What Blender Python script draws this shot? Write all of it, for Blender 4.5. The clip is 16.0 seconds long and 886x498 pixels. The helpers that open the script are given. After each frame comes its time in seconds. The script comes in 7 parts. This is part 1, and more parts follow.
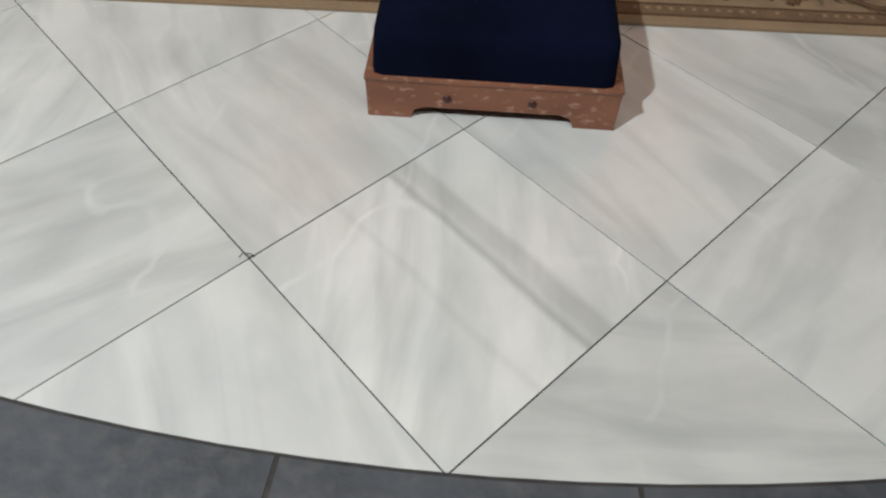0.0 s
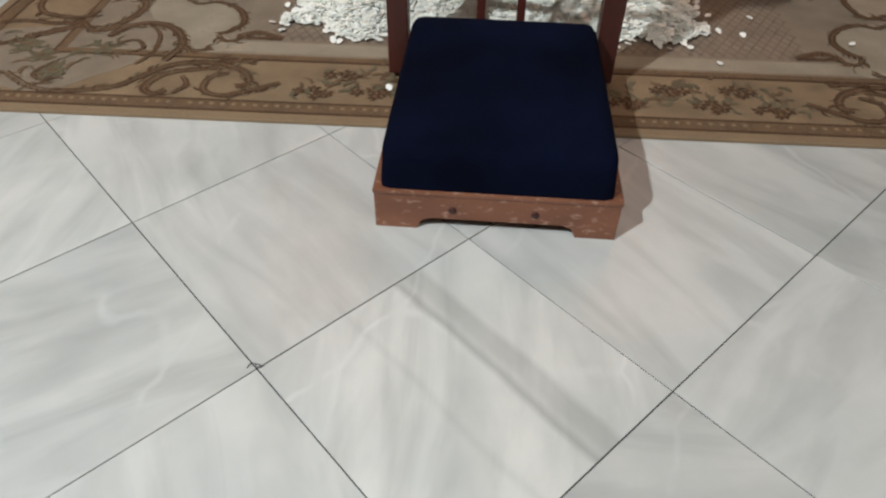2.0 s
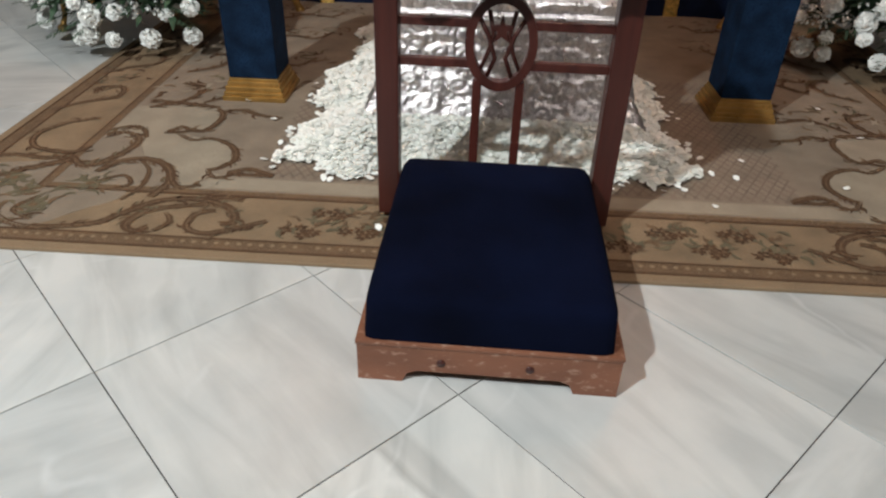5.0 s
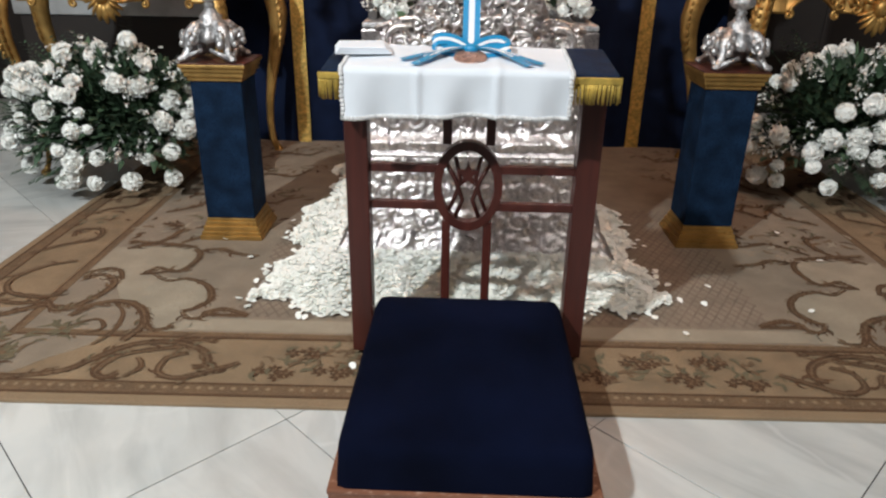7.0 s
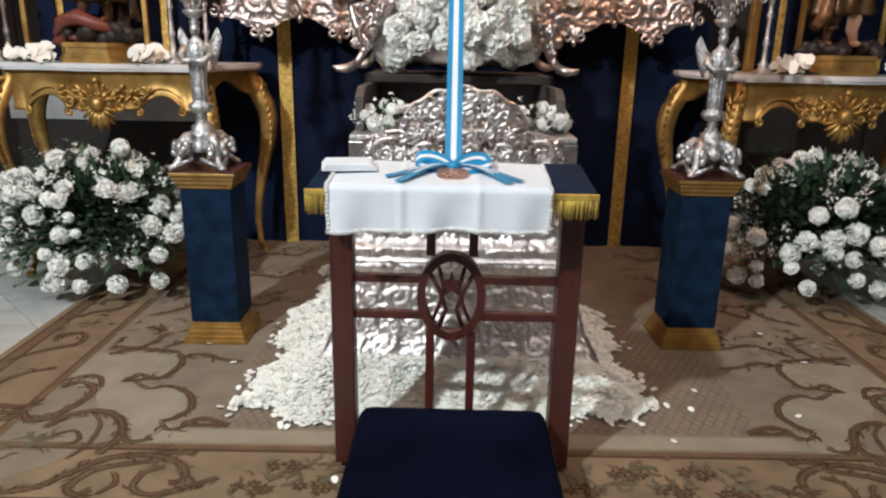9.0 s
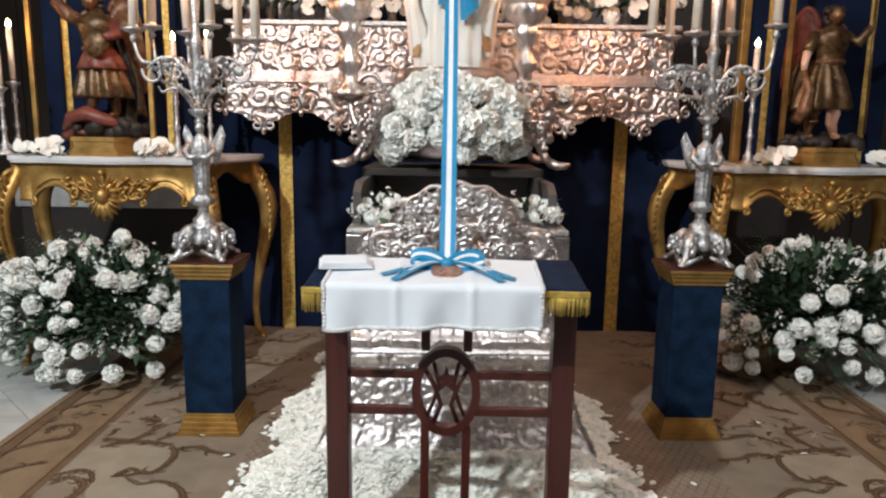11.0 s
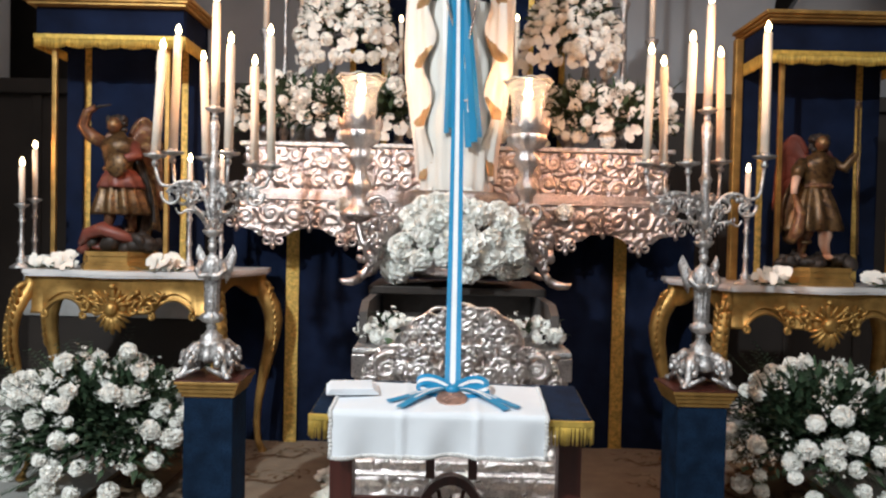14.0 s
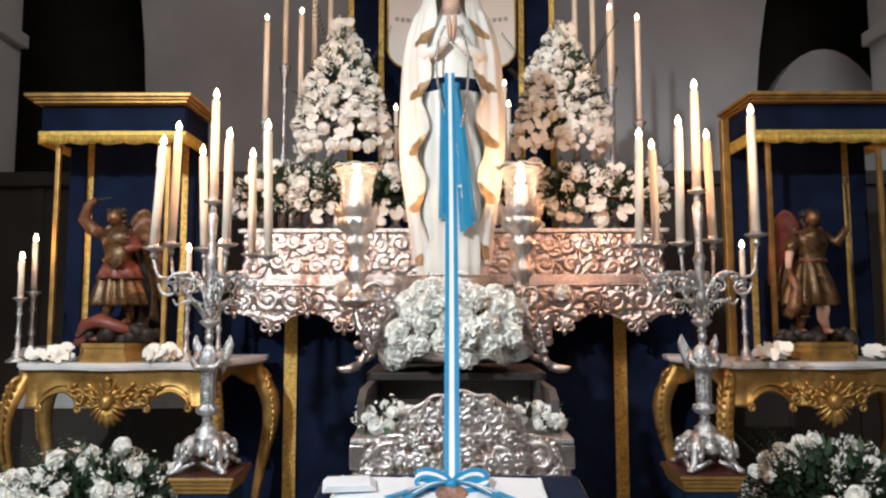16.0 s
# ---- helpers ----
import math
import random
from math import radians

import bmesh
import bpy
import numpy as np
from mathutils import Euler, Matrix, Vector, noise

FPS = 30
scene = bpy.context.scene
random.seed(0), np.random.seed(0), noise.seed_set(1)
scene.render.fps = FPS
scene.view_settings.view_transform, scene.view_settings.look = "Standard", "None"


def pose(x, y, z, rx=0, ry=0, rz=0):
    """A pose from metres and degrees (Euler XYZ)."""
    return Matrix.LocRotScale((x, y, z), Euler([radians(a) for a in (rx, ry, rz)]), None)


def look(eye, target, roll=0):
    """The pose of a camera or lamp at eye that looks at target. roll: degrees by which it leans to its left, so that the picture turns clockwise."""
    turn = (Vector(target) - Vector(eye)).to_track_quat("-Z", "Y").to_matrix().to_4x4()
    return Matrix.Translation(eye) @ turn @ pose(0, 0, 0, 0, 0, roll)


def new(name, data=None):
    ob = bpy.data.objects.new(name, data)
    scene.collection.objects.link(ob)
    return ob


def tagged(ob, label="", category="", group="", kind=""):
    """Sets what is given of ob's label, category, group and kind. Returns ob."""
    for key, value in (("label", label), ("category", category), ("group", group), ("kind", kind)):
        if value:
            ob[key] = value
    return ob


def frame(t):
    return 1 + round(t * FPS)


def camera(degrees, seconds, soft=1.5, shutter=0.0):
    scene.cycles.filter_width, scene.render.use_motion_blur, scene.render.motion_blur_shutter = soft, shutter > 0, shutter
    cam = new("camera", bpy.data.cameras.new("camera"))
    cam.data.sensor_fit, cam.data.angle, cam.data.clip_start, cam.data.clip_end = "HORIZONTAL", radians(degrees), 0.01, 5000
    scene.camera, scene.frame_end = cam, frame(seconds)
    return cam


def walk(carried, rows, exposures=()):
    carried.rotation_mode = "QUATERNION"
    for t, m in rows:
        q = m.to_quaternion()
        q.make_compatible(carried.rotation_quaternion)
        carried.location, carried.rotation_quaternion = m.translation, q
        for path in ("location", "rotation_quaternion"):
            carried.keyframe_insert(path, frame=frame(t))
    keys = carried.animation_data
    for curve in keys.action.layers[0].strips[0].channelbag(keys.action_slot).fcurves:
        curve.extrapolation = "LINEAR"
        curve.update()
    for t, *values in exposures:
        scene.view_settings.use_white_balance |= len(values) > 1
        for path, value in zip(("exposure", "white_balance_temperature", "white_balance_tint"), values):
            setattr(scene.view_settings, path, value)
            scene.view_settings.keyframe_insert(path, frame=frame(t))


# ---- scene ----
cam = camera(65.3, 16.0, soft=2.3)
PATH = [
    (0, (-0.005, -1.056, 0.936), (-0.04, 0.189, -0.629), 1.8),
    (0.5, (-0.01, -1.053, 0.949), (-0.07, 0.248, -0.569), 1.3),
    (1, (-0.008, -1.046, 0.963), (-0.071, 0.329, -0.488), 1.0),
    (1.5, (-0.009, -1.046, 0.965), (-0.076, 0.367, -0.45), 0.9),
    (2, (-0.007, -1.051, 0.971), (-0.071, 0.394, -0.41), 1.0),
    (2.5, (-0.012, -1.06, 0.978), (-0.071, 0.418, -0.368), 1.2),
    (3, (-0.01, -1.051, 0.986), (-0.106, 0.471, -0.309), 0.4),
    (3.5, (-0.004, -1.029, 0.984), (-0.08, 0.532, -0.264), 1.3),
    (4, (-0.005, -0.967, 0.954), (-0.074, 0.619, -0.263), 1.8),
    (6.5, (0.014, -0.938, 0.99), (-0.026, 0.86, 0.115), 1.2),
    (7, (0.019, -0.941, 1.007), (-0.006, 0.889, 0.201), 0.9),
    (7.5, (0.022, -0.954, 1.027), (-0.01, 0.903, 0.285), 0.4),
    (8, (0.032, -0.955, 1.041), (0.046, 0.931, 0.376), 1.3),
    (8.5, (0.029, -0.942, 1.046), (0.021, 0.956, 0.414), 1.1),
    (9, (0.028, -0.938, 1.056), (0.033, 0.982, 0.495), 1.0),
    (9.5, (0.029, -0.93, 1.064), (0.024, 1.006, 0.564), 0.8),
    (10, (0.039, -0.942, 1.078), (0.049, 1.009, 0.64), 0.7),
    (12.5, (0.028, -0.969, 1.135), (0.03, 1.021, 0.932), 1.1),
    (13, (0.033, -0.978, 1.145), (0.081, 1.016, 1.005), 0.6),
    (13.5, (0.027, -0.991, 1.155), (0.035, 1.007, 1.065), 0.8),
    (14, (0.023, -1.006, 1.165), (0.022, 0.994, 1.12), 1.3),
    (14.5, (0.023, -1.011, 1.172), (0.028, 0.989, 1.193), 0.6),
    (15, (0.026, -1.007, 1.183), (0.028, 0.992, 1.266), -0.1),
    (15.5, (0.031, -1.004, 1.192), (0.009, 0.991, 1.33), 0.4),
    (16, (0.035, -1.016, 1.195), (0.032, 0.976, 1.371), -0.1),
]
walk(cam, [(t, look(eye, target, roll)) for t, eye, target, roll in PATH],
     exposures=((0.0, -0.32), (3.5, -0.27), (6.5, -0.02), (10.0, -0.1), (16.0, -0.08)))


# ---- light ----
world = bpy.data.worlds.new("church_gloom")
world.use_nodes = True
world.node_tree.nodes["Background"].inputs[0].default_value = (0.9, 0.93, 1.0, 1)
world.node_tree.nodes["Background"].inputs[1].default_value = 0.02
scene.world = world


def lamp(name, kind, at, energy, color, **more):
    data = bpy.data.lights.new(name, kind)
    data.energy, data.color = energy, color
    ob = new(name, data)
    ob.location = at
    for key, value in more.items():
        if key == "aim":
            ob.matrix_world = look(at, value)
        elif key == "radius":
            data.shadow_soft_size = value
        elif key == "cone":
            data.spot_size, data.spot_blend = radians(value), 0.5
        elif key == "size":
            data.shape, data.size, data.size_y = "RECTANGLE", value[0], value[1]
    return ob


KEY_W, FILL_W, CANDLE_W = 730, 158, 3.2
lamp("church_spotlight", "SPOT", (-1.95, -2.05, 3.4), KEY_W, (0.90, 0.97, 1.0), aim=(0.1, 1.2, 0.5), cone=80, radius=0.07)
# soft overhead area light added to fill the shadows; no known fixture
lamp("nave_fill", "AREA", (0.8, -3.2, 6.2), FILL_W, (1.0, 0.955, 0.92), aim=(0.3, 0.8, 0.3), size=(3.0, 3.0))


# ---- small mesh kit ----
class Geo:
    """Collects vertices and faces; every face keeps a material slot and a smooth flag."""

    def __init__(self):
        self.v, self.f, self.m, self.s = [], [], [], []

    def add(self, verts, faces, m=0, smooth=False, at=None):
        base = len(self.v)
        self.v.extend([tuple(at @ Vector(p)) for p in verts] if at is not None else [tuple(p) for p in verts])
        self.f.extend([tuple(base + i for i in f) for f in faces])
        self.m.extend([m] * len(faces))
        self.s.extend([smooth] * len(faces))
        return self

    def box(self, lo, hi, bevel=0.0, m=0, at=None):
        (x0, y0, z0), (x1, y1, z1) = lo, hi
        bm = bmesh.new()
        bmesh.ops.create_cube(bm, size=1.0)
        for v in bm.verts:
            v.co = Vector(((x0 + x1) / 2 + v.co.x * (x1 - x0), (y0 + y1) / 2 + v.co.y * (y1 - y0), (z0 + z1) / 2 + v.co.z * (z1 - z0)))
        if bevel:
            bmesh.ops.bevel(bm, geom=bm.edges[:], offset=bevel, segments=2, affect="EDGES", profile=0.6)
        bm.verts.index_update()
        self.add([v.co for v in bm.verts], [[v.index for v in f.verts] for f in bm.faces], m, False, at)
        bm.free()
        return self

    def lathe(self, profile, c=(0, 0, 0), n=16, m=0, squash=1.0, ripple=None, at=None, smooth=True):
        """profile: (radius, height) from below upwards; ripple(angle, k) scales the radius."""
        verts, faces = [], []
        for k, (r, z) in enumerate(profile):
            for i in range(n):
                a = 2 * math.pi * i / n
                q = r * (ripple(a, k) if ripple else 1.0)
                verts.append((c[0] + q * math.cos(a), c[1] + q * squash * math.sin(a), c[2] + z))
        for k in range(len(profile) - 1):
            for i in range(n):
                j = (i + 1) % n
                faces.append((k * n + i, k * n + j, (k + 1) * n + j, (k + 1) * n + i))
        faces.append(tuple(range(n))[::-1])
        faces.append(tuple((len(profile) - 1) * n + i for i in range(n)))
        return self.add(verts, faces, m, smooth, at)

    def tube(self, pts, radii, n=8, m=0, squash=1.0, at=None):
        pts = [Vector(p) for p in pts]
        if not hasattr(radii, "__len__"):
            radii = [radii] * len(pts)
        verts, faces = [], []
        side = None
        for k, p in enumerate(pts):
            d = (pts[min(k + 1, len(pts) - 1)] - pts[max(k - 1, 0)]).normalized()
            if side is None:
                side = d.cross(Vector((0, 0, 1)) if abs(d.z) < 0.9 else Vector((0, 1, 0))).normalized()
            side = (side - d * side.dot(d)).normalized()
            up = d.cross(side)
            for i in range(n):
                a = 2 * math.pi * i / n
                verts.append(p + radii[k] * (math.cos(a) * side + squash * math.sin(a) * up))
        for k in range(len(pts) - 1):
            for i in range(n):
                j = (i + 1) % n
                faces.append((k * n + i, k * n + j, (k + 1) * n + j, (k + 1) * n + i))
        faces.append(tuple(range(n))[::-1])
        faces.append(tuple((len(pts) - 1) * n + i for i in range(n)))
        return self.add(verts, faces, m, True, at)

    def ball(self, c, r, n=10, m=0, turn=(0, 0, 0), rough=0.0):
        rows = max(4, n * 2 // 3)
        rx, ry, rz = r if hasattr(r, "__len__") else (r, r, r)
        q = Euler([radians(a) for a in turn]).to_matrix()
        verts, faces = [], []
        for k in range(rows + 1):
            b = math.pi * k / rows
            for i in range(n):
                a = 2 * math.pi * i / n
                d = 1 + (random.uniform(-rough, rough) if rough else 0)
                verts.append(Vector(c) + q @ Vector((rx * d * math.sin(b) * math.cos(a), ry * d * math.sin(b) * math.sin(a), -rz * d * math.cos(b))))
        for k in range(rows):
            for i in range(n):
                j = (i + 1) % n
                faces.append((k * n + i, k * n + j, (k + 1) * n + j, (k + 1) * n + i))
        return self.add(verts, faces, m, True)

    def strip(self, pts, widths, m=0, normal=(0, 0, 1), smooth=True):
        """A flat ribbon along pts, lying across the normal."""
        pts = [Vector(p) for p in pts]
        verts, faces = [], []
        for k, p in enumerate(pts):
            d = (pts[min(k + 1, len(pts) - 1)] - pts[max(k - 1, 0)]).normalized()
            s = d.cross(Vector(normal)).normalized() * (widths[k] if hasattr(widths, "__len__") else widths) / 2
            verts += [p - s, p + s]
        for k in range(len(pts) - 1):
            faces.append((2 * k, 2 * k + 1, 2 * k + 3, 2 * k + 2))
        return self.add(verts, faces, m, smooth)

    def prism(self, outline, d0, d1, axis="y", m=0):
        """An outline (a, b) pushed along an axis from d0 to d1. axis y: outline in x, z; axis z: outline in x, y; axis x: outline in y, z."""
        put = {"y": lambda a, b, d: (a, d, b), "z": lambda a, b, d: (a, b, d), "x": lambda a, b, d: (d, a, b)}[axis]
        n = len(outline)
        verts = [put(a, b, d) for d in (d0, d1) for a, b in outline]
        faces = [tuple(range(n)), tuple(range(n, 2 * n))[::-1]] + [(i, n + i, n + (i + 1) % n, (i + 1) % n) for i in range(n)]
        return self.add(verts, faces, m)

    def mesh(self, name, mats):
        me = bpy.data.meshes.new(name)
        me.from_pydata(self.v, [], self.f)
        for mat in mats if isinstance(mats, (list, tuple)) else [mats]:
            me.materials.append(mat)
        me.polygons.foreach_set("material_index", self.m)
        me.polygons.foreach_set("use_smooth", self.s)
        me.update()
        bm = bmesh.new()
        bm.from_mesh(me)
        bmesh.ops.recalc_face_normals(bm, faces=bm.faces)
        bm.to_mesh(me)
        bm.free()
        return me


def part(name, geo, mats, parent=None, label="", at=None):
    me = geo if isinstance(geo, bpy.types.Mesh) else geo.mesh(name, mats)
    ob = new(name, me)
    if parent:
        ob.parent = parent
    if at is not None:
        ob.matrix_basis = at
    if label:
        ob["label"] = label
    return ob


def thing(name, label, category, at=None, group="", kind=""):
    ob = new(name)
    ob.empty_display_size = 0.05
    if at is not None:
        ob.matrix_basis = at
    return tagged(ob, label, category, group, kind)


def spiral(cx, cy, r, turns, a0, way, n=34, end=0.12):
    pts = []
    for k in range(n):
        s = k / (n - 1)
        q = r * (1 - (1 - end) * s ** 0.8)
        a = a0 + way * turns * 2 * math.pi * s
        pts.append((cx + q * math.cos(a), cy + q * math.sin(a)))
    return pts


def arc(p, q, bend, n=14):
    """A bowed line from p to q in a plane; bend: its sag to the left as a part of its length."""
    (x0, y0), (x1, y1) = p, q
    dx, dy = x1 - x0, y1 - y0
    return [(x0 + dx * s - dy * bend * 4 * s * (1 - s), y0 + dy * s + dx * bend * 4 * s * (1 - s)) for s in [k / (n - 1) for k in range(n)]]


def bez(p0, p1, p2, p3, n=16):
    p0, p1, p2, p3 = map(Vector, (p0, p1, p2, p3))
    return [(1 - s) ** 3 * p0 + 3 * s * (1 - s) ** 2 * p1 + 3 * s * s * (1 - s) * p2 + s ** 3 * p3 for s in [k / (n - 1) for k in range(n)]]


# ---- materials ----
def material(name, base, rough=0.5, metal=0.0, var=0.12, scale=8.0, bump=0.15, fine=60.0, second=None, mix=(0.45, 0.6), stretch=(1, 1, 1), sheen=0.0, coat=0.0, sub=0.0, rough_var=0.1, island=0.0, per_object=0.0, dist=0.004, spec=0.5):
    """Principled surface with a broad tone, a second colour in patches and a fine grain that also gives relief."""
    mat = bpy.data.materials.new(name)
    mat.use_nodes = True
    nt = mat.node_tree
    N, L = nt.nodes, nt.links
    p = N["Principled BSDF"]
    co = N.new("ShaderNodeTexCoord")
    mp = N.new("ShaderNodeMapping")
    mp.inputs["Scale"].default_value = stretch
    L.new(co.outputs["Object"], mp.inputs["Vector"])
    info = N.new("ShaderNodeObjectInfo")
    if per_object:
        sc = N.new("ShaderNodeVectorMath")
        sc.operation = "SCALE"
        sc.inputs[0].default_value = (37.0, 23.0, 11.0)
        L.new(info.outputs["Random"], sc.inputs["Scale"])
        L.new(sc.outputs[0], mp.inputs["Location"])
    n1 = N.new("ShaderNodeTexNoise")
    n1.inputs["Scale"].default_value, n1.inputs["Detail"].default_value = scale, 6
    n2 = N.new("ShaderNodeTexNoise")
    n2.inputs["Scale"].default_value, n2.inputs["Detail"].default_value = fine, 5
    for n in (n1, n2):
        L.new(mp.outputs[0], n.inputs["Vector"])
    dark = tuple(c * (1 - var) for c in base)
    light = tuple(min(1.0, c * (1 + var)) for c in base)
    r1 = N.new("ShaderNodeValToRGB")
    r1.color_ramp.elements[0].color, r1.color_ramp.elements[1].color = (*dark, 1), (*light, 1)
    r1.color_ramp.elements[0].position, r1.color_ramp.elements[1].position = 0.3, 0.7
    L.new(n1.outputs[0], r1.inputs[0])
    out = r1.outputs[0]
    if second:
        r2 = N.new("ShaderNodeValToRGB")
        r2.color_ramp.elements[0].position, r2.color_ramp.elements[1].position = mix
        L.new(n2.outputs[0], r2.inputs[0])
        mx = N.new("ShaderNodeMix")
        mx.data_type = "RGBA"
        L.new(r2.outputs[0], mx.inputs["Factor"])
        L.new(out, mx.inputs[6])
        mx.inputs[7].default_value = (*second, 1)
        out = mx.outputs[2]
    if island or per_object:
        hv = N.new("ShaderNodeHueSaturation")
        mr = N.new("ShaderNodeMapRange")
        mr.inputs["To Min"].default_value, mr.inputs["To Max"].default_value = 1 - (island or per_object), 1 + (island or per_object) * 0.6
        if island:
            ge = N.new("ShaderNodeNewGeometry")
            L.new(ge.outputs["Random Per Island"], mr.inputs["Value"])
        else:
            L.new(info.outputs["Random"], mr.inputs["Value"])
        L.new(mr.outputs[0], hv.inputs["Value"])
        L.new(out, hv.inputs["Color"])
        out = hv.outputs[0]
    L.new(out, p.inputs["Base Color"])
    mr = N.new("ShaderNodeMapRange")
    mr.inputs["To Min"].default_value, mr.inputs["To Max"].default_value = max(0.02, rough - rough_var), min(1, rough + rough_var)
    L.new(n1.outputs[0], mr.inputs["Value"])
    L.new(mr.outputs[0], p.inputs["Roughness"])
    p.inputs["Metallic"].default_value = metal
    p.inputs["Specular IOR Level"].default_value = spec
    if sheen:
        p.inputs["Sheen Weight"].default_value, p.inputs["Sheen Roughness"].default_value = sheen, 0.35
        p.inputs["Sheen Tint"].default_value = (*[min(1, c * 6 + 0.05) for c in base], 1)
    if coat:
        p.inputs["Coat Weight"].default_value, p.inputs["Coat Roughness"].default_value = coat, 0.12
    if sub > 0.4:
        # thin petals let light through
        tr, both_ways = N.new("ShaderNodeBsdfTranslucent"), N.new("ShaderNodeMixShader")
        both_ways.inputs[0].default_value = 0.12
        L.new(out, tr.inputs["Color"])
        L.new(p.outputs[0], both_ways.inputs[1])
        L.new(tr.outputs[0], both_ways.inputs[2])
        L.new(both_ways.outputs[0], N["Material Output"].inputs[0])
    elif sub:
        p.inputs["Subsurface Weight"].default_value, p.inputs["Subsurface Radius"].default_value = sub, (0.016, 0.016, 0.015)
        p.inputs["Subsurface Scale"].default_value = 0.5
    if bump:
        b = N.new("ShaderNodeBump")
        b.inputs["Strength"].default_value, b.inputs["Distance"].default_value = bump, dist
        L.new(n2.outputs[0], b.inputs["Height"])
        L.new(b.outputs[0], p.inputs["Normal"])
    return mat


def glow(name, color, strength):
    mat = bpy.data.materials.new(name)
    mat.use_nodes = True
    p = mat.node_tree.nodes["Principled BSDF"]
    p.inputs["Base Color"].default_value = (*color, 1)
    p.inputs["Emission Color"].default_value = (*color, 1)
    p.inputs["Emission Strength"].default_value = strength
    return mat


def marble_material():
    """White marble slabs, each with its own tone and its own direction of grey streaks."""
    mat = bpy.data.materials.new("white_marble")
    mat.use_nodes = True
    nt = mat.node_tree
    N, L = nt.nodes, nt.links
    p = N["Principled BSDF"]
    co, info = N.new("ShaderNodeTexCoord"), N.new("ShaderNodeObjectInfo")
    rot = N.new("ShaderNodeVectorRotate")
    rot.rotation_type = "Z_AXIS"
    ang = N.new("ShaderNodeMath")
    ang.operation = "MULTIPLY"
    ang.inputs[1].default_value = 47.0
    L.new(info.outputs["Random"], ang.inputs[0])
    L.new(ang.outputs[0], rot.inputs["Angle"])
    off = N.new("ShaderNodeVectorMath")
    off.operation = "SCALE"
    off.inputs[0].default_value = (13.0, 29.0, 17.0)
    L.new(info.outputs["Random"], off.inputs["Scale"])
    add = N.new("ShaderNodeVectorMath")
    L.new(co.outputs["Object"], rot.inputs["Vector"])
    L.new(rot.outputs[0], add.inputs[0])
    L.new(off.outputs[0], add.inputs[1])
    mp = N.new("ShaderNodeMapping")
    mp.inputs["Scale"].default_value = (1.0, 4.5, 1.0)
    L.new(add.outputs[0], mp.inputs["Vector"])
    streak = N.new("ShaderNodeTexNoise")
    streak.inputs["Scale"].default_value, streak.inputs["Detail"].default_value, streak.inputs["Distortion"].default_value = 2.5, 11, 0.7
    L.new(mp.outputs[0], streak.inputs["Vector"])
    cloud = N.new("ShaderNodeTexNoise")
    cloud.inputs["Scale"].default_value, cloud.inputs["Detail"].default_value = 5.0, 7
    L.new(add.outputs[0], cloud.inputs["Vector"])
    ramp = N.new("ShaderNodeValToRGB")
    e = ramp.color_ramp.elements
    e[0].position, e[0].color = 0.27, (0.550, 0.560, 0.548, 1)
    e[1].position, e[1].color = 0.58, (0.715, 0.718, 0.700, 1)
    L.new(streak.outputs[0], ramp.inputs[0])
    warm = N.new("ShaderNodeValToRGB")
    w = warm.color_ramp.elements
    w[0].position, w[0].color = 0.35, (0.86, 0.87, 0.86, 1)
    w[1].position, w[1].color = 0.65, (1.0, 0.992, 0.965, 1)
    L.new(cloud.outputs[0], warm.inputs[0])
    mul = N.new("ShaderNodeMix")
    mul.data_type, mul.blend_type = "RGBA", "MULTIPLY"
    mul.inputs["Factor"].default_value = 1.0
    L.new(ramp.outputs[0], mul.inputs[6])
    L.new(warm.outputs[0], mul.inputs[7])
    # a few darker smoky patches
    wave = N.new("ShaderNodeTexNoise")
    wave.inputs["Scale"].default_value, wave.inputs["Detail"].default_value, wave.inputs["Distortion"].default_value = 1.5, 8, 0.9
    L.new(mp.outputs[0], wave.inputs["Vector"])
    vein = N.new("ShaderNodeValToRGB")
    v = vein.color_ramp.elements
    v[0].position, v[0].color = 0.53, (0, 0, 0, 1)
    v[1].position, v[1].color = 0.72, (0.7, 0.7, 0.7, 1)
    L.new(wave.outputs[0], vein.inputs[0])
    cut = N.new("ShaderNodeMath")
    cut.operation = "MULTIPLY"
    L.new(vein.outputs[0], cut.inputs[0])
    L.new(cloud.outputs[0], cut.inputs[1])
    mx = N.new("ShaderNodeMix")
    mx.data_type = "RGBA"
    L.new(cut.outputs[0], mx.inputs["Factor"])
    L.new(mul.outputs[2], mx.inputs[6])
    mx.inputs[7].default_value = (0.36, 0.365, 0.355, 1)
    hv = N.new("ShaderNodeHueSaturation")
    mr = N.new("ShaderNodeMapRange")
    mr.inputs["To Min"].default_value, mr.inputs["To Max"].default_value = 0.82, 0.99
    L.new(info.outputs["Random"], mr.inputs["Value"])
    L.new(mr.outputs[0], hv.inputs["Value"])
    L.new(mx.outputs[2], hv.inputs["Color"])
    # thin pale veins that come and go
    crackle = N.new("ShaderNodeTexVoronoi")
    crackle.feature = "DISTANCE_TO_EDGE"
    crackle.inputs["Scale"].default_value = 2.1
    bent = N.new("ShaderNodeTexNoise")
    bent.inputs["Scale"].default_value, bent.inputs["Detail"].default_value = 3.0, 4
    L.new(add.outputs[0], bent.inputs["Vector"])
    shifted = N.new("ShaderNodeMix")
    shifted.data_type = "VECTOR"
    shifted.inputs["Factor"].default_value = 0.16
    L.new(add.outputs[0], shifted.inputs[4])
    L.new(bent.outputs["Color"], shifted.inputs[5])
    L.new(shifted.outputs[1], crackle.inputs["Vector"])
    thin = N.new("ShaderNodeValToRGB")
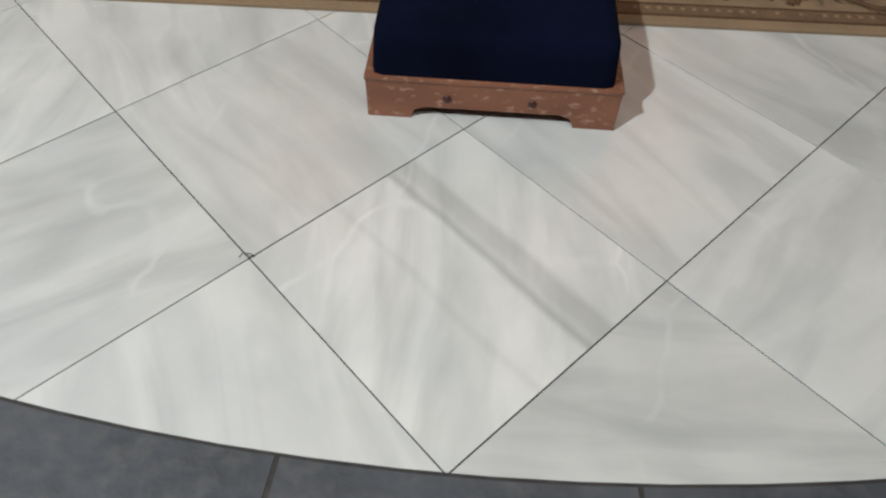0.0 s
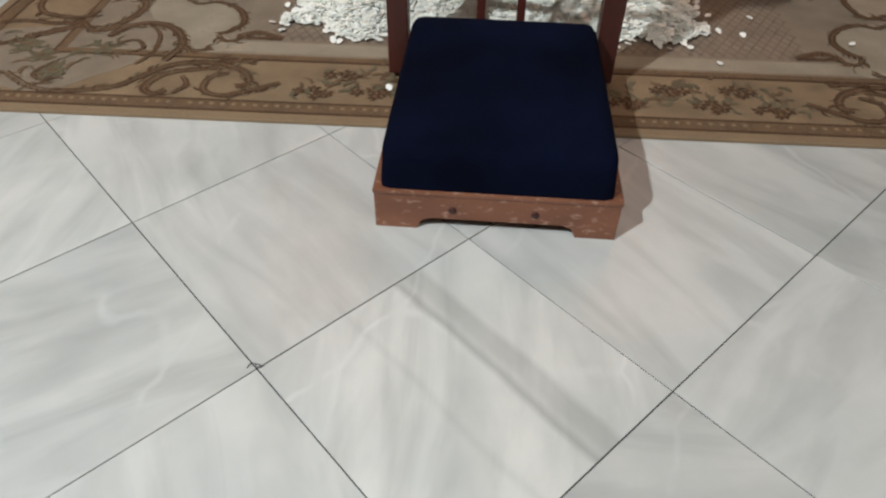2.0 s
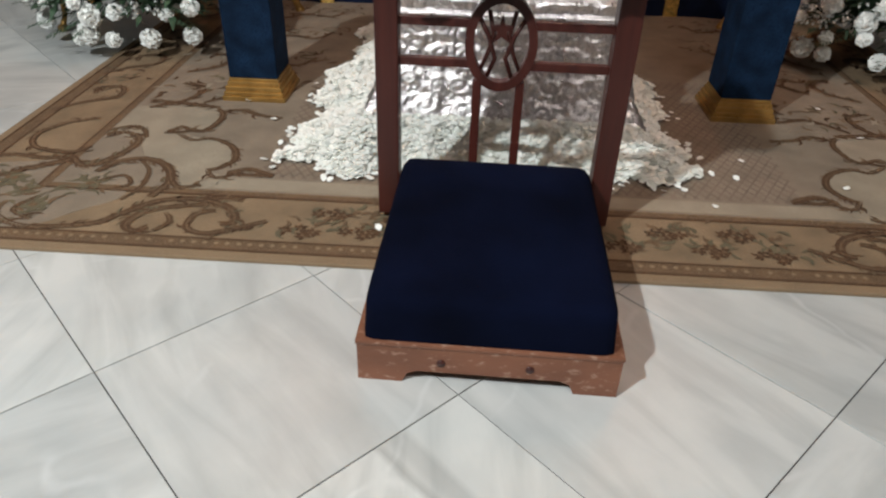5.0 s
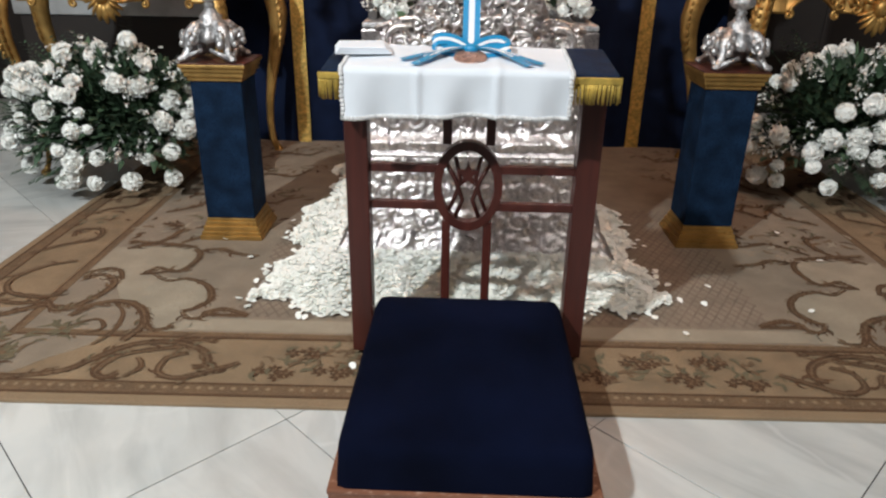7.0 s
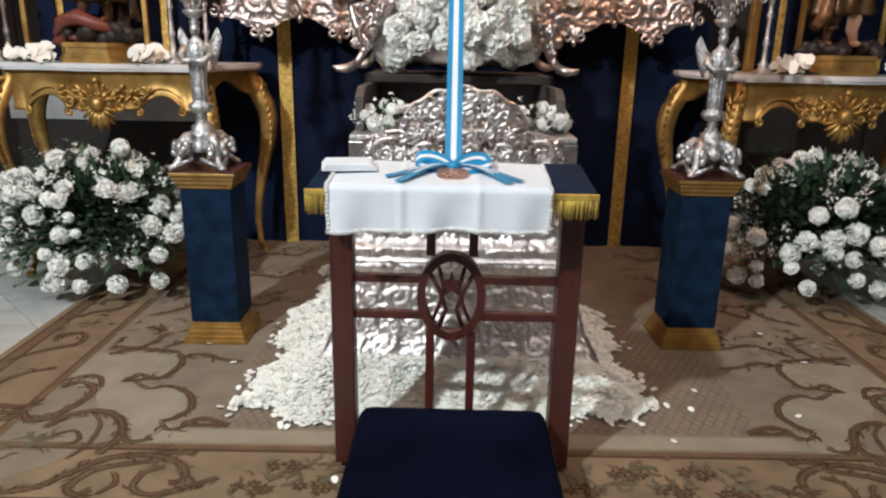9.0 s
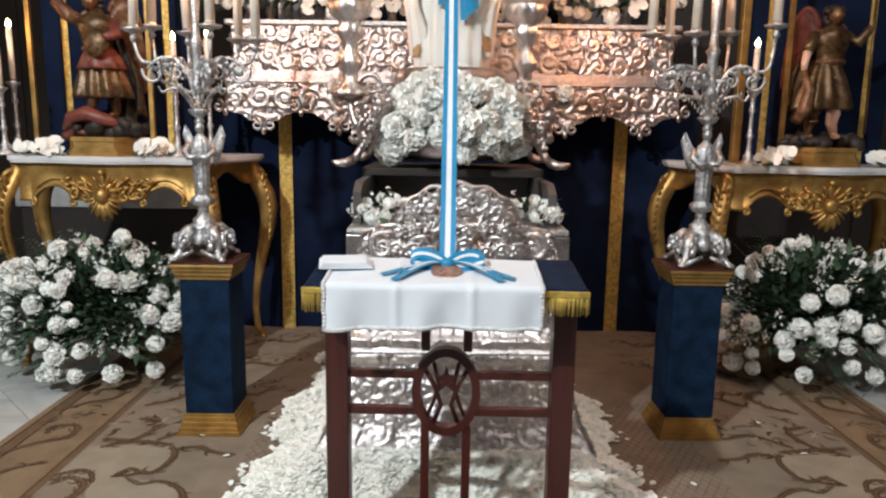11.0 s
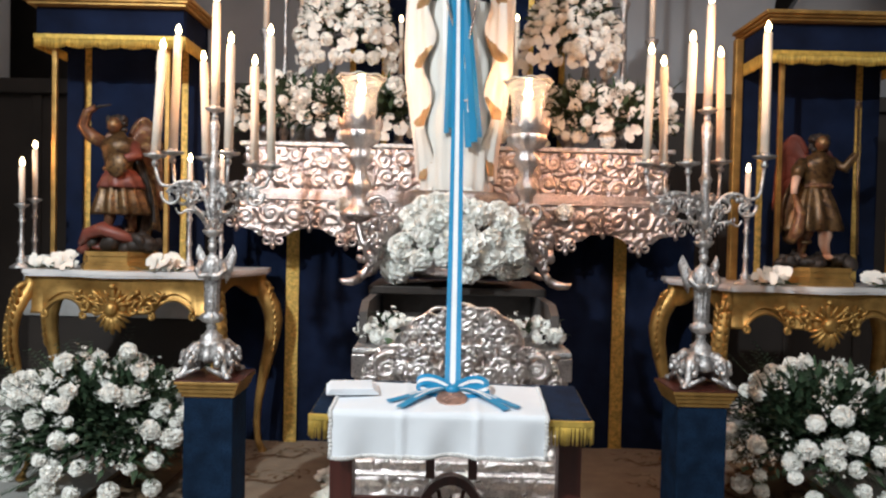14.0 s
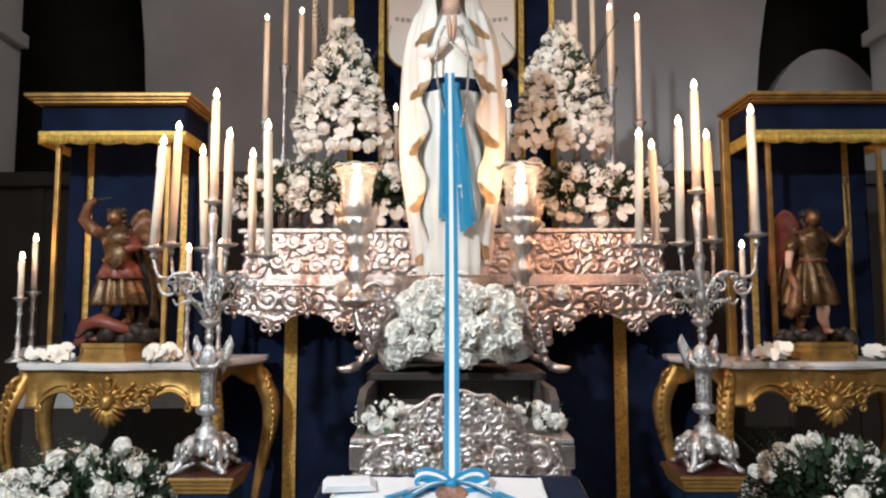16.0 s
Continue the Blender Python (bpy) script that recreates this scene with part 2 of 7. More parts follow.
    thin.color_ramp.elements[0].position, thin.color_ramp.elements[0].color = 0.002, (0.28, 0.28, 0.28, 1)
    thin.color_ramp.elements[1].position, thin.color_ramp.elements[1].color = 0.016, (0, 0, 0, 1)
    L.new(crackle.outputs["Distance"], thin.inputs[0])
    fade = N.new("ShaderNodeMath")
    fade.operation = "MULTIPLY"
    L.new(thin.outputs[0], fade.inputs[0])
    gate = N.new("ShaderNodeValToRGB")
    gate.color_ramp.elements[0].position, gate.color_ramp.elements[1].position = 0.46, 0.62
    L.new(wave.outputs[0], gate.inputs[0])
    L.new(gate.outputs[0], fade.inputs[1])
    pale = N.new("ShaderNodeMix")
    pale.data_type = "RGBA"
    L.new(fade.outputs[0], pale.inputs["Factor"])
    L.new(hv.outputs[0], pale.inputs[6])
    pale.inputs[7].default_value = (0.80, 0.80, 0.78, 1)
    # small dark pits
    vor = N.new("ShaderNodeTexVoronoi")
    vor.inputs["Scale"].default_value = 5.5
    L.new(add.outputs[0], vor.inputs["Vector"])
    pit = N.new("ShaderNodeValToRGB")
    pit.color_ramp.elements[0].position, pit.color_ramp.elements[0].color = 0.018, (0.25, 0.24, 0.23, 1)
    pit.color_ramp.elements[1].position = 0.028
    L.new(vor.outputs["Distance"], pit.inputs[0])
    m2 = N.new("ShaderNodeMix")
    m2.data_type, m2.blend_type = "RGBA", "MULTIPLY"
    m2.inputs["Factor"].default_value = 1.0
    L.new(pale.outputs[2], m2.inputs[6])
    L.new(pit.outputs[0], m2.inputs[7])
    L.new(m2.outputs[2], p.inputs["Base Color"])
    rr = N.new("ShaderNodeMapRange")
    rr.inputs["To Min"].default_value, rr.inputs["To Max"].default_value = 0.28, 0.45
    L.new(cloud.outputs[0], rr.inputs["Value"])
    L.new(rr.outputs[0], p.inputs["Roughness"])
    b = N.new("ShaderNodeBump")
    b.inputs["Strength"].default_value, b.inputs["Distance"].default_value = 0.05, 0.003
    L.new(cloud.outputs[0], b.inputs["Height"])
    L.new(b.outputs[0], p.inputs["Normal"])
    return mat


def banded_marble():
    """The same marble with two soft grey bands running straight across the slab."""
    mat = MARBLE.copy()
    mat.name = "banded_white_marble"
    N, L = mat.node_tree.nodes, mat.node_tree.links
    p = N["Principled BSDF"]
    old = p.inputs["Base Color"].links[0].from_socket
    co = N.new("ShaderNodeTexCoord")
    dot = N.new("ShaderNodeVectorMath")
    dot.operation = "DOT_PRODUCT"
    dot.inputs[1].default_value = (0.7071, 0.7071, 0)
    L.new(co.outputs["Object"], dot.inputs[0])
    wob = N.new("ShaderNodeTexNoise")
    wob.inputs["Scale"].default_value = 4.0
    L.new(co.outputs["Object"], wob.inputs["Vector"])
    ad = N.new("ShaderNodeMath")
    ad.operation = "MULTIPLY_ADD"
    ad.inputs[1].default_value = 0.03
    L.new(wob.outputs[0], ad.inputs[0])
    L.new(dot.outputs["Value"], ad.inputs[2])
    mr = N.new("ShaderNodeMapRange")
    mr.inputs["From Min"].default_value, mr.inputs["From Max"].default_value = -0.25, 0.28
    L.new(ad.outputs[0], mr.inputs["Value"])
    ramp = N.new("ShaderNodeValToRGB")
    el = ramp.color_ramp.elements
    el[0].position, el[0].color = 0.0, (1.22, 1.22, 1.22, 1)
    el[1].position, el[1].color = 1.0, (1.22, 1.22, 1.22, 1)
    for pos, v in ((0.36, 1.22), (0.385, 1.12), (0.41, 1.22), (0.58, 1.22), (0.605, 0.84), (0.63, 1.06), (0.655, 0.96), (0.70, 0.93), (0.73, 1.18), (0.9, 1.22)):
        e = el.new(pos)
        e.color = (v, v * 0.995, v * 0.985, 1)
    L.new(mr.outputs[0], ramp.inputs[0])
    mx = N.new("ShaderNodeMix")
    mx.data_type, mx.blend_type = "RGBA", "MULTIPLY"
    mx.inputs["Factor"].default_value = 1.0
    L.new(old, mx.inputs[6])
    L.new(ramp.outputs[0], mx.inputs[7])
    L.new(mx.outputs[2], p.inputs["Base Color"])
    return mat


MARBLE = marble_material()
BANDED = banded_marble()
JOINT = material("dark_joint", (0.040, 0.036, 0.033), 0.9, var=0.4, scale=30)
SLATE = material("grey_slate", (0.0562, 0.0612, 0.0691), 0.6, var=0.25, scale=7, second=(0.085, 0.086, 0.090), mix=(0.45, 0.75), fine=34, bump=0.6, per_object=0.15)
WORN = material("worn_varnished_wood", (0.22, 0.085, 0.045), 0.5, var=0.25, scale=9, second=(0.38, 0.22, 0.155), mix=(0.58, 0.70), fine=110, bump=0.3, stretch=(0.5, 1, 1))
FRONTAL = material("deep_blue_velvet_hanging", (0.0058, 0.0112, 0.0315), 0.9, var=0.5, scale=5, fine=150, bump=0.25, sheen=0.02, spec=0.1)
MAHOGANY = material("mahogany", (0.062, 0.0135, 0.009), 0.42, var=0.35, scale=5, stretch=(6, 6, 0.6), bump=0.08, coat=0.06, fine=40)
VELVET = material("navy_velvet", (0.0020, 0.0036, 0.0130), 0.95, var=0.5, scale=4, fine=180, bump=0.2, sheen=0.014, spec=0.06)
PANEL_BLUE = material("blue_velvet_cloth", (0.0062, 0.0185, 0.0435), 0.8, var=0.55, scale=14, fine=150, bump=0.3, sheen=0.03, spec=0.1, second=(0.004, 0.011, 0.028), mix=(0.5, 0.7))
GOLD = material("gilded_wood", (0.45, 0.27, 0.085), 0.44, metal=0.75, var=0.3, scale=14, fine=80, bump=0.25, second=(0.22, 0.11, 0.03), mix=(0.6, 0.8))
GALLOON = material("gold_galloon", (0.66, 0.45, 0.13), 0.42, metal=0.7, var=0.4, scale=60, fine=240, bump=0.8)
FRINGE = material("gold_fringe", (0.52, 0.36, 0.08), 0.5, metal=0.45, var=0.3, scale=40, fine=160, bump=0.3, island=0.3)
SILVER = material("chased_silver", (0.58, 0.52, 0.505), 0.31, metal=1.0, var=0.15, scale=22, fine=150, bump=0.5, rough_var=0.08, second=(0.27, 0.235, 0.225), mix=(0.5, 0.72))
# lit copy of the chased silver: brighter reflections put into a lighter base
LIT_SILVER = material("lit_chased_silver", (0.80, 0.745, 0.73), 0.30, metal=1.0, var=0.15, scale=26, fine=150, bump=0.8, rough_var=0.08, second=(0.42, 0.38, 0.36), mix=(0.52, 0.74))
OLD_SILVER = material("cast_silver", (0.62, 0.61, 0.61), 0.46, metal=0.92, var=0.3, scale=40, fine=110, bump=1.0, second=(0.24, 0.235, 0.235), mix=(0.48, 0.72))
LINEN = material("white_linen", (0.75, 0.785, 0.83), 0.85, var=0.04, scale=10, fine=420, bump=0.2)
LACE = material("white_lace", (0.74, 0.73, 0.72), 0.9, var=0.2, scale=120, fine=300, bump=0.9)
BLUE_SATIN = material("sky_blue_satin", (0.012, 0.235, 0.46), 0.38, var=0.12, scale=14, stretch=(1, 1, 0.3), bump=0.08, sheen=0.2)
WHITE_SATIN = material("white_satin", (0.80, 0.82, 0.84), 0.4, var=0.05, scale=14, bump=0.06)
PETAL = material("cream_petals", (0.97, 0.975, 0.915), 0.8, var=0.02, scale=30, bump=0.0, island=0.03)
BLOSSOM = material("white_blossom", (0.97, 0.98, 0.94), 0.8, var=0.03, scale=40, bump=0.0, island=0.05)
ORCHID = material("ivory_orchid", (0.88, 0.865, 0.81), 0.6, var=0.1, scale=40, bump=0.15, island=0.14)
LEAF = material("dark_green_leaves", (0.050, 0.092, 0.050), 0.55, var=0.35, scale=30, bump=0.15, island=0.55, second=(0.10, 0.13, 0.06), mix=(0.6, 0.75))
WAX = material("candle_wax", (0.84, 0.74, 0.63), 0.45, var=0.06, scale=20, bump=0.1, sub=0.25)
FLAME = glow("flame", (1.0, 0.72, 0.36), 24.0)
RUG = material("rug_tan_pile", (0.25, 0.168, 0.095), 0.95, var=0.22, scale=7, fine=420, bump=0.6, second=(0.30, 0.205, 0.122), mix=(0.45, 0.6))
RUG_FIELD = material("rug_beige_pile", (0.275, 0.215, 0.155), 0.95, var=0.2, scale=9, fine=420, bump=0.6, second=(0.22, 0.168, 0.12), mix=(0.5, 0.62))
RUG_BORDER = material("rug_border_pile", (0.270, 0.185, 0.108), 0.95, var=0.28, scale=9, fine=420, bump=0.6, second=(0.20, 0.128, 0.070), mix=(0.48, 0.62))
RUG_DARK = material("rug_brown_pile", (0.082, 0.036, 0.014), 0.95, var=0.3, scale=26, fine=420, bump=0.6, second=(0.15, 0.085, 0.043), mix=(0.5, 0.62))
RUG_PALE = material("rug_cream_pile", (0.355, 0.295, 0.215), 0.95, var=0.16, scale=8, fine=420, bump=0.6, second=(0.29, 0.235, 0.17), mix=(0.5, 0.64))
RUG_TRELLIS = material("rug_taupe_pile", (0.205, 0.150, 0.112), 0.95, var=0.2, scale=20, fine=420, bump=0.6)
RUG_MID = material("rug_umber_pile", (0.145, 0.082, 0.040), 0.95, var=0.25, scale=20, fine=420, bump=0.6, second=(0.215, 0.145, 0.085), mix=(0.5, 0.64))
RUG_GREEN = material("rug_olive_pile", (0.130, 0.105, 0.058), 0.95, var=0.25, scale=20, fine=420, bump=0.6, second=(0.20, 0.15, 0.095), mix=(0.52, 0.66))
PLASTER = material("grey_plaster", (0.42, 0.42, 0.44), 0.9, var=0.12, scale=1.6, fine=18, bump=0.25)
PALE_PLASTER = material("pale_plaster", (0.62, 0.62, 0.64), 0.9, var=0.08, scale=1.6, fine=18, bump=0.2)
# dark panelling, and the gloom inside the arches put into a colour
SHADE = material("dark_panelling_and_gloom", (0.030, 0.024, 0.021), 0.75, var=0.3, scale=3, fine=30, bump=0.2)
TOP_MARBLE = material("white_tabletop_marble", (0.74, 0.73, 0.73), 0.3, var=0.1, scale=8, fine=30, bump=0.03)
GREY_WOOD = material("weathered_dark_wood", (0.075, 0.066, 0.062), 0.65, var=0.35, scale=6, stretch=(1, 0.4, 3), fine=50, bump=0.3)
SIDE_STONE = material("veined_grey_marble", (0.48, 0.49, 0.49), 0.4, var=0.2, scale=9, fine=30, bump=0.1)
GILT_POLY = material("worn_gilt_tunic", (0.135, 0.078, 0.033), 0.36, metal=0.5, var=0.45, scale=18, fine=60, bump=0.5, second=(0.05, 0.026, 0.014), mix=(0.46, 0.64))
POLYCHROME = material("gilt_polychrome_wood", (0.13, 0.055, 0.028), 0.4, metal=0.3, var=0.4, scale=14, fine=38, bump=0.4, second=(0.26, 0.15, 0.06), mix=(0.50, 0.66))
RED_POLY = material("dull_red_polychrome", (0.15, 0.038, 0.026), 0.45, var=0.35, scale=16, fine=40, bump=0.4)
DARK_POLY = material("dark_rock_polychrome", (0.022, 0.016, 0.013), 0.6, var=0.4, scale=16, fine=40, bump=0.5)
CLOAK = material("cream_painted_cloak", (0.79, 0.775, 0.73), 0.42, var=0.06, scale=6, fine=30, bump=0.06, coat=0.15)
CLOAK_GOLD = material("gold_painted_hem", (0.40, 0.25, 0.12), 0.45, metal=0.4, var=0.3, scale=30, fine=120, bump=0.3)
SKIN = material("painted_flesh_tone", (0.62, 0.40, 0.30), 0.45, var=0.06, scale=10, bump=0.03)
COPPER = material("copper_medal", (0.52, 0.33, 0.27), 0.4, metal=0.75, var=0.25, scale=60, fine=150, bump=0.5)
BANNER = material("white_banner_silk", (0.74, 0.70, 0.66), 0.6, var=0.05, scale=5, fine=200, bump=0.1)
GREY_PAINT = material("grey_lettering", (0.36, 0.33, 0.31), 0.7, var=0.1)


def glass_material():
    mat = bpy.data.materials.new("clear_glass")
    mat.use_nodes = True
    p = mat.node_tree.nodes["Principled BSDF"]
    p.inputs["Transmission Weight"].default_value, p.inputs["Roughness"].default_value, p.inputs["IOR"].default_value = 0.93, 0.14, 1.28
    p.inputs["Base Color"].default_value = (0.97, 0.96, 0.94, 1)
    return mat


GLASS = glass_material()
# opaque pale colour that paints the bright glint along the glass rim
RIM_GLINT = material("glass_rim_glint", (0.80, 0.76, 0.70), 0.15, var=0.05, bump=0.05)


# ---- the church round it ----
def structure(name, geo, mats, label, category):
    return tagged(part(name, geo, mats), label, category, kind="structure")


floor = structure("floor", Geo().box((-7, -9, -0.1), (7, 5.0, -0.0024)), JOINT, "church floor bed of dark grey mortar under the slabs", "floor")
structure("ceiling", Geo().box((-7.2, -9.2, 8.0), (7.2, 7.2, 8.2)), PALE_PLASTER, "plain pale plaster ceiling of the church", "ceiling")
structure("wall_west", Geo().box((-7.2, -9, -0.1), (-7, 7, 8)), PALE_PLASTER, "pale plaster side wall of the church", "wall")
structure("wall_east", Geo().box((7, -9, -0.1), (7.2, 7, 8)), PALE_PLASTER, "pale plaster side wall of the church", "wall")
structure("wall_south", Geo().box((-7.2, -9.2, -0.1), (7.2, -9, 8)), PALE_PLASTER, "pale plaster rear wall of the church", "wall")


def pointed(x0, x1, spring, top, n=12):
    """The outline of a pointed opening, from its lower left round to its lower right."""
    mid, half = (x0 + x1) / 2, (x1 - x0) / 2
    left = [(x0 + half * (1 - math.cos(s * math.pi / 2)) ** 1.1, spring + (top - spring) * math.sin(s * math.pi / 2)) for s in [k / n for k in range(n + 1)]]
    return left + [(2 * mid - a, b) for a, b in left[-2::-1]]


def arched_wall(holes, x0, x1, h, y0, y1):
    """A wall with pointed openings down to the floor, built as solid strips between the openings."""
    g = Geo()
    edge = x0
    for hole in holes:
        outline = pointed(*hole)
        a, b = outline[0][0], outline[-1][0]
        g.box((edge, y0, 0), (a, y1, h))
        for (xa, za), (xb, zb) in zip(outline[:-1], outline[1:]):
            if xb - xa > 1e-4:
                g.prism([(xa, za), (xb, zb), (xb, h), (xa, h)], y0, y1)
        edge = b
    return g.box((edge, y0, 0), (x1, y1, h))


structure("wall_north", arched_wall([(-4.6, -2.42, 2.6, 5.6), (2.58, 5.0, 2.1, 5.3)], -7, 7, 8, 4.55, 5.0), PLASTER,
          "grey plaster wall with two dark pointed arches", "wall")
# wall and floor behind the arches: the unlit depth is painted dark
structure("chapel_wall", Geo().box((-7, 6.8, -0.1), (7, 7.0, 8)), SHADE, "wall inside the arches, their gloom put into its dark colour", "wall")
structure("arch_infill", Geo().prism(pointed(2.95, 4.6, 1.6, 3.75), 5.6, 5.75), PALE_PLASTER, "pale plastered pointed recess seen through the arch", "wall")
structure("chapel_floor", Geo().box((-7, 5.0, -0.1), (7, 6.8, -0.002)), SHADE, "floor beyond the arches, their gloom put into its dark colour", "floor")
for x, w in ((-3.74, 0.56), (3.84, 0.58)):
    pier = Geo().box((x - w / 2, 4.05, 0), (x + w / 2, 4.545, 8), 0.03)
    pier.box((x - w / 2 - 0.06, 3.99, 3.35), (x + w / 2 + 0.06, 4.545, 3.47), 0.02)
    structure("wall_pier", pier, PALE_PLASTER, "pale plastered pier with a plain moulded band", "pier")
for x0, x1 in ((-6.9, -1.05), (1.2, 6.9)):
    stalls = structure("wood_panelling", Geo().box((x0, 3.72, 0), (x1, 3.78, 2.12), 0.01), SHADE, "dark wooden panelling beside the altar", "panelling")
    for k in range(12):
        x = x0 + (x1 - x0) * (k + 0.5) / 12
        part("batten", Geo().box((x - 0.03, 3.70, 0.0), (x + 0.03, 3.7195, 2.045), 0.004), SHADE, stalls)
    part("top_rail", Geo().box((x0, 3.67, 2.05), (x1, 3.80, 2.15), 0.012), SHADE, stalls)

# ---- marble slabs, slate ring ----
RING = (0.12, 3.293, 4.0)      # middle and radius of the round marble field


def clip_round(poly, cx, cy, r, n=200):
    """The part of a convex outline that lies inside a circle."""
    for k in range(n):
        a = 2 * math.pi * k / n
        nx, ny = math.cos(a), math.sin(a)
        out = []
        for i, p in enumerate(poly):
            q = poly[(i + 1) % len(poly)]
            dp, dq = (p[0] - cx) * nx + (p[1] - cy) * ny - r, (q[0] - cx) * nx + (q[1] - cy) * ny - r
            if dp <= 0:
                out.append(p)
            if dp * dq < 0:
                s = dp / (dp - dq)
                out.append((p[0] + s * (q[0] - p[0]), p[1] + s * (q[1] - p[1])))
        poly = out
        if len(poly) < 3:
            return []
    return poly


def slab_mesh(poly, drop=0.0):
    """A slab with a slightly softened rim; its top lies at z 0."""
    n = len(poly)
    mx, my = sum(p[0] for p in poly) / n, sum(p[1] for p in poly) / n

    def shrunk(by):
        out = []
        for a, b in poly:
            d = max(1e-6, math.hypot(a - mx, b - my))
            out.append((a - (a - mx) / d * by, b - (b - my) / d * by))
        return out

    g = Geo()
    verts = [(a, b, 0) for a, b in shrunk(0.0007)] + [(a, b, -0.0008) for a, b in poly] + [(a, b, -0.005) for a, b in poly]
    faces = [tuple(range(n))]
    for k in (0, n):
        faces += [(k + i, k + n + i, k + n + (i + 1) % n, k + (i + 1) % n) for i in range(n)]
    g.add(verts, faces)
    return g


HALF = 0.5 - 0.0014
U, V = Vector((1, 1)) / math.sqrt(2), Vector((-1, 1)) / math.sqrt(2)
whole = None
for i in range(-11, 13):
    for j in range(-11, 13):
        o = U * (i * 0.5) + V * (j * 0.5)
        mid = o + (U + V) * 0.25
        if (mid - Vector(RING[:2])).length > RING[2] + 0.4 or mid.y > 4.3:
            continue
        quad = [o + U * 0.001 + V * 0.001, o + U * HALF + V * 0.001, o + U * HALF + V * HALF, o + U * 0.001 + V * HALF]
        local = [(p.x - mid.x, p.y - mid.y) for p in quad]
        inside = all((p - Vector(RING[:2])).length < RING[2] for p in quad)
        if inside:
            if whole is None:
                whole = slab_mesh(local).mesh("marble_slab", MARBLE)
            me = whole
        else:
            cut = clip_round(local, RING[0] - mid.x, RING[1] - mid.y, RING[2] - 0.002)
            if len(cut) < 3:
                continue
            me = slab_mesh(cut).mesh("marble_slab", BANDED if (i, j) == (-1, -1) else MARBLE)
        part("marble_slab", me, None, floor, at=pose(mid.x, mid.y, random.uniform(-0.0006, 0.0006)))
crack = Geo()
for pts in (((-0.392, -0.335), (-0.386, -0.318), (-0.372, -0.314), (-0.362, -0.326)), ((-0.372, -0.314), (-0.354, -0.318), (-0.345, -0.330)), ((-0.362, -0.340), (-0.358, -0.326), (-0.340, -0.322))):
    crack.strip([(-0.358 + 0.55 * (a + 0.368), -0.350 + 0.55 * (b + 0.326), 0.0009) for a, b in pts], [0.0012, 0.0022, 0.0019, 0.0010][: len(pts)])
part("corner_crack", crack, JOINT, floor, "dark curved crack at a chipped slab corner")
# slate slabs of the ring
STEPS = 50
for k in range(STEPS):
    a0, a1 = 2 * math.pi * (k + 0.79) / STEPS, 2 * math.pi * (k + 1.79) / STEPS
    pts = []
    r0, r1 = RING[2] + 0.003, RING[2] + 0.55
    arcs = [a0 + 0.0009 + (a1 - a0 - 0.0018) * s / 10 for s in range(11)]
    mx, my = RING[0] + (r0 + r1) / 2 * math.cos((a0 + a1) / 2), RING[1] + (r0 + r1) / 2 * math.sin((a0 + a1) / 2)
    if my > 4.4:
        continue
    pts = [(RING[0] + r1 * math.cos(a) - mx, RING[1] + r1 * math.sin(a) - my) for a in arcs] + [(RING[0] + r0 * math.cos(a) - mx, RING[1] + r0 * math.sin(a) - my) for a in arcs[::-1]]
    part("slate_slab", slab_mesh(pts), SLATE, floor, at=pose(mx, my, -0.0012))
part("outer_paving", Geo().box((-7, -9, -0.006), (7, RING[1] - RING[2] - 0.9, -0.001)), SLATE, floor)

# ---- rug ----
RX0, RX1, RY0, RY1 = -1.49, 1.83, 0.388, 3.0
RM = (RX0 + RX1) / 2
RZ = 0.011
rug = thing("rug", "worn tan and beige rug with brown scrolls and flowers", "rug", pose(0, 0, 0))
part("woven_ground", Geo().box((RX0, RY0, 0.0), (RX1, RY1, RZ), 0.003), RUG, rug)
part("field", Geo().box((RX0 + 0.29, RY0 + 0.32, RZ), (RX1 - 0.29, RY1 - 0.1, RZ + 0.0012)), RUG_FIELD, rug, "lighter beige field")


def frame_strip(inset, width, z, mat, name):
    g = Geo()
    a, b, c = RX0 + inset, RX1 - inset, RY0 + inset
    g.box((a, c, RZ), (b, c + width, z))
    g.box((a, c + width, RZ), (a + width, RY1 - 0.02, z))
    g.box((b - width, c + width, RZ), (b, RY1 - 0.02, z))
    return part(name, g, mat, rug)


frame_strip(0.078, 0.206, RZ + 0.0008, RUG_BORDER, "border_ground")
for flip in (1, -1):
    outline = [(RM + flip * (0.005 + abs(RX0 - RM) - 0.285) + 0.25 * math.cos(a) * (1 + 0.08 * math.cos(5 * a)), 0.665 + 0.185 * math.sin(a) * (1 + 0.08 * math.cos(5 * a))) for a in [2 * math.pi * k / 40 for k in range(40)]]
    part("corner_cartouche", Geo().prism(outline, RZ, RZ + 0.0014, "z"), RUG_FIELD, rug, "paler corner cartouche with flowers")
frame_strip(0.038, 0.038, RZ + 0.0016, RUG_MID, "edge_band")
frame_strip(0.030, 0.006, RZ + 0.0018, RUG_DARK, "edge_cord")
frame_strip(0.0775, 0.006, RZ + 0.0018, RUG_DARK, "edge_line")
frame_strip(0.290, 0.008, RZ + 0.0022, RUG_DARK, "inner_line")
frame_strip(0.2985, 0.022, RZ + 0.0024, RUG_MID, "inner_band")
beads = Geo()
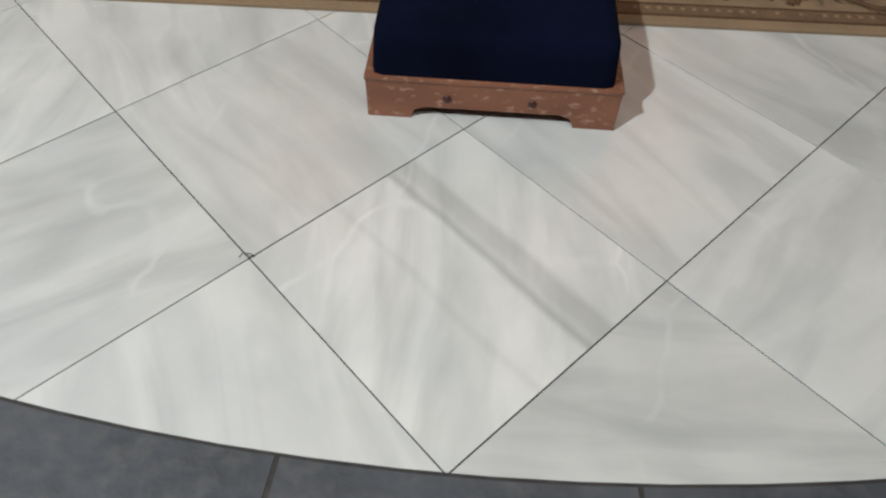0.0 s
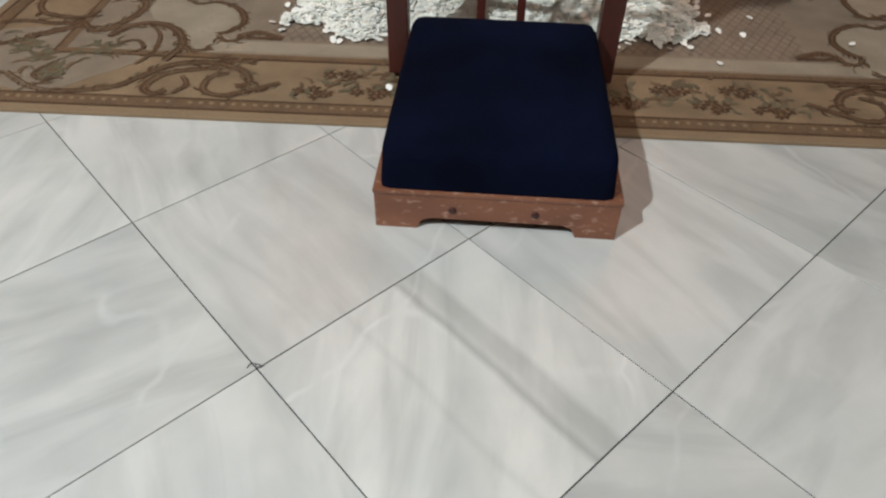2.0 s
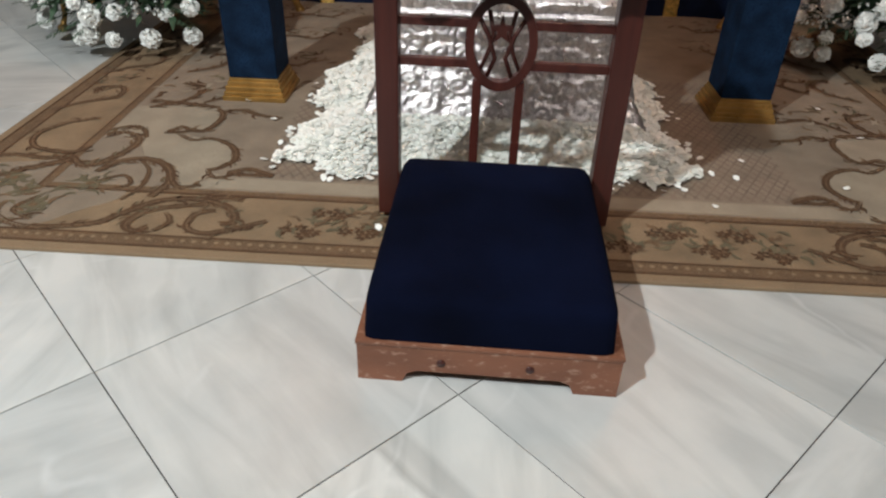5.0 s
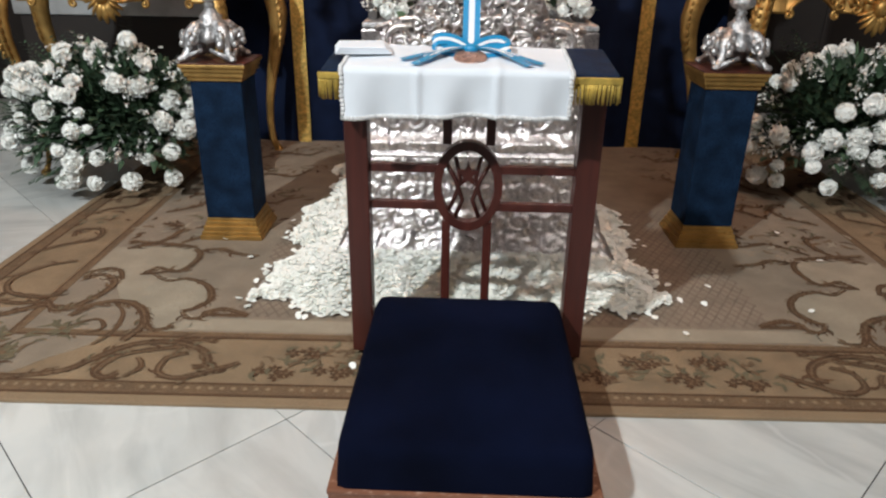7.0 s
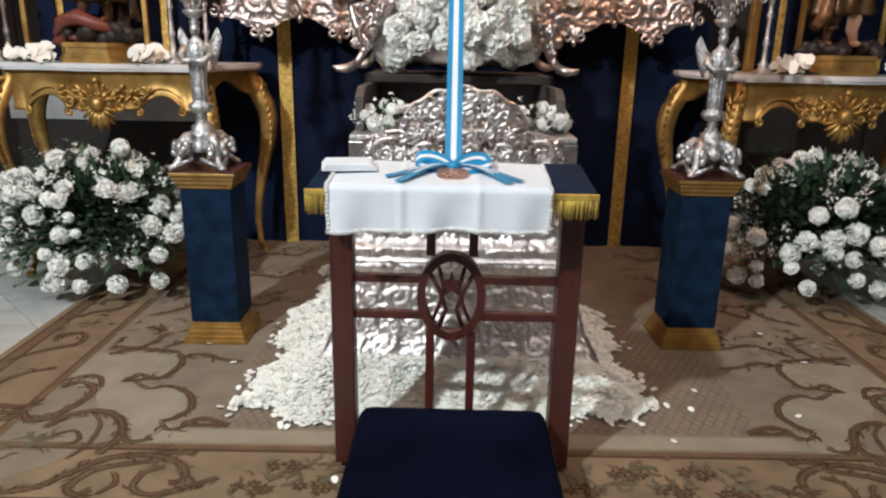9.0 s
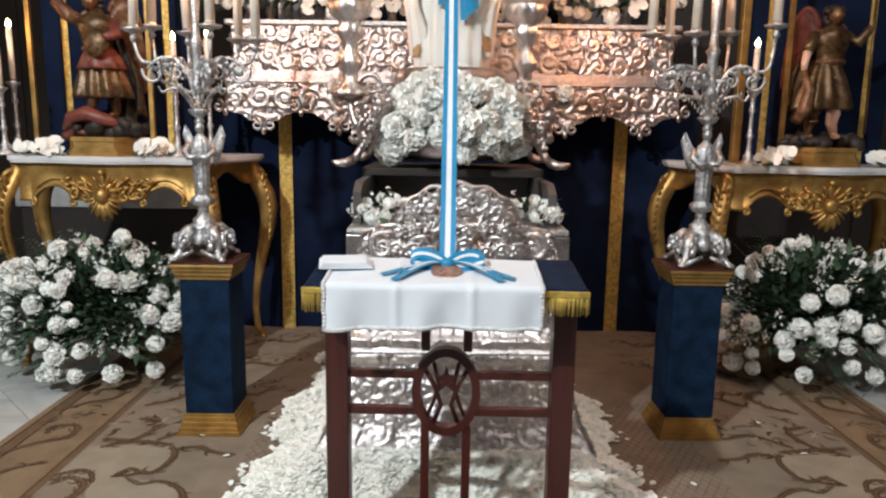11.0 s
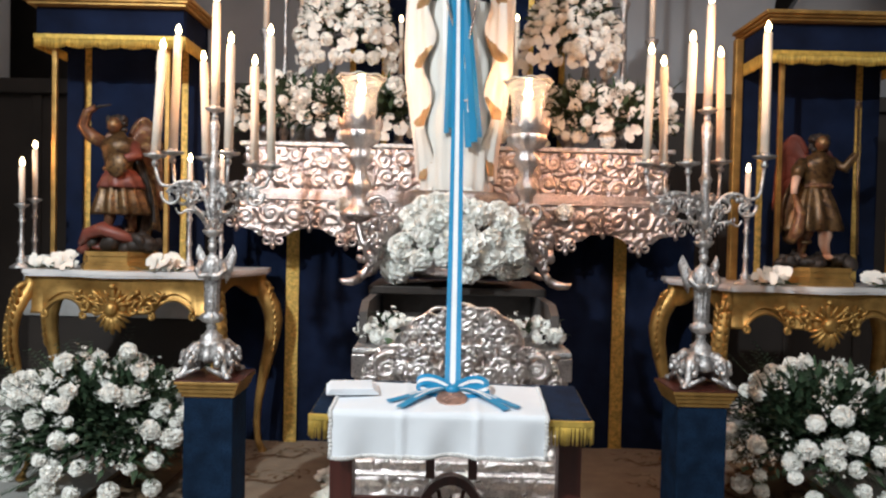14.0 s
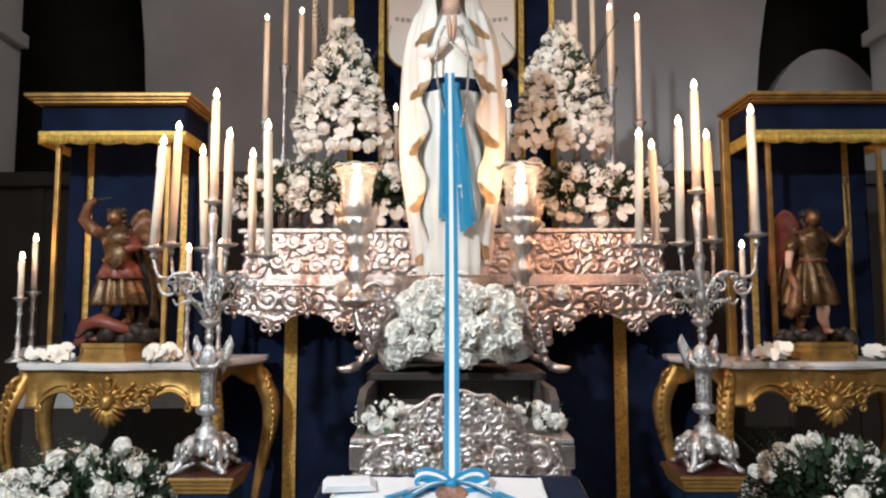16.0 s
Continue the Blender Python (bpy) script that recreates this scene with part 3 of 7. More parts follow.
for k in range(115):
    x = RX0 + 0.06 + k * (RX1 - RX0 - 0.12) / 114
    if random.random() < 0.85:
        beads.lathe([(0.008, 0), (0.006, 0.002)], (x, RY0 + 0.061, RZ), n=6, smooth=False)
    if 12 < k < 102:
        beads.lathe([(0.006, 0), (0.004, 0.002)], (x, RY0 + 0.321, RZ + 0.001), n=6, smooth=False)
tagged(part("bead_border", beads, RUG, rug), kind="stuff")

rs = random.Random(5)
layer = [0.0]
leafage = {"dark": Geo(), "mid": Geo(), "green": Geo(), "pale": Geo()}


def glide(pts, n=9):
    """A smooth line through a few knots."""
    k = [pts[0]] + list(pts) + [pts[-1]]
    out = []
    for i in range(1, len(k) - 2):
        p0, p1, p2, p3 = (Vector(p) for p in k[i - 1 : i + 3])
        for j in range(n):
            u = j / n
            out.append(0.5 * (2 * p1 + (p2 - p0) * u + (2 * p0 - 5 * p1 + 4 * p2 - p3) * u * u + (3 * p1 - p0 - 3 * p2 + p3) * u ** 3))
    return [(p.x, p.y) for p in out + [Vector(pts[-1])]]


def level(base=0.0030):
    layer[0] = (layer[0] + 0.00005) % 0.0014
    return RZ + base + layer[0]


def side_line(pts, off):
    out = []
    for k, (x, y) in enumerate(pts):
        (xa, ya), (xb, yb) = pts[max(0, k - 1)], pts[min(len(pts) - 1, k + 1)]
        d = max(1e-6, math.hypot(xb - xa, yb - ya))
        out.append((x - (yb - ya) / d * off, y + (xb - xa) / d * off))
    return out


def scroll(pts, wide=0.019, heavy=0.5, fringe=0, way=1):
    """One woven scroll: a soft umber edge, a dark core that swells at heavy, and leaflets on one side."""
    n = len(pts)
    swell = [0.22 + 0.78 * math.exp(-((k / (n - 1) - heavy) / 0.33) ** 2) for k in range(n)]
    g = Geo()
    z = level()
    wob = [1 + rs.uniform(-0.14, 0.14) for _ in range(n)]
    g.strip([(a, b, z - 0.0007) for a, b in pts], [wide * 1.1 * v * q for v, q in zip(swell, wob)], 1)
    for off, q0 in ((0.34, 0.42), (-0.30, 0.26)):
        line = side_line(pts, wide * off * way)
        g.strip([(a, b, z) for a, b in line], [wide * q0 * (0.35 + 0.65 * v) * q for v, q in zip(swell, wob)], 0)
    part("scroll", g, [RUG_DARK, RUG_MID], rug)
    # the frayed comb of strokes that shades a woven scroll
    for k in range(2, n - 2, 2):
        (xa, ya), (xb, yb) = pts[k - 1], pts[k + 1]
        a = math.atan2(yb - ya, xb - xa) - way * rs.uniform(0.35, 0.7)
        blade(pts[k][0], pts[k][1], a, wide * rs.uniform(0.9, 1.7) * (0.4 + 0.6 * swell[k]), wide * 0.26, rs.choice(("mid", "dark")), -0.15 * way)
        if rs.random() < 0.45:
            blade(pts[k][0], pts[k][1], a + way * rs.uniform(1.2, 1.7), wide * rs.uniform(0.8, 1.6), wide * 0.3, rs.choice(("mid", "green", "dark")), 0.2 * way)
    for k in range(fringe):
        i = int((0.12 + 0.76 * k / max(1, fringe - 1)) * (n - 1))
        (xa, ya), (xb, yb) = pts[max(0, i - 1)], pts[min(n - 1, i + 1)]
        a = math.atan2(yb - ya, xb - xa) + way * 0.75
        blade(pts[i][0], pts[i][1], a, rs.uniform(0.028, 0.05), 0.010, "mid" if k % 2 else "dark", 0.25 * way)


def blade(x, y, ang, length, wide, tone, curl=0.2):
    """A small bowed leaf, pointed at its tip."""
    line = arc((x, y), (x + length * math.cos(ang), y + length * math.sin(ang)), curl, 7)
    z = level(0.0026)
    leafage[tone].strip([(a, b, z) for a, b in line], [wide * q for q in (0.35, 0.8, 1.0, 0.92, 0.7, 0.42, 0.1)])


def rosette(x, y, r, tone="dark"):
    for k in range(6):
        a = 1.05 * k + rs.uniform(-0.3, 0.3)
        blade(x + r * 0.3 * math.cos(a), y + r * 0.3 * math.sin(a), a + 0.5, r * 0.8, r * 0.5, tone, 0.3)
    leafage["mid"].lathe([(r * 0.28, 0), (r * 0.22, 0.0008)], (x, y, RZ + 0.0038), n=7, smooth=False)


def spray(x, y, sx, sy, n, tones, size=(0.03, 0.065)):
    for _ in range(n):
        blade(rs.gauss(x, sx), rs.gauss(y, sy), rs.uniform(0, 6.28), rs.uniform(*size), rs.uniform(0.009, 0.017), rs.choice(tones), rs.choice((-0.25, 0.25)))


# the pale ground inside the large C scrolls, and the paler strip along the front
for flip in (1, -1):
    ground = glide([(-1.16, 1.27), (-0.90, 1.285), (-0.855, 1.21), (-0.86, 1.125), (-0.93, 1.065), (-0.82, 1.025), (-0.742, 0.98), (-0.715, 0.908), (-0.75, 0.824), (-0.72, 0.79), (-0.72, 0.725), (-0.82, 0.72), (-0.882, 0.834), (-0.972, 0.886), (-1.035, 0.977), (-1.165, 1.05)], 4)
    part("pale_ground", Geo().prism([(a if flip > 0 else 2 * RM - a, b) for a, b in ground], RZ + 0.0012, RZ + 0.0018, "z"), RUG_PALE, rug, "pale beige ground inside a scroll")
part("pale_strip", Geo().box((-0.715, 0.722, RZ + 0.0012), (2 * RM + 0.715, 0.785, RZ + 0.0018)), RUG_PALE, rug, "pale beige strip along the field's front")

for flip in (False, True):
    def M(pts):
        return [(2 * RM - a, b) if flip else (a, b) for a, b in pts]

    w = -1 if flip else 1

    def S(knots, wide=0.019, heavy=0.5, fringe=0, way=1):
        scroll(glide(M(knots)), wide, heavy, fringe, way * w)

    # front border: the long stem, its curl and the turned-back leaf
    S([(-1.27, 0.56), (-1.17, 0.492), (-1.087, 0.477), (-0.962, 0.503), (-0.907, 0.555), (-0.841, 0.63), (-0.737, 0.655), (-0.638, 0.617), (-0.604, 0.553), (-0.635, 0.535)], 0.024, 0.7, 5, 1)
    S([(-0.697, 0.63), (-0.799, 0.602), (-0.851, 0.572), (-0.871, 0.511), (-0.838, 0.482), (-0.812, 0.505)], 0.022, 0.6, 3, -1)
    S([(-0.521, 0.561), (-0.587, 0.52), (-0.652, 0.487), (-0.711, 0.508), (-0.714, 0.573), (-0.667, 0.600)], 0.020, 0.35, 4, 1)
    S([(-0.79, 0.485), (-0.765, 0.53), (-0.79, 0.575)], 0.014)
    S([(-0.72, 0.655), (-0.66, 0.668), (-0.61, 0.655)], 0.018, 0.3, 3, 1)
    # the corner cartouche
    S([(-1.076, 0.778), (-1.045, 0.848), (-0.968, 0.875), (-0.891, 0.833), (-0.847, 0.746), (-0.866, 0.653)], 0.026, 0.62, 7, -1)
    S([(-0.98, 0.862), (-0.93, 0.80), (-0.915, 0.70), (-0.94, 0.63)], 0.013, 0.5)
    S([(-0.866, 0.79), (-0.815, 0.715), (-0.754, 0.731)], 0.019, 0.3, 2, 1)
    S([(-1.187, 0.861), (-1.136, 0.816), (-1.087, 0.844), (-1.045, 0.935), (-1.048, 1.01), (-1.104, 1.05), (-1.165, 1.035)], 0.025, 0.3, 6, 1)
    S([(-1.029, 1.02), (-1.065, 1.083), (-1.12, 1.096), (-1.175, 1.058)], 0.017, 0.4, 4, 1)
    S([(-1.239, 1.149), (-1.325, 1.102), (-1.374, 1.007), (-1.341, 0.925), (-1.261, 0.893), (-1.192, 0.9), (-1.176, 0.942)], 0.020, 0.65, 5, -1)
    S([(-1.40, 0.69), (-1.32, 0.736), (-1.262, 0.789), (-1.178, 0.85)], 0.025, 0.8, 6, 1)
    S([(-1.43, 0.84), (-1.36, 0.86), (-1.27, 0.85), (-1.18, 0.865)], 0.020, 0.7, 3, 1)
    S([(-1.40, 0.69), (-1.42, 0.60), (-1.35, 0.53), (-1.27, 0.56)], 0.020, 0.5, 3, -1)
    # the C scroll of the field with its two leafy ends
    S([(-0.946, 1.064), (-0.883, 1.018), (-0.823, 1.033), (-0.744, 0.986), (-0.709, 0.908), (-0.731, 0.848), (-0.765, 0.823)], 0.020, 0.65)
    S([(-0.765, 0.823), (-0.735, 0.782), (-0.70, 0.79), (-0.69, 0.822), (-0.641, 0.839), (-0.568, 0.805)], 0.019, 0.75, 4, -1)
    S([(-0.70, 0.80), (-0.63, 0.805), (-0.57, 0.80)], 0.014, 0.5)
    S([(-0.973, 1.061), (-0.953, 1.113), (-0.886, 1.084), (-0.853, 1.128), (-0.848, 1.214), (-0.881, 1.27)], 0.019, 0.7, 3, -1)
    S([(-0.99, 1.06), (-0.93, 1.075), (-0.89, 1.10)], 0.015, 0.4, 2, 1)
    S([(-0.881, 1.285), (-1.011, 1.308), (-1.141, 1.326)], 0.024, 0.4, 6, 1)
    S([(-0.861, 1.252), (-0.796, 1.272), (-0.727, 1.237), (-0.644, 1.221)], 0.020, 0.4, 4, -1)
    # side border and the field further back
    for y, q in ((1.36, 1), (1.72, -1), (2.08, 1), (2.44, -1)):
        S([(-1.43, y - 0.16), (-1.36, y - 0.08), (-1.27, y - 0.02), (-1.29, y + 0.07), (-1.37, y + 0.06), (-1.36, y)], 0.021, 0.5, 5, q)
        S([(-1.12, y - 0.10), (-1.02, y - 0.02), (-1.0, y + 0.10), (-1.09, y + 0.14)], 0.022, 0.5, 6, -q)
        S([(-0.95, y - 0.04), (-0.84, y + 0.06), (-0.72, y + 0.03), (-0.66, y + 0.14)], 0.020, 0.4, 5, q)
        spray(M([(-1.36, 0)])[0][0], y + 0.17, 0.045, 0.05, 16, ("green", "mid", "dark"))
        spray(M([(-0.98, 0)])[0][0], y + 0.12, 0.10, 0.06, 34, ("green", "mid", "mid", "dark", "dark", "pale"))
        spray(M([(-0.70, 0)])[0][0], y + 0.16, 0.08, 0.06, 14, ("green", "mid", "dark", "mid"))
    # flowers of the front border and of the corner
    for x, y in ((-0.356, 0.61), (-0.427, 0.52), (-0.271, 0.53), (-0.17, 0.60), (-0.05, 0.53)):
        x = M([(x, y)])[0][0]
        for dx, dy in ((-0.035, 0.0), (0.0, 0.012), (0.035, -0.002), (0.012, -0.018)):
            rosette(x + dx + rs.uniform(-0.005, 0.005), y + dy, 0.021)
        spray(x + 0.045, y + 0.02, 0.055, 0.02, 13, ("green", "green", "mid"), (0.03, 0.05))
    for x, y in ((-1.22, 0.66), (-1.15, 0.58), (-1.28, 0.72), (-1.06, 0.71)):
        x = M([(x, y)])[0][0]
        rosette(x, y, 0.040, "green")
        spray(x, y, 0.045, 0.03, 11, ("green", "mid", "green"))
    S([(-1.16, 0.63), (-1.19, 0.555), (-1.12, 0.51)], 0.015, 0.3, 3, 1)
    S([(-1.05, 0.72), (-0.99, 0.765), (-0.95, 0.72), (-0.985, 0.69)], 0.011, 0.5, 0)
# fine diamond trellis in the middle of the field
trellis = Geo()
for k in range(-34, 62):
    for w in (-1, 1):
        pts = []
        for y in (0.80, 1.75):
            pts.append((RM - 0.75 + k * 0.032 + w * (y - 0.80) * 0.62 + (0.0 if w > 0 else 0.3), y))
        (xa, ya), (xb, yb) = pts
        lo, hi = RM - 0.78, RM + 0.78
        s0, s1 = 0.0, 1.0
        for bound, sign in ((lo, 1), (hi, -1)):
            fa, fb = sign * (xa - bound), sign * (xb - bound)
            if fa < 0 and fb < 0:
                s0, s1 = 1.0, 0.0
            elif fa < 0:
                s0 = max(s0, fa / (fa - fb))
            elif fb < 0:
                s1 = min(s1, fa / (fa - fb))
        if s1 - s0 > 0.02:
            trellis.strip([(xa + (xb - xa) * s, ya + (yb - ya) * s, RZ + 0.0017 + 0.0003 * (w > 0)) for s in (s0, s1)], 0.0055)
tagged(part("trellis", trellis, RUG_TRELLIS, rug), kind="stuff")
for tone, mat in (("dark", RUG_DARK), ("mid", RUG_MID), ("green", RUG_GREEN), ("pale", RUG_PALE)):
    tagged(part("leafage", leafage[tone], mat, rug), kind="stuff")

# ---- kneeler ----
KX = 0.053
kneeler = thing("kneeler", "mahogany prayer kneeler with a navy velvet pad and worn base", "kneeler", pose(KX, 0, 0, 0, 0, -1.2))
lift = 0.028
front = [(-0.250, 0), (-0.165, 0), (-0.155, 0.022), (-0.135, 0.03), (0.135, 0.03), (0.155, 0.022), (0.165, 0), (0.247, 0), (0.247, 0.088), (-0.250, 0.088)]
part("base_front", Geo().prism(front, 0.022, 0.046), WORN, kneeler, "worn reddish wooden board with chipped edges")
for x in (-0.249, 0.223):
    part("base_side", Geo().box((x, 0.047, 0.0), (x + 0.023, 0.70, 0.088), 0.003), WORN, kneeler)
part("base_top", Geo().box((-0.253, 0.019, 0.0885), (0.250, 0.70, 0.100), 0.004), WORN, kneeler, "scuffed reddish wooden ledge")
for x in (-0.09, 0.078):
    part("screw_plug", Geo().lathe([(0.0085, 0), (0.0085, 0.002)], n=12, at=pose(x, 0.0225, 0.054, 90)), MAHOGANY, kneeler)


def cushion(w, d, h, taper, n=22):
    """A plump box cushion: straight sides that roll over into a domed top."""
    g = Geo()
    verts, faces = [], []
    rows = [(0.0, 0.0), (0.002, 0.25), (0.004, 0.55), (0.006, 0.80), (0.015, 0.92), (0.035, 0.985), (0.08, 1.0)]
    m = 4 * n
    for inset, z in rows:
        for k in range(m):
            e, s = divmod(k, n)
            s = s / n * 2 - 1
            a, b = [(s, -1), (1, s), (-s, 1), (-1, -s)][e]
            q = (abs(a) ** 30 + abs(b) ** 30) ** (1 / 30)
            a, b = a / q, b / q
            half = w / 2 * (1 + taper * (-b)) - inset
            verts.append((a * half, b * (d / 2 - inset), h * z + (0.006 * (1 - a * a) * (1 - b * b) if z > 0.9 else 0) - (0.02 * (b < 0) * b * b * (z > 0.5) * (z - 0.5))))
    for r in range(len(rows) - 1):
        faces += [(r * m + k, r * m + (k + 1) % m, (r + 1) * m + (k + 1) % m, (r + 1) * m + k) for k in range(m)]
    top = (len(rows) - 1) * m
    verts.append((0, 0, h + 0.012))
    faces += [(top + k, top + (k + 1) % m, len(verts) - 1) for k in range(m)]
    return g.add(verts, faces, 0, True)


part("pad", cushion(0.470, 0.584, 0.105, 0.006), VELVET, kneeler, "thick navy velvet kneeling pad", pose(-0.003, 0.316, 0.1005))
for sx in (-1, 1):
    post = Geo().box((sx * 0.268 - 0.027, 0.60, 0.03), (sx * 0.268 + 0.027, 0.655, 0.744), 0.004)
    post.box((sx * 0.268 - 0.018, 0.656, 0.05), (sx * 0.268 + 0.018, 0.70, 0.744), 0.004)
    part("post", post, MAHOGANY, kneeler, at=pose(-0.004, 0, 0))
    foot = Geo().lathe([(0.026, -0.026), (0.033, -0.022), (0.033, 0.022), (0.026, 0.026)], n=20, at=pose(sx * 0.272 - 0.004, 0.675, 0.045, 0, 90, 0))
    part("scroll_foot", foot, MAHOGANY, kneeler)
for z in (0.434, 0.526):
    for x0, x1 in ((-0.246, -0.069), (0.045, 0.238)):
        part("cross_rail", Geo().box((x0, 0.612, z - 0.0095), (x1, 0.634, z + 0.0095), 0.002), MAHOGANY, kneeler)
for sx in (-1, 1):
    for z0, z1, lean in ((0.105, 0.395, 0.0), (0.585, 0.744, 0.0)):
        x = -0.012 + sx * 0.05
        part("upright_slat", Geo().box((x - 0.0105, 0.612, z0), (x + 0.0105, 0.634, z1), 0.002), MAHOGANY, kneeler)
ring, n = Geo(), 40
verts = []
for k in range(n):
    a = 2 * math.pi * k / n
    for q, y in ((1, 0.608), (1, 0.638), (0, 0.638), (0, 0.608)):
        verts.append((-0.012 + (0.062 + 0.020 * q) * math.cos(a), y, 0.484 + (0.089 + 0.021 * q) * math.sin(a)))
ring.add(verts, [(4 * k + i, 4 * ((k + 1) % n) + i, 4 * ((k + 1) % n) + (i + 1) % 4, 4 * k + (i + 1) % 4) for k in range(n) for i in range(4)])
part("oval_frame", ring, MAHOGANY, kneeler)
mono = Geo()
for sx in (-1, 1):
    mono.tube([(-0.012 + sx * a, 0.623, b) for a, b in ((0.052, 0.54), (0.03, 0.50), (0.012, 0.448), (0.03, 0.40))], 0.006, 6)
    mono.tube([(-0.012 + sx * a, 0.623, b) for a, b in ((0.030, 0.555), (0.018, 0.50), (0.030, 0.455), (0.045, 0.42))], 0.005, 6)
star = []
for k in range(10):
    a, r = math.pi / 2 + math.pi * k / 5, (0.030, 0.012)[k % 2]
    star.append((-0.012 + r * math.cos(a), 0.512 + r * 1.15 * math.sin(a)))
mono.prism(star, 0.617, 0.630)
part("carved_monogram", mono, MAHOGANY, kneeler, "carved interlaced letters with a star")
# sloping armrest with velvet and fringe
tilt = math.degrees(math.atan2(0.022, 0.22))
rest = part("armrest", Geo().box((-0.308, 0.0, -0.03), (0.308, 0.235, 0.0), 0.006), PANEL_BLUE, kneeler, "padded armrest covered in navy velvet", pose(-0.016, 0.495, 0.768, tilt))
threads = Geo()
for k in range(150):
    x = -0.307 + 0.614 * k / 149
    j = random.uniform(-0.002, 0.002)
    threads.tube([(x, -0.004, -0.004), (x + j, -0.006, -0.034), (x + 2 * j, -0.005, -0.058 + random.uniform(-0.003, 0.003))], [0.0026, 0.0022, 0.0018], 5)
for sx in (-1, 1):
    for k in range(50):
        y = 0.23 * k / 49
        threads.tube([(sx * 0.310, y, -0.010), (sx * 0.312, y, -0.056)], [0.0024, 0.0018], 5)
threads.box((-0.311, -0.0085, -0.016), (0.311, -0.002, -0.003), 0.001)
part("fringe", threads, FRINGE, rest, "gold bullion fringe")


def draped(w, back, drop, lift_, n=40, seed=2):
    """A cloth that lies on a flat top and hangs over its front edge."""
    rnd = random.Random(seed)
    path = [(back * (1 - k / 12), lift_) for k in range(13)]
    path += [(-0.012 * math.sin(a), lift_ - 0.012 + 0.012 * math.cos(a)) for a in (0.4, 0.8, 1.2, 1.57)]
    path += [(-0.012, lift_ - 0.012 - drop * k / 10) for k in range(1, 11)]
    verts, faces = [], []
    for r, (y, z) in enumerate(path):
        hang = max(0, r - 16) / 10
        for i in range(n + 1):
            s = i / n
            x = (s - 0.5) * w * (1 + 0.004 * math.sin(r)) + 0.003 * hang * math.sin(9 * s)
            wav = 0.007 * hang * math.sin(17 * s + 1) + 0.004 * hang * math.sin(31 * s) + 0.001 * math.sin(6 * s)
            crease = 0.006 * (math.exp(-((s - 0.33) / 0.016) ** 2) + math.exp(-((s - 0.68) / 0.016) ** 2))
            verts.append((x, y - wav - crease * (r > 13), z + (0.0012 + 0.0012 * math.sin(11 * s + r * 0.6)) * (r < 14) + 0.5 * crease * (r <= 13) - 0.004 * hang * math.cos(5 * s)))
    for r in range(len(path) - 1):
        for i in range(n):
            a = r * (n + 1) + i
            faces.append((a, a + 1, a + n + 2, a + n + 1))
    g = Geo().add(verts, faces, 0, True)
    edge = [verts[r * (n + 1)] for r in range(len(path))] + verts[(len(path) - 1) * (n + 1) :] + [verts[r * (n + 1) + n] for r in range(len(path) - 1, -1, -1)]
    return g, edge


cloth_at = pose(KX - 0.032, 0.487, 0.774, tilt, 0, -1.2)
linen, rim = draped(0.468, 0.19, 0.086, 0.003, 72)
linen_cloth = thing("altar_cloth", "white linen cloth with a lace hem over the kneeler's armrest", "cloth", cloth_at)
part("cloth", linen, LINEN, linen_cloth)
hem = Geo()
for k in range(len(rim) - 1):
    a, b = Vector(rim[k]), Vector(rim[k + 1])
    steps = max(1, round((b - a).length / 0.007))
    for s in range(steps):
        p = a.lerp(b, s / steps)
        hem.ball((p.x, p.y - 0.001, p.z), (0.0055, 0.003, 0.0055), 6)
part("lace_hem", hem, LACE, linen_cloth, "knotted white lace edging")
napkin = Geo()
for k in range(3):
    napkin.box((-0.06 + 0.004 * k, -0.035, 0.005 * k), (0.06 - 0.006 * k, 0.04 - 0.004 * k, 0.005 * k + 0.0046), 0.0018)
tagged(part("folded_napkin", napkin, LINEN, at=pose(KX - 0.235, 0.60, 0.7945, tilt, 0, 9)), "small folded white napkin lying on the armrest", "napkin")

# ---- ribbon, bow and medal ----
ribbon = thing("medal_ribbon", "sky-blue and white satin ribbon tied in a bow", "ribbon", pose(0.052, 0.60, 0.787))
top = Vector((0.006, 1.04, 1.34))
line = [Vector((0, 0.02, 0.012)).lerp(top, s) + Vector((0.003 * math.sin(3 * s), 0, -0.10 * s * (1 - s))) for s in [k / 30 for k in range(31)]]
for name, x, w, mat in (("white_stripe", 0, 0.013, WHITE_SATIN), ("blue_stripe", -0.0128, 0.0126, BLUE_SATIN), ("blue_stripe", 0.0128, 0.0126, BLUE_SATIN)):
    part(name, Geo().strip([p + Vector((x, 0, 0)) for p in line], w, normal=(0, -1, 0.7)), mat, ribbon)
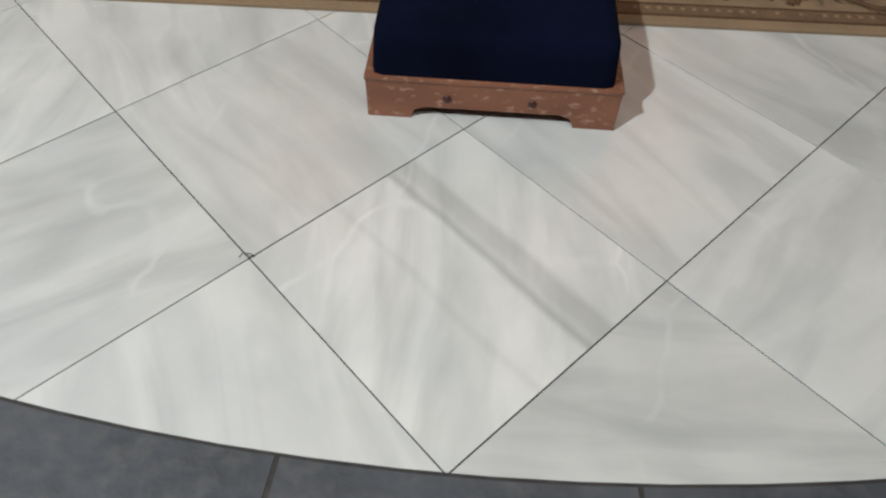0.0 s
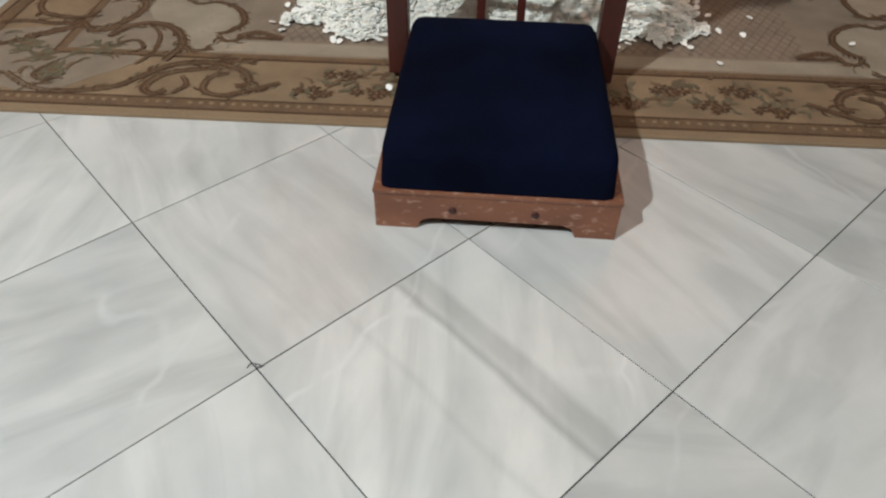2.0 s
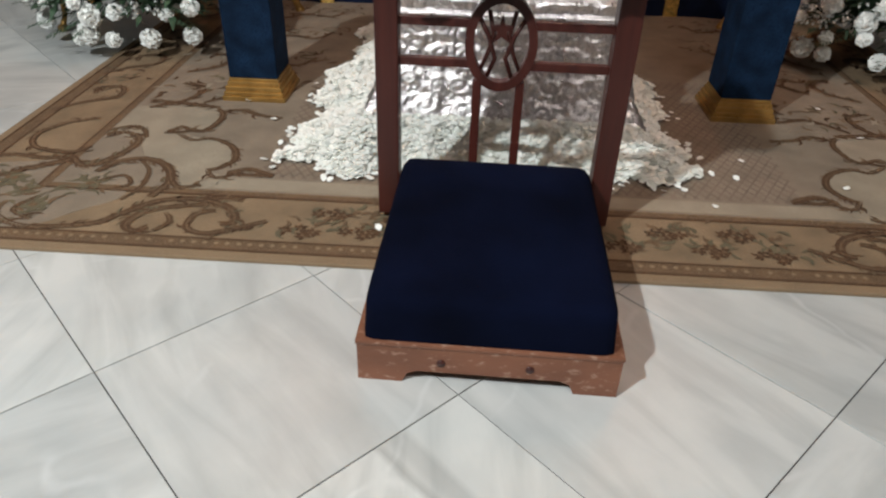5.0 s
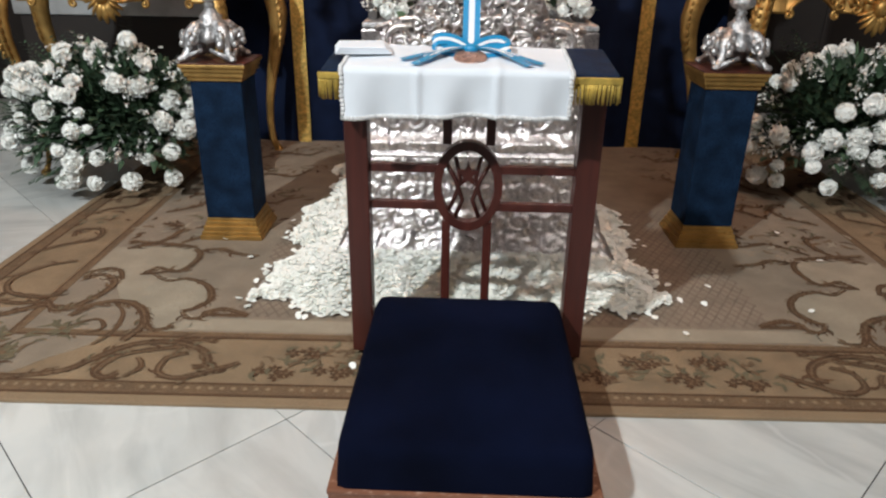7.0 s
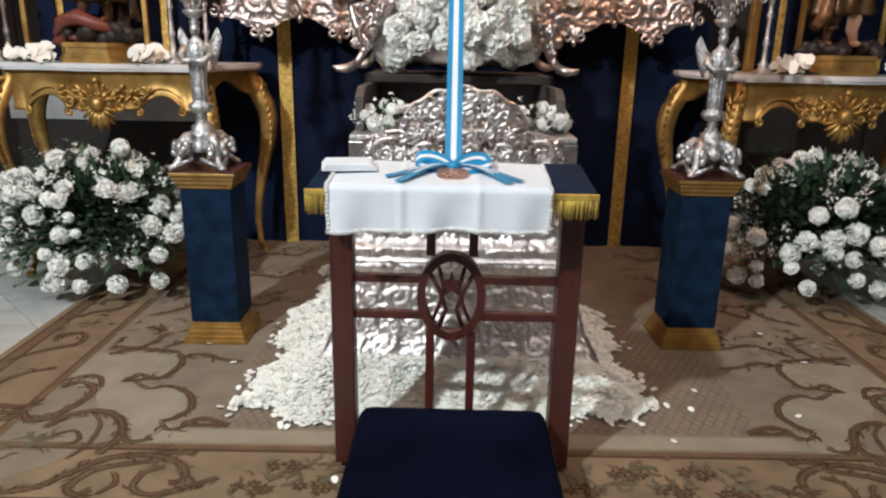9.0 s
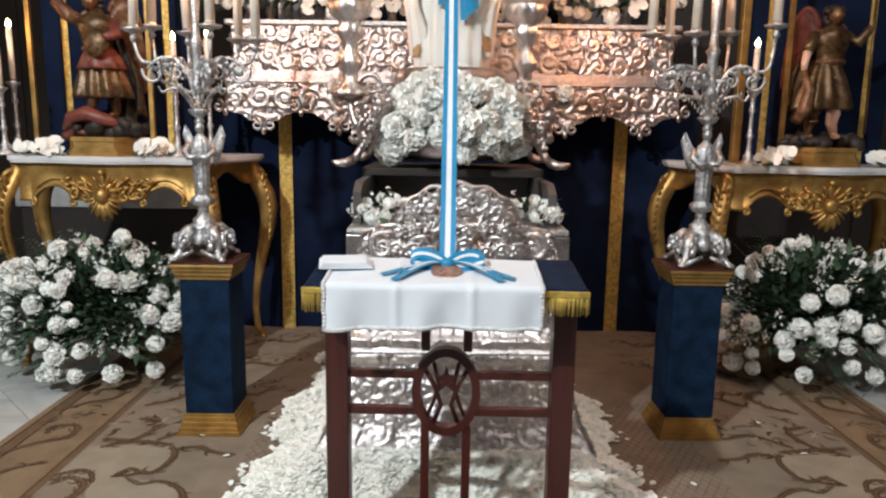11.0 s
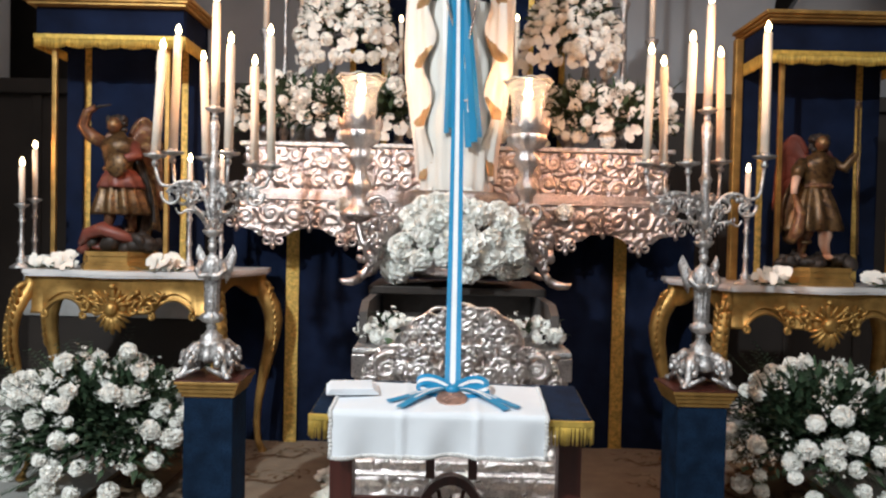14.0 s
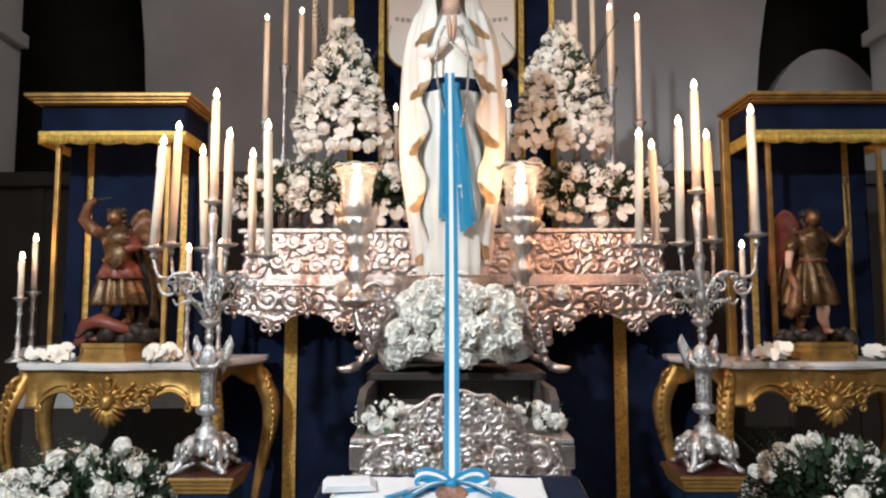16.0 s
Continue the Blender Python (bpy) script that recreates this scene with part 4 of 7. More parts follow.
for sx in (-1, 1):
    loop = bez((0, 0, 0.010), (sx * 0.035, 0.03, 0.040), (sx * 0.085, 0.03 + 0.02 * sx, 0.034 - 0.006 * sx), (sx * 0.080, 0.005 - 0.01 * sx, 0.020)) + bez((sx * 0.080, 0.005 - 0.01 * sx, 0.020), (sx * 0.06, -0.015, 0.009), (sx * 0.03, -0.012, 0.012), (0, 0, 0.010))[1:]
    for off, w, mat, name in ((0, 0.010, WHITE_SATIN, "bow_white"), (-0.0105, 0.0115, BLUE_SATIN, "bow_blue"), (0.0105, 0.0115, BLUE_SATIN, "bow_blue")):
        part(name, Geo().strip([p + Vector((0, off * 0.8, off * 0.65)) for p in loop], w, normal=(0.0, -0.65, 0.8)), mat, ribbon)
    for ax, ay in ((0.118, -0.098), (0.146, -0.070 - 0.012 * sx)):
        tail = bez((0, 0, 0.010), (sx * 0.03, 0.010, 0.026), (sx * 0.07, -0.030, 0.012), (sx * ax, ay - 0.01, 0.007 + 0.1 * ay), 14)
        part("ribbon_tail", Geo().strip(tail, 0.020, normal=(0, -0.1, 1)), BLUE_SATIN, ribbon)
        part("ribbon_tail", Geo().strip([p + Vector((0, 0.002, 0.0012)) for p in tail[:11]], 0.006, normal=(0, -0.1, 1)), WHITE_SATIN, ribbon)
part("bow_knot", Geo().ball((0, 0, 0.014), (0.017, 0.014, 0.012), 12), BLUE_SATIN, ribbon)
medal = Geo().lathe([(0.034, 0), (0.036, 0.003), (0.035, 0.006), (0.031, 0.005), (0.028, 0.0055), (0.0, 0.008)], n=28)
for k in range(10):
    medal.ball((random.uniform(-0.018, 0.018), random.uniform(-0.018, 0.018), 0.007), (0.006, 0.004, 0.002), 6)
tagged(part("medal", medal, COPPER, at=pose(0.05, 0.565, 0.786, tilt + 8)), "round copper-coloured medal lying on the white cloth", "medal")


# ---- chased silver ----
def stamp(H, dx, pts, w0, w1, height):
    """Raises a swelling rounded line on a height map; never lowers what is there."""
    n = len(pts)
    for k, (x, z) in enumerate(pts):
        s = k / max(1, n - 1)
        w = w0 + (w1 - w0) * math.sin(math.pi * (0.15 + 0.7 * s))
        i0, i1 = max(0, int((x - w) / dx)), min(H.shape[0], int((x + w) / dx) + 2)
        j0, j1 = max(0, int((z - w) / dx)), min(H.shape[1], int((z + w) / dx) + 2)
        if i0 >= i1 or j0 >= j1:
            continue
        ii, jj = np.mgrid[i0:i1, j0:j1]
        d = ((ii * dx - x) ** 2 + (jj * dx - z) ** 2) / (w * w)
        H[i0:i1, j0:j1] = np.maximum(H[i0:i1, j0:j1], height * np.sqrt(np.clip(1 - d, 0, 1)) * (1 - 0.45 * np.exp(-9 * d)))


def chased(w, h, dx, seed, cell=0.13, deep=0.012, rich=1.0):
    """A height map of scrolls, leaves and bosses, mirrored about its middle."""
    rnd = random.Random(seed)
    H = np.zeros((int(w / dx) + 1, int(h / dx) + 1))
    mid = w / 2
    rows = max(1, round(h / cell))
    cols = max(1, round(mid / cell))
    for r in range(rows):
        for c in range(cols):
            x0, z0 = mid + (c + 0.5 + rnd.uniform(-0.2, 0.2)) * mid / cols, (r + 0.5 + rnd.uniform(-0.2, 0.2)) * h / rows
            q = rnd.uniform(0.34, 0.52) * min(mid / cols, h / rows)
            way = 1 if (r + c) % 2 else -1
            a0 = rnd.uniform(0, 6.28)
            lines = [(spiral(x0, z0, q, 1.5, a0, way, 60), 0.3 * q * 0.6, 0.30 * q, deep)]
            a, b = lines[0][0][0]
            lines.append((arc((a, b), (a + rnd.uniform(-1.2, 1.2) * q, b + rnd.uniform(-1.2, 1.2) * q), rnd.choice((-0.3, 0.3)), 24), 0.1 * q, 0.24 * q, deep * 0.9))
            for k in range(int(7 * rich)):
                t = a0 + way * k * 0.9
                u, v = x0 + q * 1.05 * math.cos(t), z0 + q * 1.05 * math.sin(t)
                l = q * rnd.uniform(0.35, 0.7)
                lines.append((arc((u, v), (u + l * math.cos(t + 0.8 * way), v + l * math.sin(t + 0.8 * way)), 0.2 * way, 12), 0.05 * q, 0.17 * q, deep * rnd.uniform(0.5, 0.9)))
            lines.append(([(x0, z0)], 0.2 * q, 0.22 * q, deep * 1.1))
            for k in range(int(10 * rich)):
                u, v, t = x0 + rnd.uniform(-1.2, 1.2) * q, z0 + rnd.uniform(-1.2, 1.2) * q, rnd.uniform(0, 6.28)
                l = q * rnd.uniform(0.2, 0.42)
                lines.append((arc((u, v), (u + l * math.cos(t), v + l * math.sin(t)), rnd.choice((-0.35, 0.35)), 10), 0.04 * q, 0.11 * q, deep * rnd.uniform(0.4, 0.75)))
            for pts, w0, w1, hh in lines:
                stamp(H, dx, pts, w0, w1, hh)
                stamp(H, dx, [(w - p, o) for p, o in pts], w0, w1, hh)
    return H


def sheet(H, dx, place):
    """A grid mesh from a height map: place(x, z, height) gives the point."""
    nx, nz = H.shape
    verts = [place(i * dx, j * dx, H[i, j]) for i in range(nx) for j in range(nz)]
    faces = [(i * nz + j, (i + 1) * nz + j, (i + 1) * nz + j + 1, i * nz + j + 1) for i in range(nx - 1) for j in range(nz - 1)]
    return Geo().add(verts, faces, 0, True)


# stepped silver pedestal in front of the altar
PX, PY = 0.09, 1.68
pedestal = thing("silver_pedestal", "chased silver pedestal with flared foot and pierced crest", "pedestal", pose(PX, PY, 0))
PROFILE = [(0.0, 0.475), (0.06, 0.462), (0.10, 0.43), (0.16, 0.402), (0.25, 0.378), (0.36, 0.362), (0.385, 0.375), (0.40, 0.378), (0.41, 0.362), (0.425, 0.366), (0.44, 0.37), (0.452, 0.35), (0.47, 0.338), (0.62, 0.335), (0.64, 0.345), (0.66, 0.335), (0.78, 0.335)]


def half_at(z):
    return float(np.interp(z, [p[0] for p in PROFILE], [p[1] for p in PROFILE]))


DX = 0.0050
DEEP = 0.14                     # how much deeper than wide the pedestal is, on each side
total = 0.75 + 0.70 + 0.75
H = chased(total, 0.785, DX, 11, cell=0.078, deep=0.013, rich=2.6)
zz = np.arange(H.shape[1]) * DX
smooth_rows = ((zz > 0.386) & (zz < 0.412)) | ((zz > 0.640) & (zz < 0.652)) | (zz > 0.765) | (zz < 0.012)
H[:, smooth_rows] = 0


def wrap(x, z, h):
    """Round the left side, the front and the right side of the flared block."""
    s = half_at(z)
    u = x - total / 2
    if abs(u) <= 0.35:
        return (u / 0.35 * s, -(s + DEEP) - h, z)
    sign = 1 if u > 0 else -1
    back = (abs(u) - 0.35) / 0.75
    return (sign * (s + h), -(s + DEEP) + back * 2 * (s + DEEP), z)


part("body", sheet(H, DX, wrap), LIT_SILVER, pedestal, "silver sheet chased with scrolls and leaves")
part("core", Geo().box((-0.325, -0.455, 0.0), (0.325, 0.46, 0.7775)), GREY_WOOD, pedestal, "plain wooden core")
part("top_plate", Geo().box((-0.35, -0.49, 0.778), (0.35, 0.47, 0.794), 0.004), OLD_SILVER, pedestal)
for k, sx in enumerate((-1, 1)):
    part("corner_moulding", Geo().box((sx * 0.322 - 0.03, -0.497, 0.70), (sx * 0.322 + 0.03, -0.44, 0.776), 0.006), SILVER, pedestal)
# the pierced crest that leans against the front
crest = Geo()
rc = random.Random(8)
dxc = 0.0040
w, h = 0.64, 0.29
Hc = chased(w, h, dxc, 21, cell=0.058, deep=0.026, rich=2.2)
nx, nz = Hc.shape
keep, index = [], {}
for i in range(nx):
    for j in range(nz):
        x, z = i * dxc - w / 2, j * dxc
        shoulder = 0.155 if abs(x) > 0.19 else 0.155 + 0.13 * math.sqrt(max(0, 1 - (x / 0.19) ** 2))
        limit = shoulder * (1 if abs(x) < 0.24 else math.sqrt(max(0, 1 - ((abs(x) - 0.24) / 0.085) ** 2)))
        limit += 0.008 * math.sin(x * 95)
        if z <= limit:
            index[i, j] = len(keep)
            keep.append((x, -0.025 - Hc[i, j] - 0.09 * (z / h) ** 0.5 * 0 - 0.035 * (1 - (x / 0.32) ** 2), z))
faces = []
for (i, j) in index:
    c = [(i, j), (i + 1, j), (i + 1, j + 1), (i, j + 1)]
    if all(q in index for q in c) and (max(Hc[q] for q in c) > 0.0075 or j * dxc < 0.02):
        faces.append([index[q] for q in c])
crest.add(keep, faces, 0, True)
part("crest", crest, LIT_SILVER, pedestal, "rounded pierced silver crest of leaves and scrolls", pose(0.0, -0.475, 0.655, 0))

rim_g = Geo()
for q, r in ((1.0, 0.0065), (0.74, 0.0045)):
    rim_g.tube([(0.19 * q * math.cos(a), -0.515 - 0.012 * math.sin(a), 0.81 + q * (0.13 + 0.006 * math.sin(13 * a)) * math.sin(a)) for a in [math.pi * k / 40 for k in range(41)]], r, 8)
rim_g.tube([(0.31 * u, -0.50 - 0.035 * (1 - u * u), 0.800 + 0.018 * (1 - u * u) - 0.10 * max(0, abs(u) - 0.72) ** 1.2) for u in [k / 24 - 1 for k in range(49)]], 0.006, 8)
part("crest_rim", rim_g, LIT_SILVER, pedestal, "rounded silver rim of the crest")
for sx in (-1, 1):
    for cx_, cz_, r_ in ((0.10, 0.855, 0.040), (0.235, 0.745, 0.048), (0.12, 0.735, 0.045)):
        part("crest_scroll", Geo().tube([(sx * u, -0.535, v) for u, v in spiral(cx_, cz_, r_, 1.6, 2.2, -1, 34)], [0.011 - 0.0002 * i for i in range(34)], 7), LIT_SILVER, pedestal)

# ---- petals heaped round it ----
rp = np.random.default_rng(4)


def petal_level(x, y):
    """The height of the heap at a place; below zero outside it."""
    ux = abs(x - 0.055)
    wide = 0.615 - 0.05 * max(0.0, (y - 1.1)) + 0.03 * math.sin(9 * y) + 0.02 * math.sin(23 * y + 1) + 0.012 * math.sin(61 * y + 9 * x)
    frontal = 0.85 + 0.02 * math.cos(11 * x) + 0.025 * math.sin(27 * x + 2) + 0.012 * math.sin(67 * x + 1) + 0.25 * max(0.0, ux - 0.46) ** 1.0
    d = min(wide - ux, y - frontal)
    return min(0.085, 0.006 + 0.42 * d) if d > 0 else -1.0


heap = Geo()
made = 0
while made < 32000:
    x, y = rp.uniform(-0.62, 0.78), rp.uniform(0.78, 2.25)
    z = petal_level(x, y)
    if z < 0 or (abs(x - PX) < 0.33 and y > 1.28):
        continue
    size = rp.uniform(0.0065, 0.0125)
    q = Euler((rp.normal(0.08, 0.26), rp.normal(-0.06, 0.26), rp.uniform(0, 6.28))).to_matrix()
    mid = Vector((x, y, 0.014 + z * (0.85 + 0.15 * rp.random()) + rp.uniform(0, 0.006)))
    cup = size * rp.uniform(0.05, 0.2)
    outline = [(-0.35, -0.9, 0), (0.35, -0.9, 0), (0.8, 0.1, 1), (0.45, 0.9, 1.1), (-0.45, 0.9, 1.0), (-0.8, 0.1, 0.9), (0, 0.05, 0)]
    heap.add([mid + q @ Vector((a * size, b * size, c * cup)) for a, b, c in outline], [(0, 1, 6), (1, 2, 6), (2, 3, 6), (3, 4, 6), (4, 5, 6), (5, 0, 6)], 0, True)
    made += 1
under = Geo()
nx, ny = 70, 74
verts, ok = [], []
for i in range(nx):
    for j in range(ny):
        x, y = -0.62 + 1.4 * i / (nx - 1), 0.8 + 1.45 * j / (ny - 1)
        z = petal_level(x, y)
        ok.append(z > 0.006)
        verts.append((x, y, 0.010 + max(0.0, z) * 0.95))
under_f = [(i * ny + j, (i + 1) * ny + j, (i + 1) * ny + j + 1, i * ny + j + 1) for i in range(nx - 1) for j in range(ny - 1) if ok[i * ny + j] and ok[(i + 1) * ny + j] and ok[(i + 1) * ny + j + 1] and ok[i * ny + j + 1]]
heap.add(verts, under_f, 0, True)
tagged(part("petal_heap", heap, PETAL), "loose heap of cream-white flower petals round the pedestal", "petals", kind="stuff")
loose = Geo()
fringe = []
while len(fringe) < 90:
    x, y = rp.uniform(-0.70, 0.84), rp.uniform(0.74, 1.6)
    if petal_level(x, y) < 0 and max(petal_level(x + a, y + b) for a, b in ((0.04, 0), (-0.04, 0), (0, 0.04))) > 0:
        fringe.append((x, y))
for x, y in fringe + [(-0.227, 0.55), (0.68, 0.75), (-0.67, 1.2), (1.3, 1.27), (1.257, 1.523), (-0.60, 1.02), (0.79, 0.93), (0.84, 1.05), (1.1, 0.9), (-0.8, 1.35)]:
    q = pose(x, y, 0.0185, random.uniform(-15, 15), random.uniform(-15, 15), random.uniform(0, 360))
    loose.add([(-0.004, -0.011, 0), (0.004, -0.011, 0), (0.010, 0.001, 0.003), (0.005, 0.011, 0.004), (-0.005, 0.011, 0.004), (-0.010, 0.001, 0.003)], [(0, 1, 2, 3, 4, 5)], 0, True, q)
tagged(part("loose_petals", loose, PETAL), "a few stray white petals fallen on the rug", "petals", kind="stuff")


# ---- blossoms ----
def carnation(r, layers=4, seed=0, spread=1.0):
    """A ruffled blossom: small crinkled fans set all over a dome."""
    rnd = random.Random(seed)
    g = Geo()
    count = 19 * layers
    for k in range(count):
        b = 1 - 1.25 * (k + 0.5) / count
        a = k * 2.39996 + rnd.uniform(-0.3, 0.3)
        q = math.sqrt(max(0, 1 - b * b))
        d = Vector((q * math.cos(a), q * math.sin(a), b))
        out = r * rnd.uniform(0.80, 1.05) * (0.9 if spread < 1 else 1)
        m = Matrix.Translation(d * out * 0.55) @ d.to_track_quat("X", "Z").to_matrix().to_4x4() @ pose(0, 0, 0, rnd.uniform(0, 360), rnd.uniform(-24, 24), 0)
        l, w, c = out * 0.48, r * 0.46, r * 0.08
        g.add([(0, 0, 0), (l * 0.75, w, rnd.uniform(-c, c)), (l * 1.0, 0.45 * w, rnd.uniform(-c, c) * 2), (l * 0.92, 0, rnd.uniform(-c, c) * 2), (l * 1.02, -0.5 * w, rnd.uniform(-c, c) * 2), (l * 0.75, -w, rnd.uniform(-c, c))],
              [(0, 1, 2), (0, 2, 3), (0, 3, 4), (0, 4, 5)], 0, True, m)
    g.ball((0, 0, 0.05 * r), (0.78 * r, 0.78 * r, 0.72 * r), 10, rough=0.07)
    return g


def orchid(r, seed=0):
    rnd = random.Random(seed)
    g = Geo()
    for k, (a, l, w) in enumerate(((90, 1, 0.45), (210, 1, 0.42), (330, 1, 0.42), (20, 1.0, 0.75), (160, 1.0, 0.75))):
        m = pose(0, 0, 0.02 * r * k, 0, 0, a) @ pose(0, 0, 0, 0, rnd.uniform(-25, -5), 0)
        l, w = l * r, w * r
        g.add([(0, 0, 0), (0.45 * l, 0.8 * w, 0.06 * r), (0.45 * l, 0, 0.0), (0.45 * l, -0.8 * w, 0.06 * r), (0.85 * l, 0.62 * w, -0.05 * r), (l, 0, -0.1 * r), (0.85 * l, -0.62 * w, -0.05 * r)],
              [(0, 1, 2), (0, 2, 3), (1, 4, 2), (4, 5, 2), (5, 6, 2), (6, 3, 2)], 0, True, m)
    g.ball((0, -0.08 * r, 0.12 * r), (0.16 * r, 0.2 * r, 0.18 * r), 6)
    return g


CARNATIONS = [carnation(1.0, 4, s).mesh("carnation", BLOSSOM) for s in range(4)]
ORCHIDS = [orchid(1.0, s).mesh("orchid", ORCHID) for s in range(3)]
CLOSED = [carnation(1.0, 5, s + 9, 0.8).mesh("rose", BLOSSOM) for s in range(2)]


def facing(p, d, r, spin):
    """A blossom's pose: its face turned along d, its size r."""
    return Matrix.Translation(p) @ Vector(d).to_track_quat("Z", "Y").to_matrix().to_4x4() @ pose(0, 0, 0, 0, 0, spin) @ Matrix.Scale(r, 4)


def leaf_blade(g, p, d, l, w, m=0):
    d = Vector(d).normalized()
    s = d.cross(Vector((0.2, 0.3, 1))).normalized()
    up = s.cross(d)
    p = Vector(p)
    g.add([p, p + d * l * 0.4 + s * w, p + d * l * 0.45 + up * w * 0.3, p + d * l * 0.4 - s * w, p + d * l - up * l * 0.15], [(0, 1, 2), (0, 2, 3), (1, 4, 2), (2, 4, 3)], m, True)


def bouquet(name, label, at, rx, ry, rz, count, size, seed, kinds, leaves=900, fern=14, sprays=30, up=0.15, cone=0.0):
    """A mound of blossoms over dark foliage, fullest towards the front."""
    rnd = random.Random(seed)
    t = thing(name, label, "flowers", at)
    g = Geo()
    for _ in range(leaves):
        a, b = rnd.uniform(0, 6.283), rnd.uniform(-0.25, 1)
        q = math.sqrt(max(0, 1 - b * b))
        s = rnd.uniform(0.25, 0.98)
        p = Vector((rx * q * math.cos(a) * s, ry * q * math.sin(a) * s, rz * (0.45 + 0.55 * b * s)))
        p.x, p.y = p.x * (1 - cone * max(0, p.z / rz - 0.2)), p.y * (1 - cone * max(0, p.z / rz - 0.2))
        if p.z < 0.012:
            p.z = rnd.uniform(0.012, 0.06)
        d = Vector((math.cos(a) * q + rnd.uniform(-0.6, 0.6), math.sin(a) * q + rnd.uniform(-0.6, 0.6), b + rnd.uniform(-0.3, 0.7)))
        leaf_blade(g, p, d, rnd.uniform(0.035, 0.085), rnd.uniform(0.007, 0.018))
    for _ in range(fern):
        a = rnd.uniform(0, 6.283)
        tip = Vector((rx * 1.15 * math.cos(a), ry * 1.15 * math.sin(a), rz * rnd.uniform(0.15, 1.15)))
        base = Vector((0, 0, rz * 0.4))
        for k in range(18):
            p = base.lerp(tip, 0.35 + 0.65 * k / 17)
            p.z = max(p.z, 0.015)
            along = (tip - base).normalized()
            for sx in (-1, 1):
                side = along.cross(Vector((0, 0, 1))).normalized() * sx
                leaf_blade(g, p, side + along * 0.7 + Vector((0, 0, rnd.uniform(-0.1, 0.2))), 0.075 * (1 - 0.6 * k / 17), 0.004)
    part("foliage", g, LEAF, t, "dense dark green leaves and fern")
    filler = Geo()
    for _ in range(sprays):
        a, b = rnd.uniform(0, 6.283), rnd.uniform(-0.2, 1)
        q = math.sqrt(max(0, 1 - b * b))
        c = Vector((rx * q * math.cos(a), ry * q * math.sin(a), max(0.03, rz * (0.45 + 0.57 * b))))
        c.x, c.y = c.x * (1 - cone * max(0, c.z / rz - 0.2)), c.y * (1 - cone * max(0, c.z / rz - 0.2))
        for _ in range(9):
            p = c + Vector((rnd.gauss(0, 0.018), rnd.gauss(0, 0.014), rnd.gauss(0, 0.018)))
            p.z = max(p.z, 0.02)
            for k in range(4):
                leaf_blade(filler, p, (rnd.uniform(-1, 1), rnd.uniform(-1, 0.4), rnd.uniform(-0.6, 1)), 0.015, 0.006)
    if sprays:
        part("small_blossom_sprays", filler, BLOSSOM, t, "sprays of tiny white filler blossom")
    spots = []
    tries = 0
    while len(spots) < count and tries < 6000:
        tries += 1
        a, b = rnd.uniform(0, 6.283), rnd.uniform(-0.55, 1)
        q = math.sqrt(max(0, 1 - b * b))
        d = Vector((q * math.cos(a), q * math.sin(a), b))
        if d.y > 0.45:
            continue
        p = Vector((rx * d.x, ry * d.y, rz * (0.45 + 0.55 * d.z))) * rnd.uniform(0.94, 1.08)
        p.x, p.y = p.x * (1 - cone * max(0, p.z / rz - 0.2)), p.y * (1 - cone * max(0, p.z / rz - 0.2))
        p.z = max(p.z, size * 1.1)
        if any((p - o).length < size * rnd.uniform(1.0, 1.7) for o in spots):
            continue
        spots.append(p)
        pool, nm, f = rnd.choice(kinds)
        part(nm, rnd.choice(pool), None, t, at=facing(p, (d.x / rx * 0.3 + rnd.uniform(-0.4, 0.4), d.y / ry * 0.3 - 0.6, d.z / rz * 0.3 + up + rnd.uniform(-0.35, 0.35)), size * f * rnd.uniform(0.58, 1.18), rnd.uniform(0, 360)))
    return t


CARN = (CARNATIONS, "carnation", 1.0)
ROSE = (CLOSED, "rose", 0.9)
ORC = (ORCHIDS, "orchid", 1.12)
bouquet("floor_bouquet", "large white carnation bouquet on the floor by the gilded console", pose(-1.42, 1.93, 0), 0.43, 0.24, 0.60, 62, 0.041, 31, (CARN, CARN, ROSE), leaves=4200, fern=70, sprays=105)
bouquet("floor_bouquet", "large white carnation bouquet beside the rug's edge", pose(1.71, 2.0, 0), 0.43, 0.24, 0.62, 62, 0.041, 37, (CARN, CARN, ROSE), leaves=4200, fern=70, sprays=85)

# ---- velvet pillars ----
def pillar(at, label):
    t = thing("velvet_pillar", label, "pillar", at, "pillars beside the pedestal")
    g = Geo()
    for z0, z1, s in ((0.0, 0.018, 0.112), (0.018, 0.032, 0.106), (0.032, 0.05, 0.100), (0.05, 0.066, 0.093), (0.066, 0.078, 0.088)):
        g.box((-s, -s, z0), (s, s, z1 - 0.0004), 0.0025)
    part("plinth", g, GOLD, t, "gilded stepped plinth")
    part("shaft", Geo().box((-0.086, -0.086, 0.0775), (0.086, 0.086, 0.568), 0.005), PANEL_BLUE, t, "shaft covered in dark blue velvet")
    g = Geo()
    for z0, z1, s in ((0.568, 0.582, 0.092), (0.582, 0.598, 0.099), (0.598, 0.612, 0.104), (0.612, 0.624, 0.111)):
        g.box((-s, -s, z0), (s, s, z1 - 0.0004), 0.0025)
    part("capital", g, GOLD, t, "gilded stepped capital")
    part("tray_rim", Geo().box((-0.111, -0.111, 0.6237), (0.111, 0.111, 0.628), 0.0015), MAHOGANY, t)
    return t


LEFT_P, RIGHT_P = (-0.782, 1.467), (0.942, 1.484)
pillar(pose(*LEFT_P, 0.0112), "dark blue velvet pillar with gilded plinth on the rug")
pillar(pose(*RIGHT_P, 0.0112), "dark blue velvet pillar with gilded plinth on the rug")


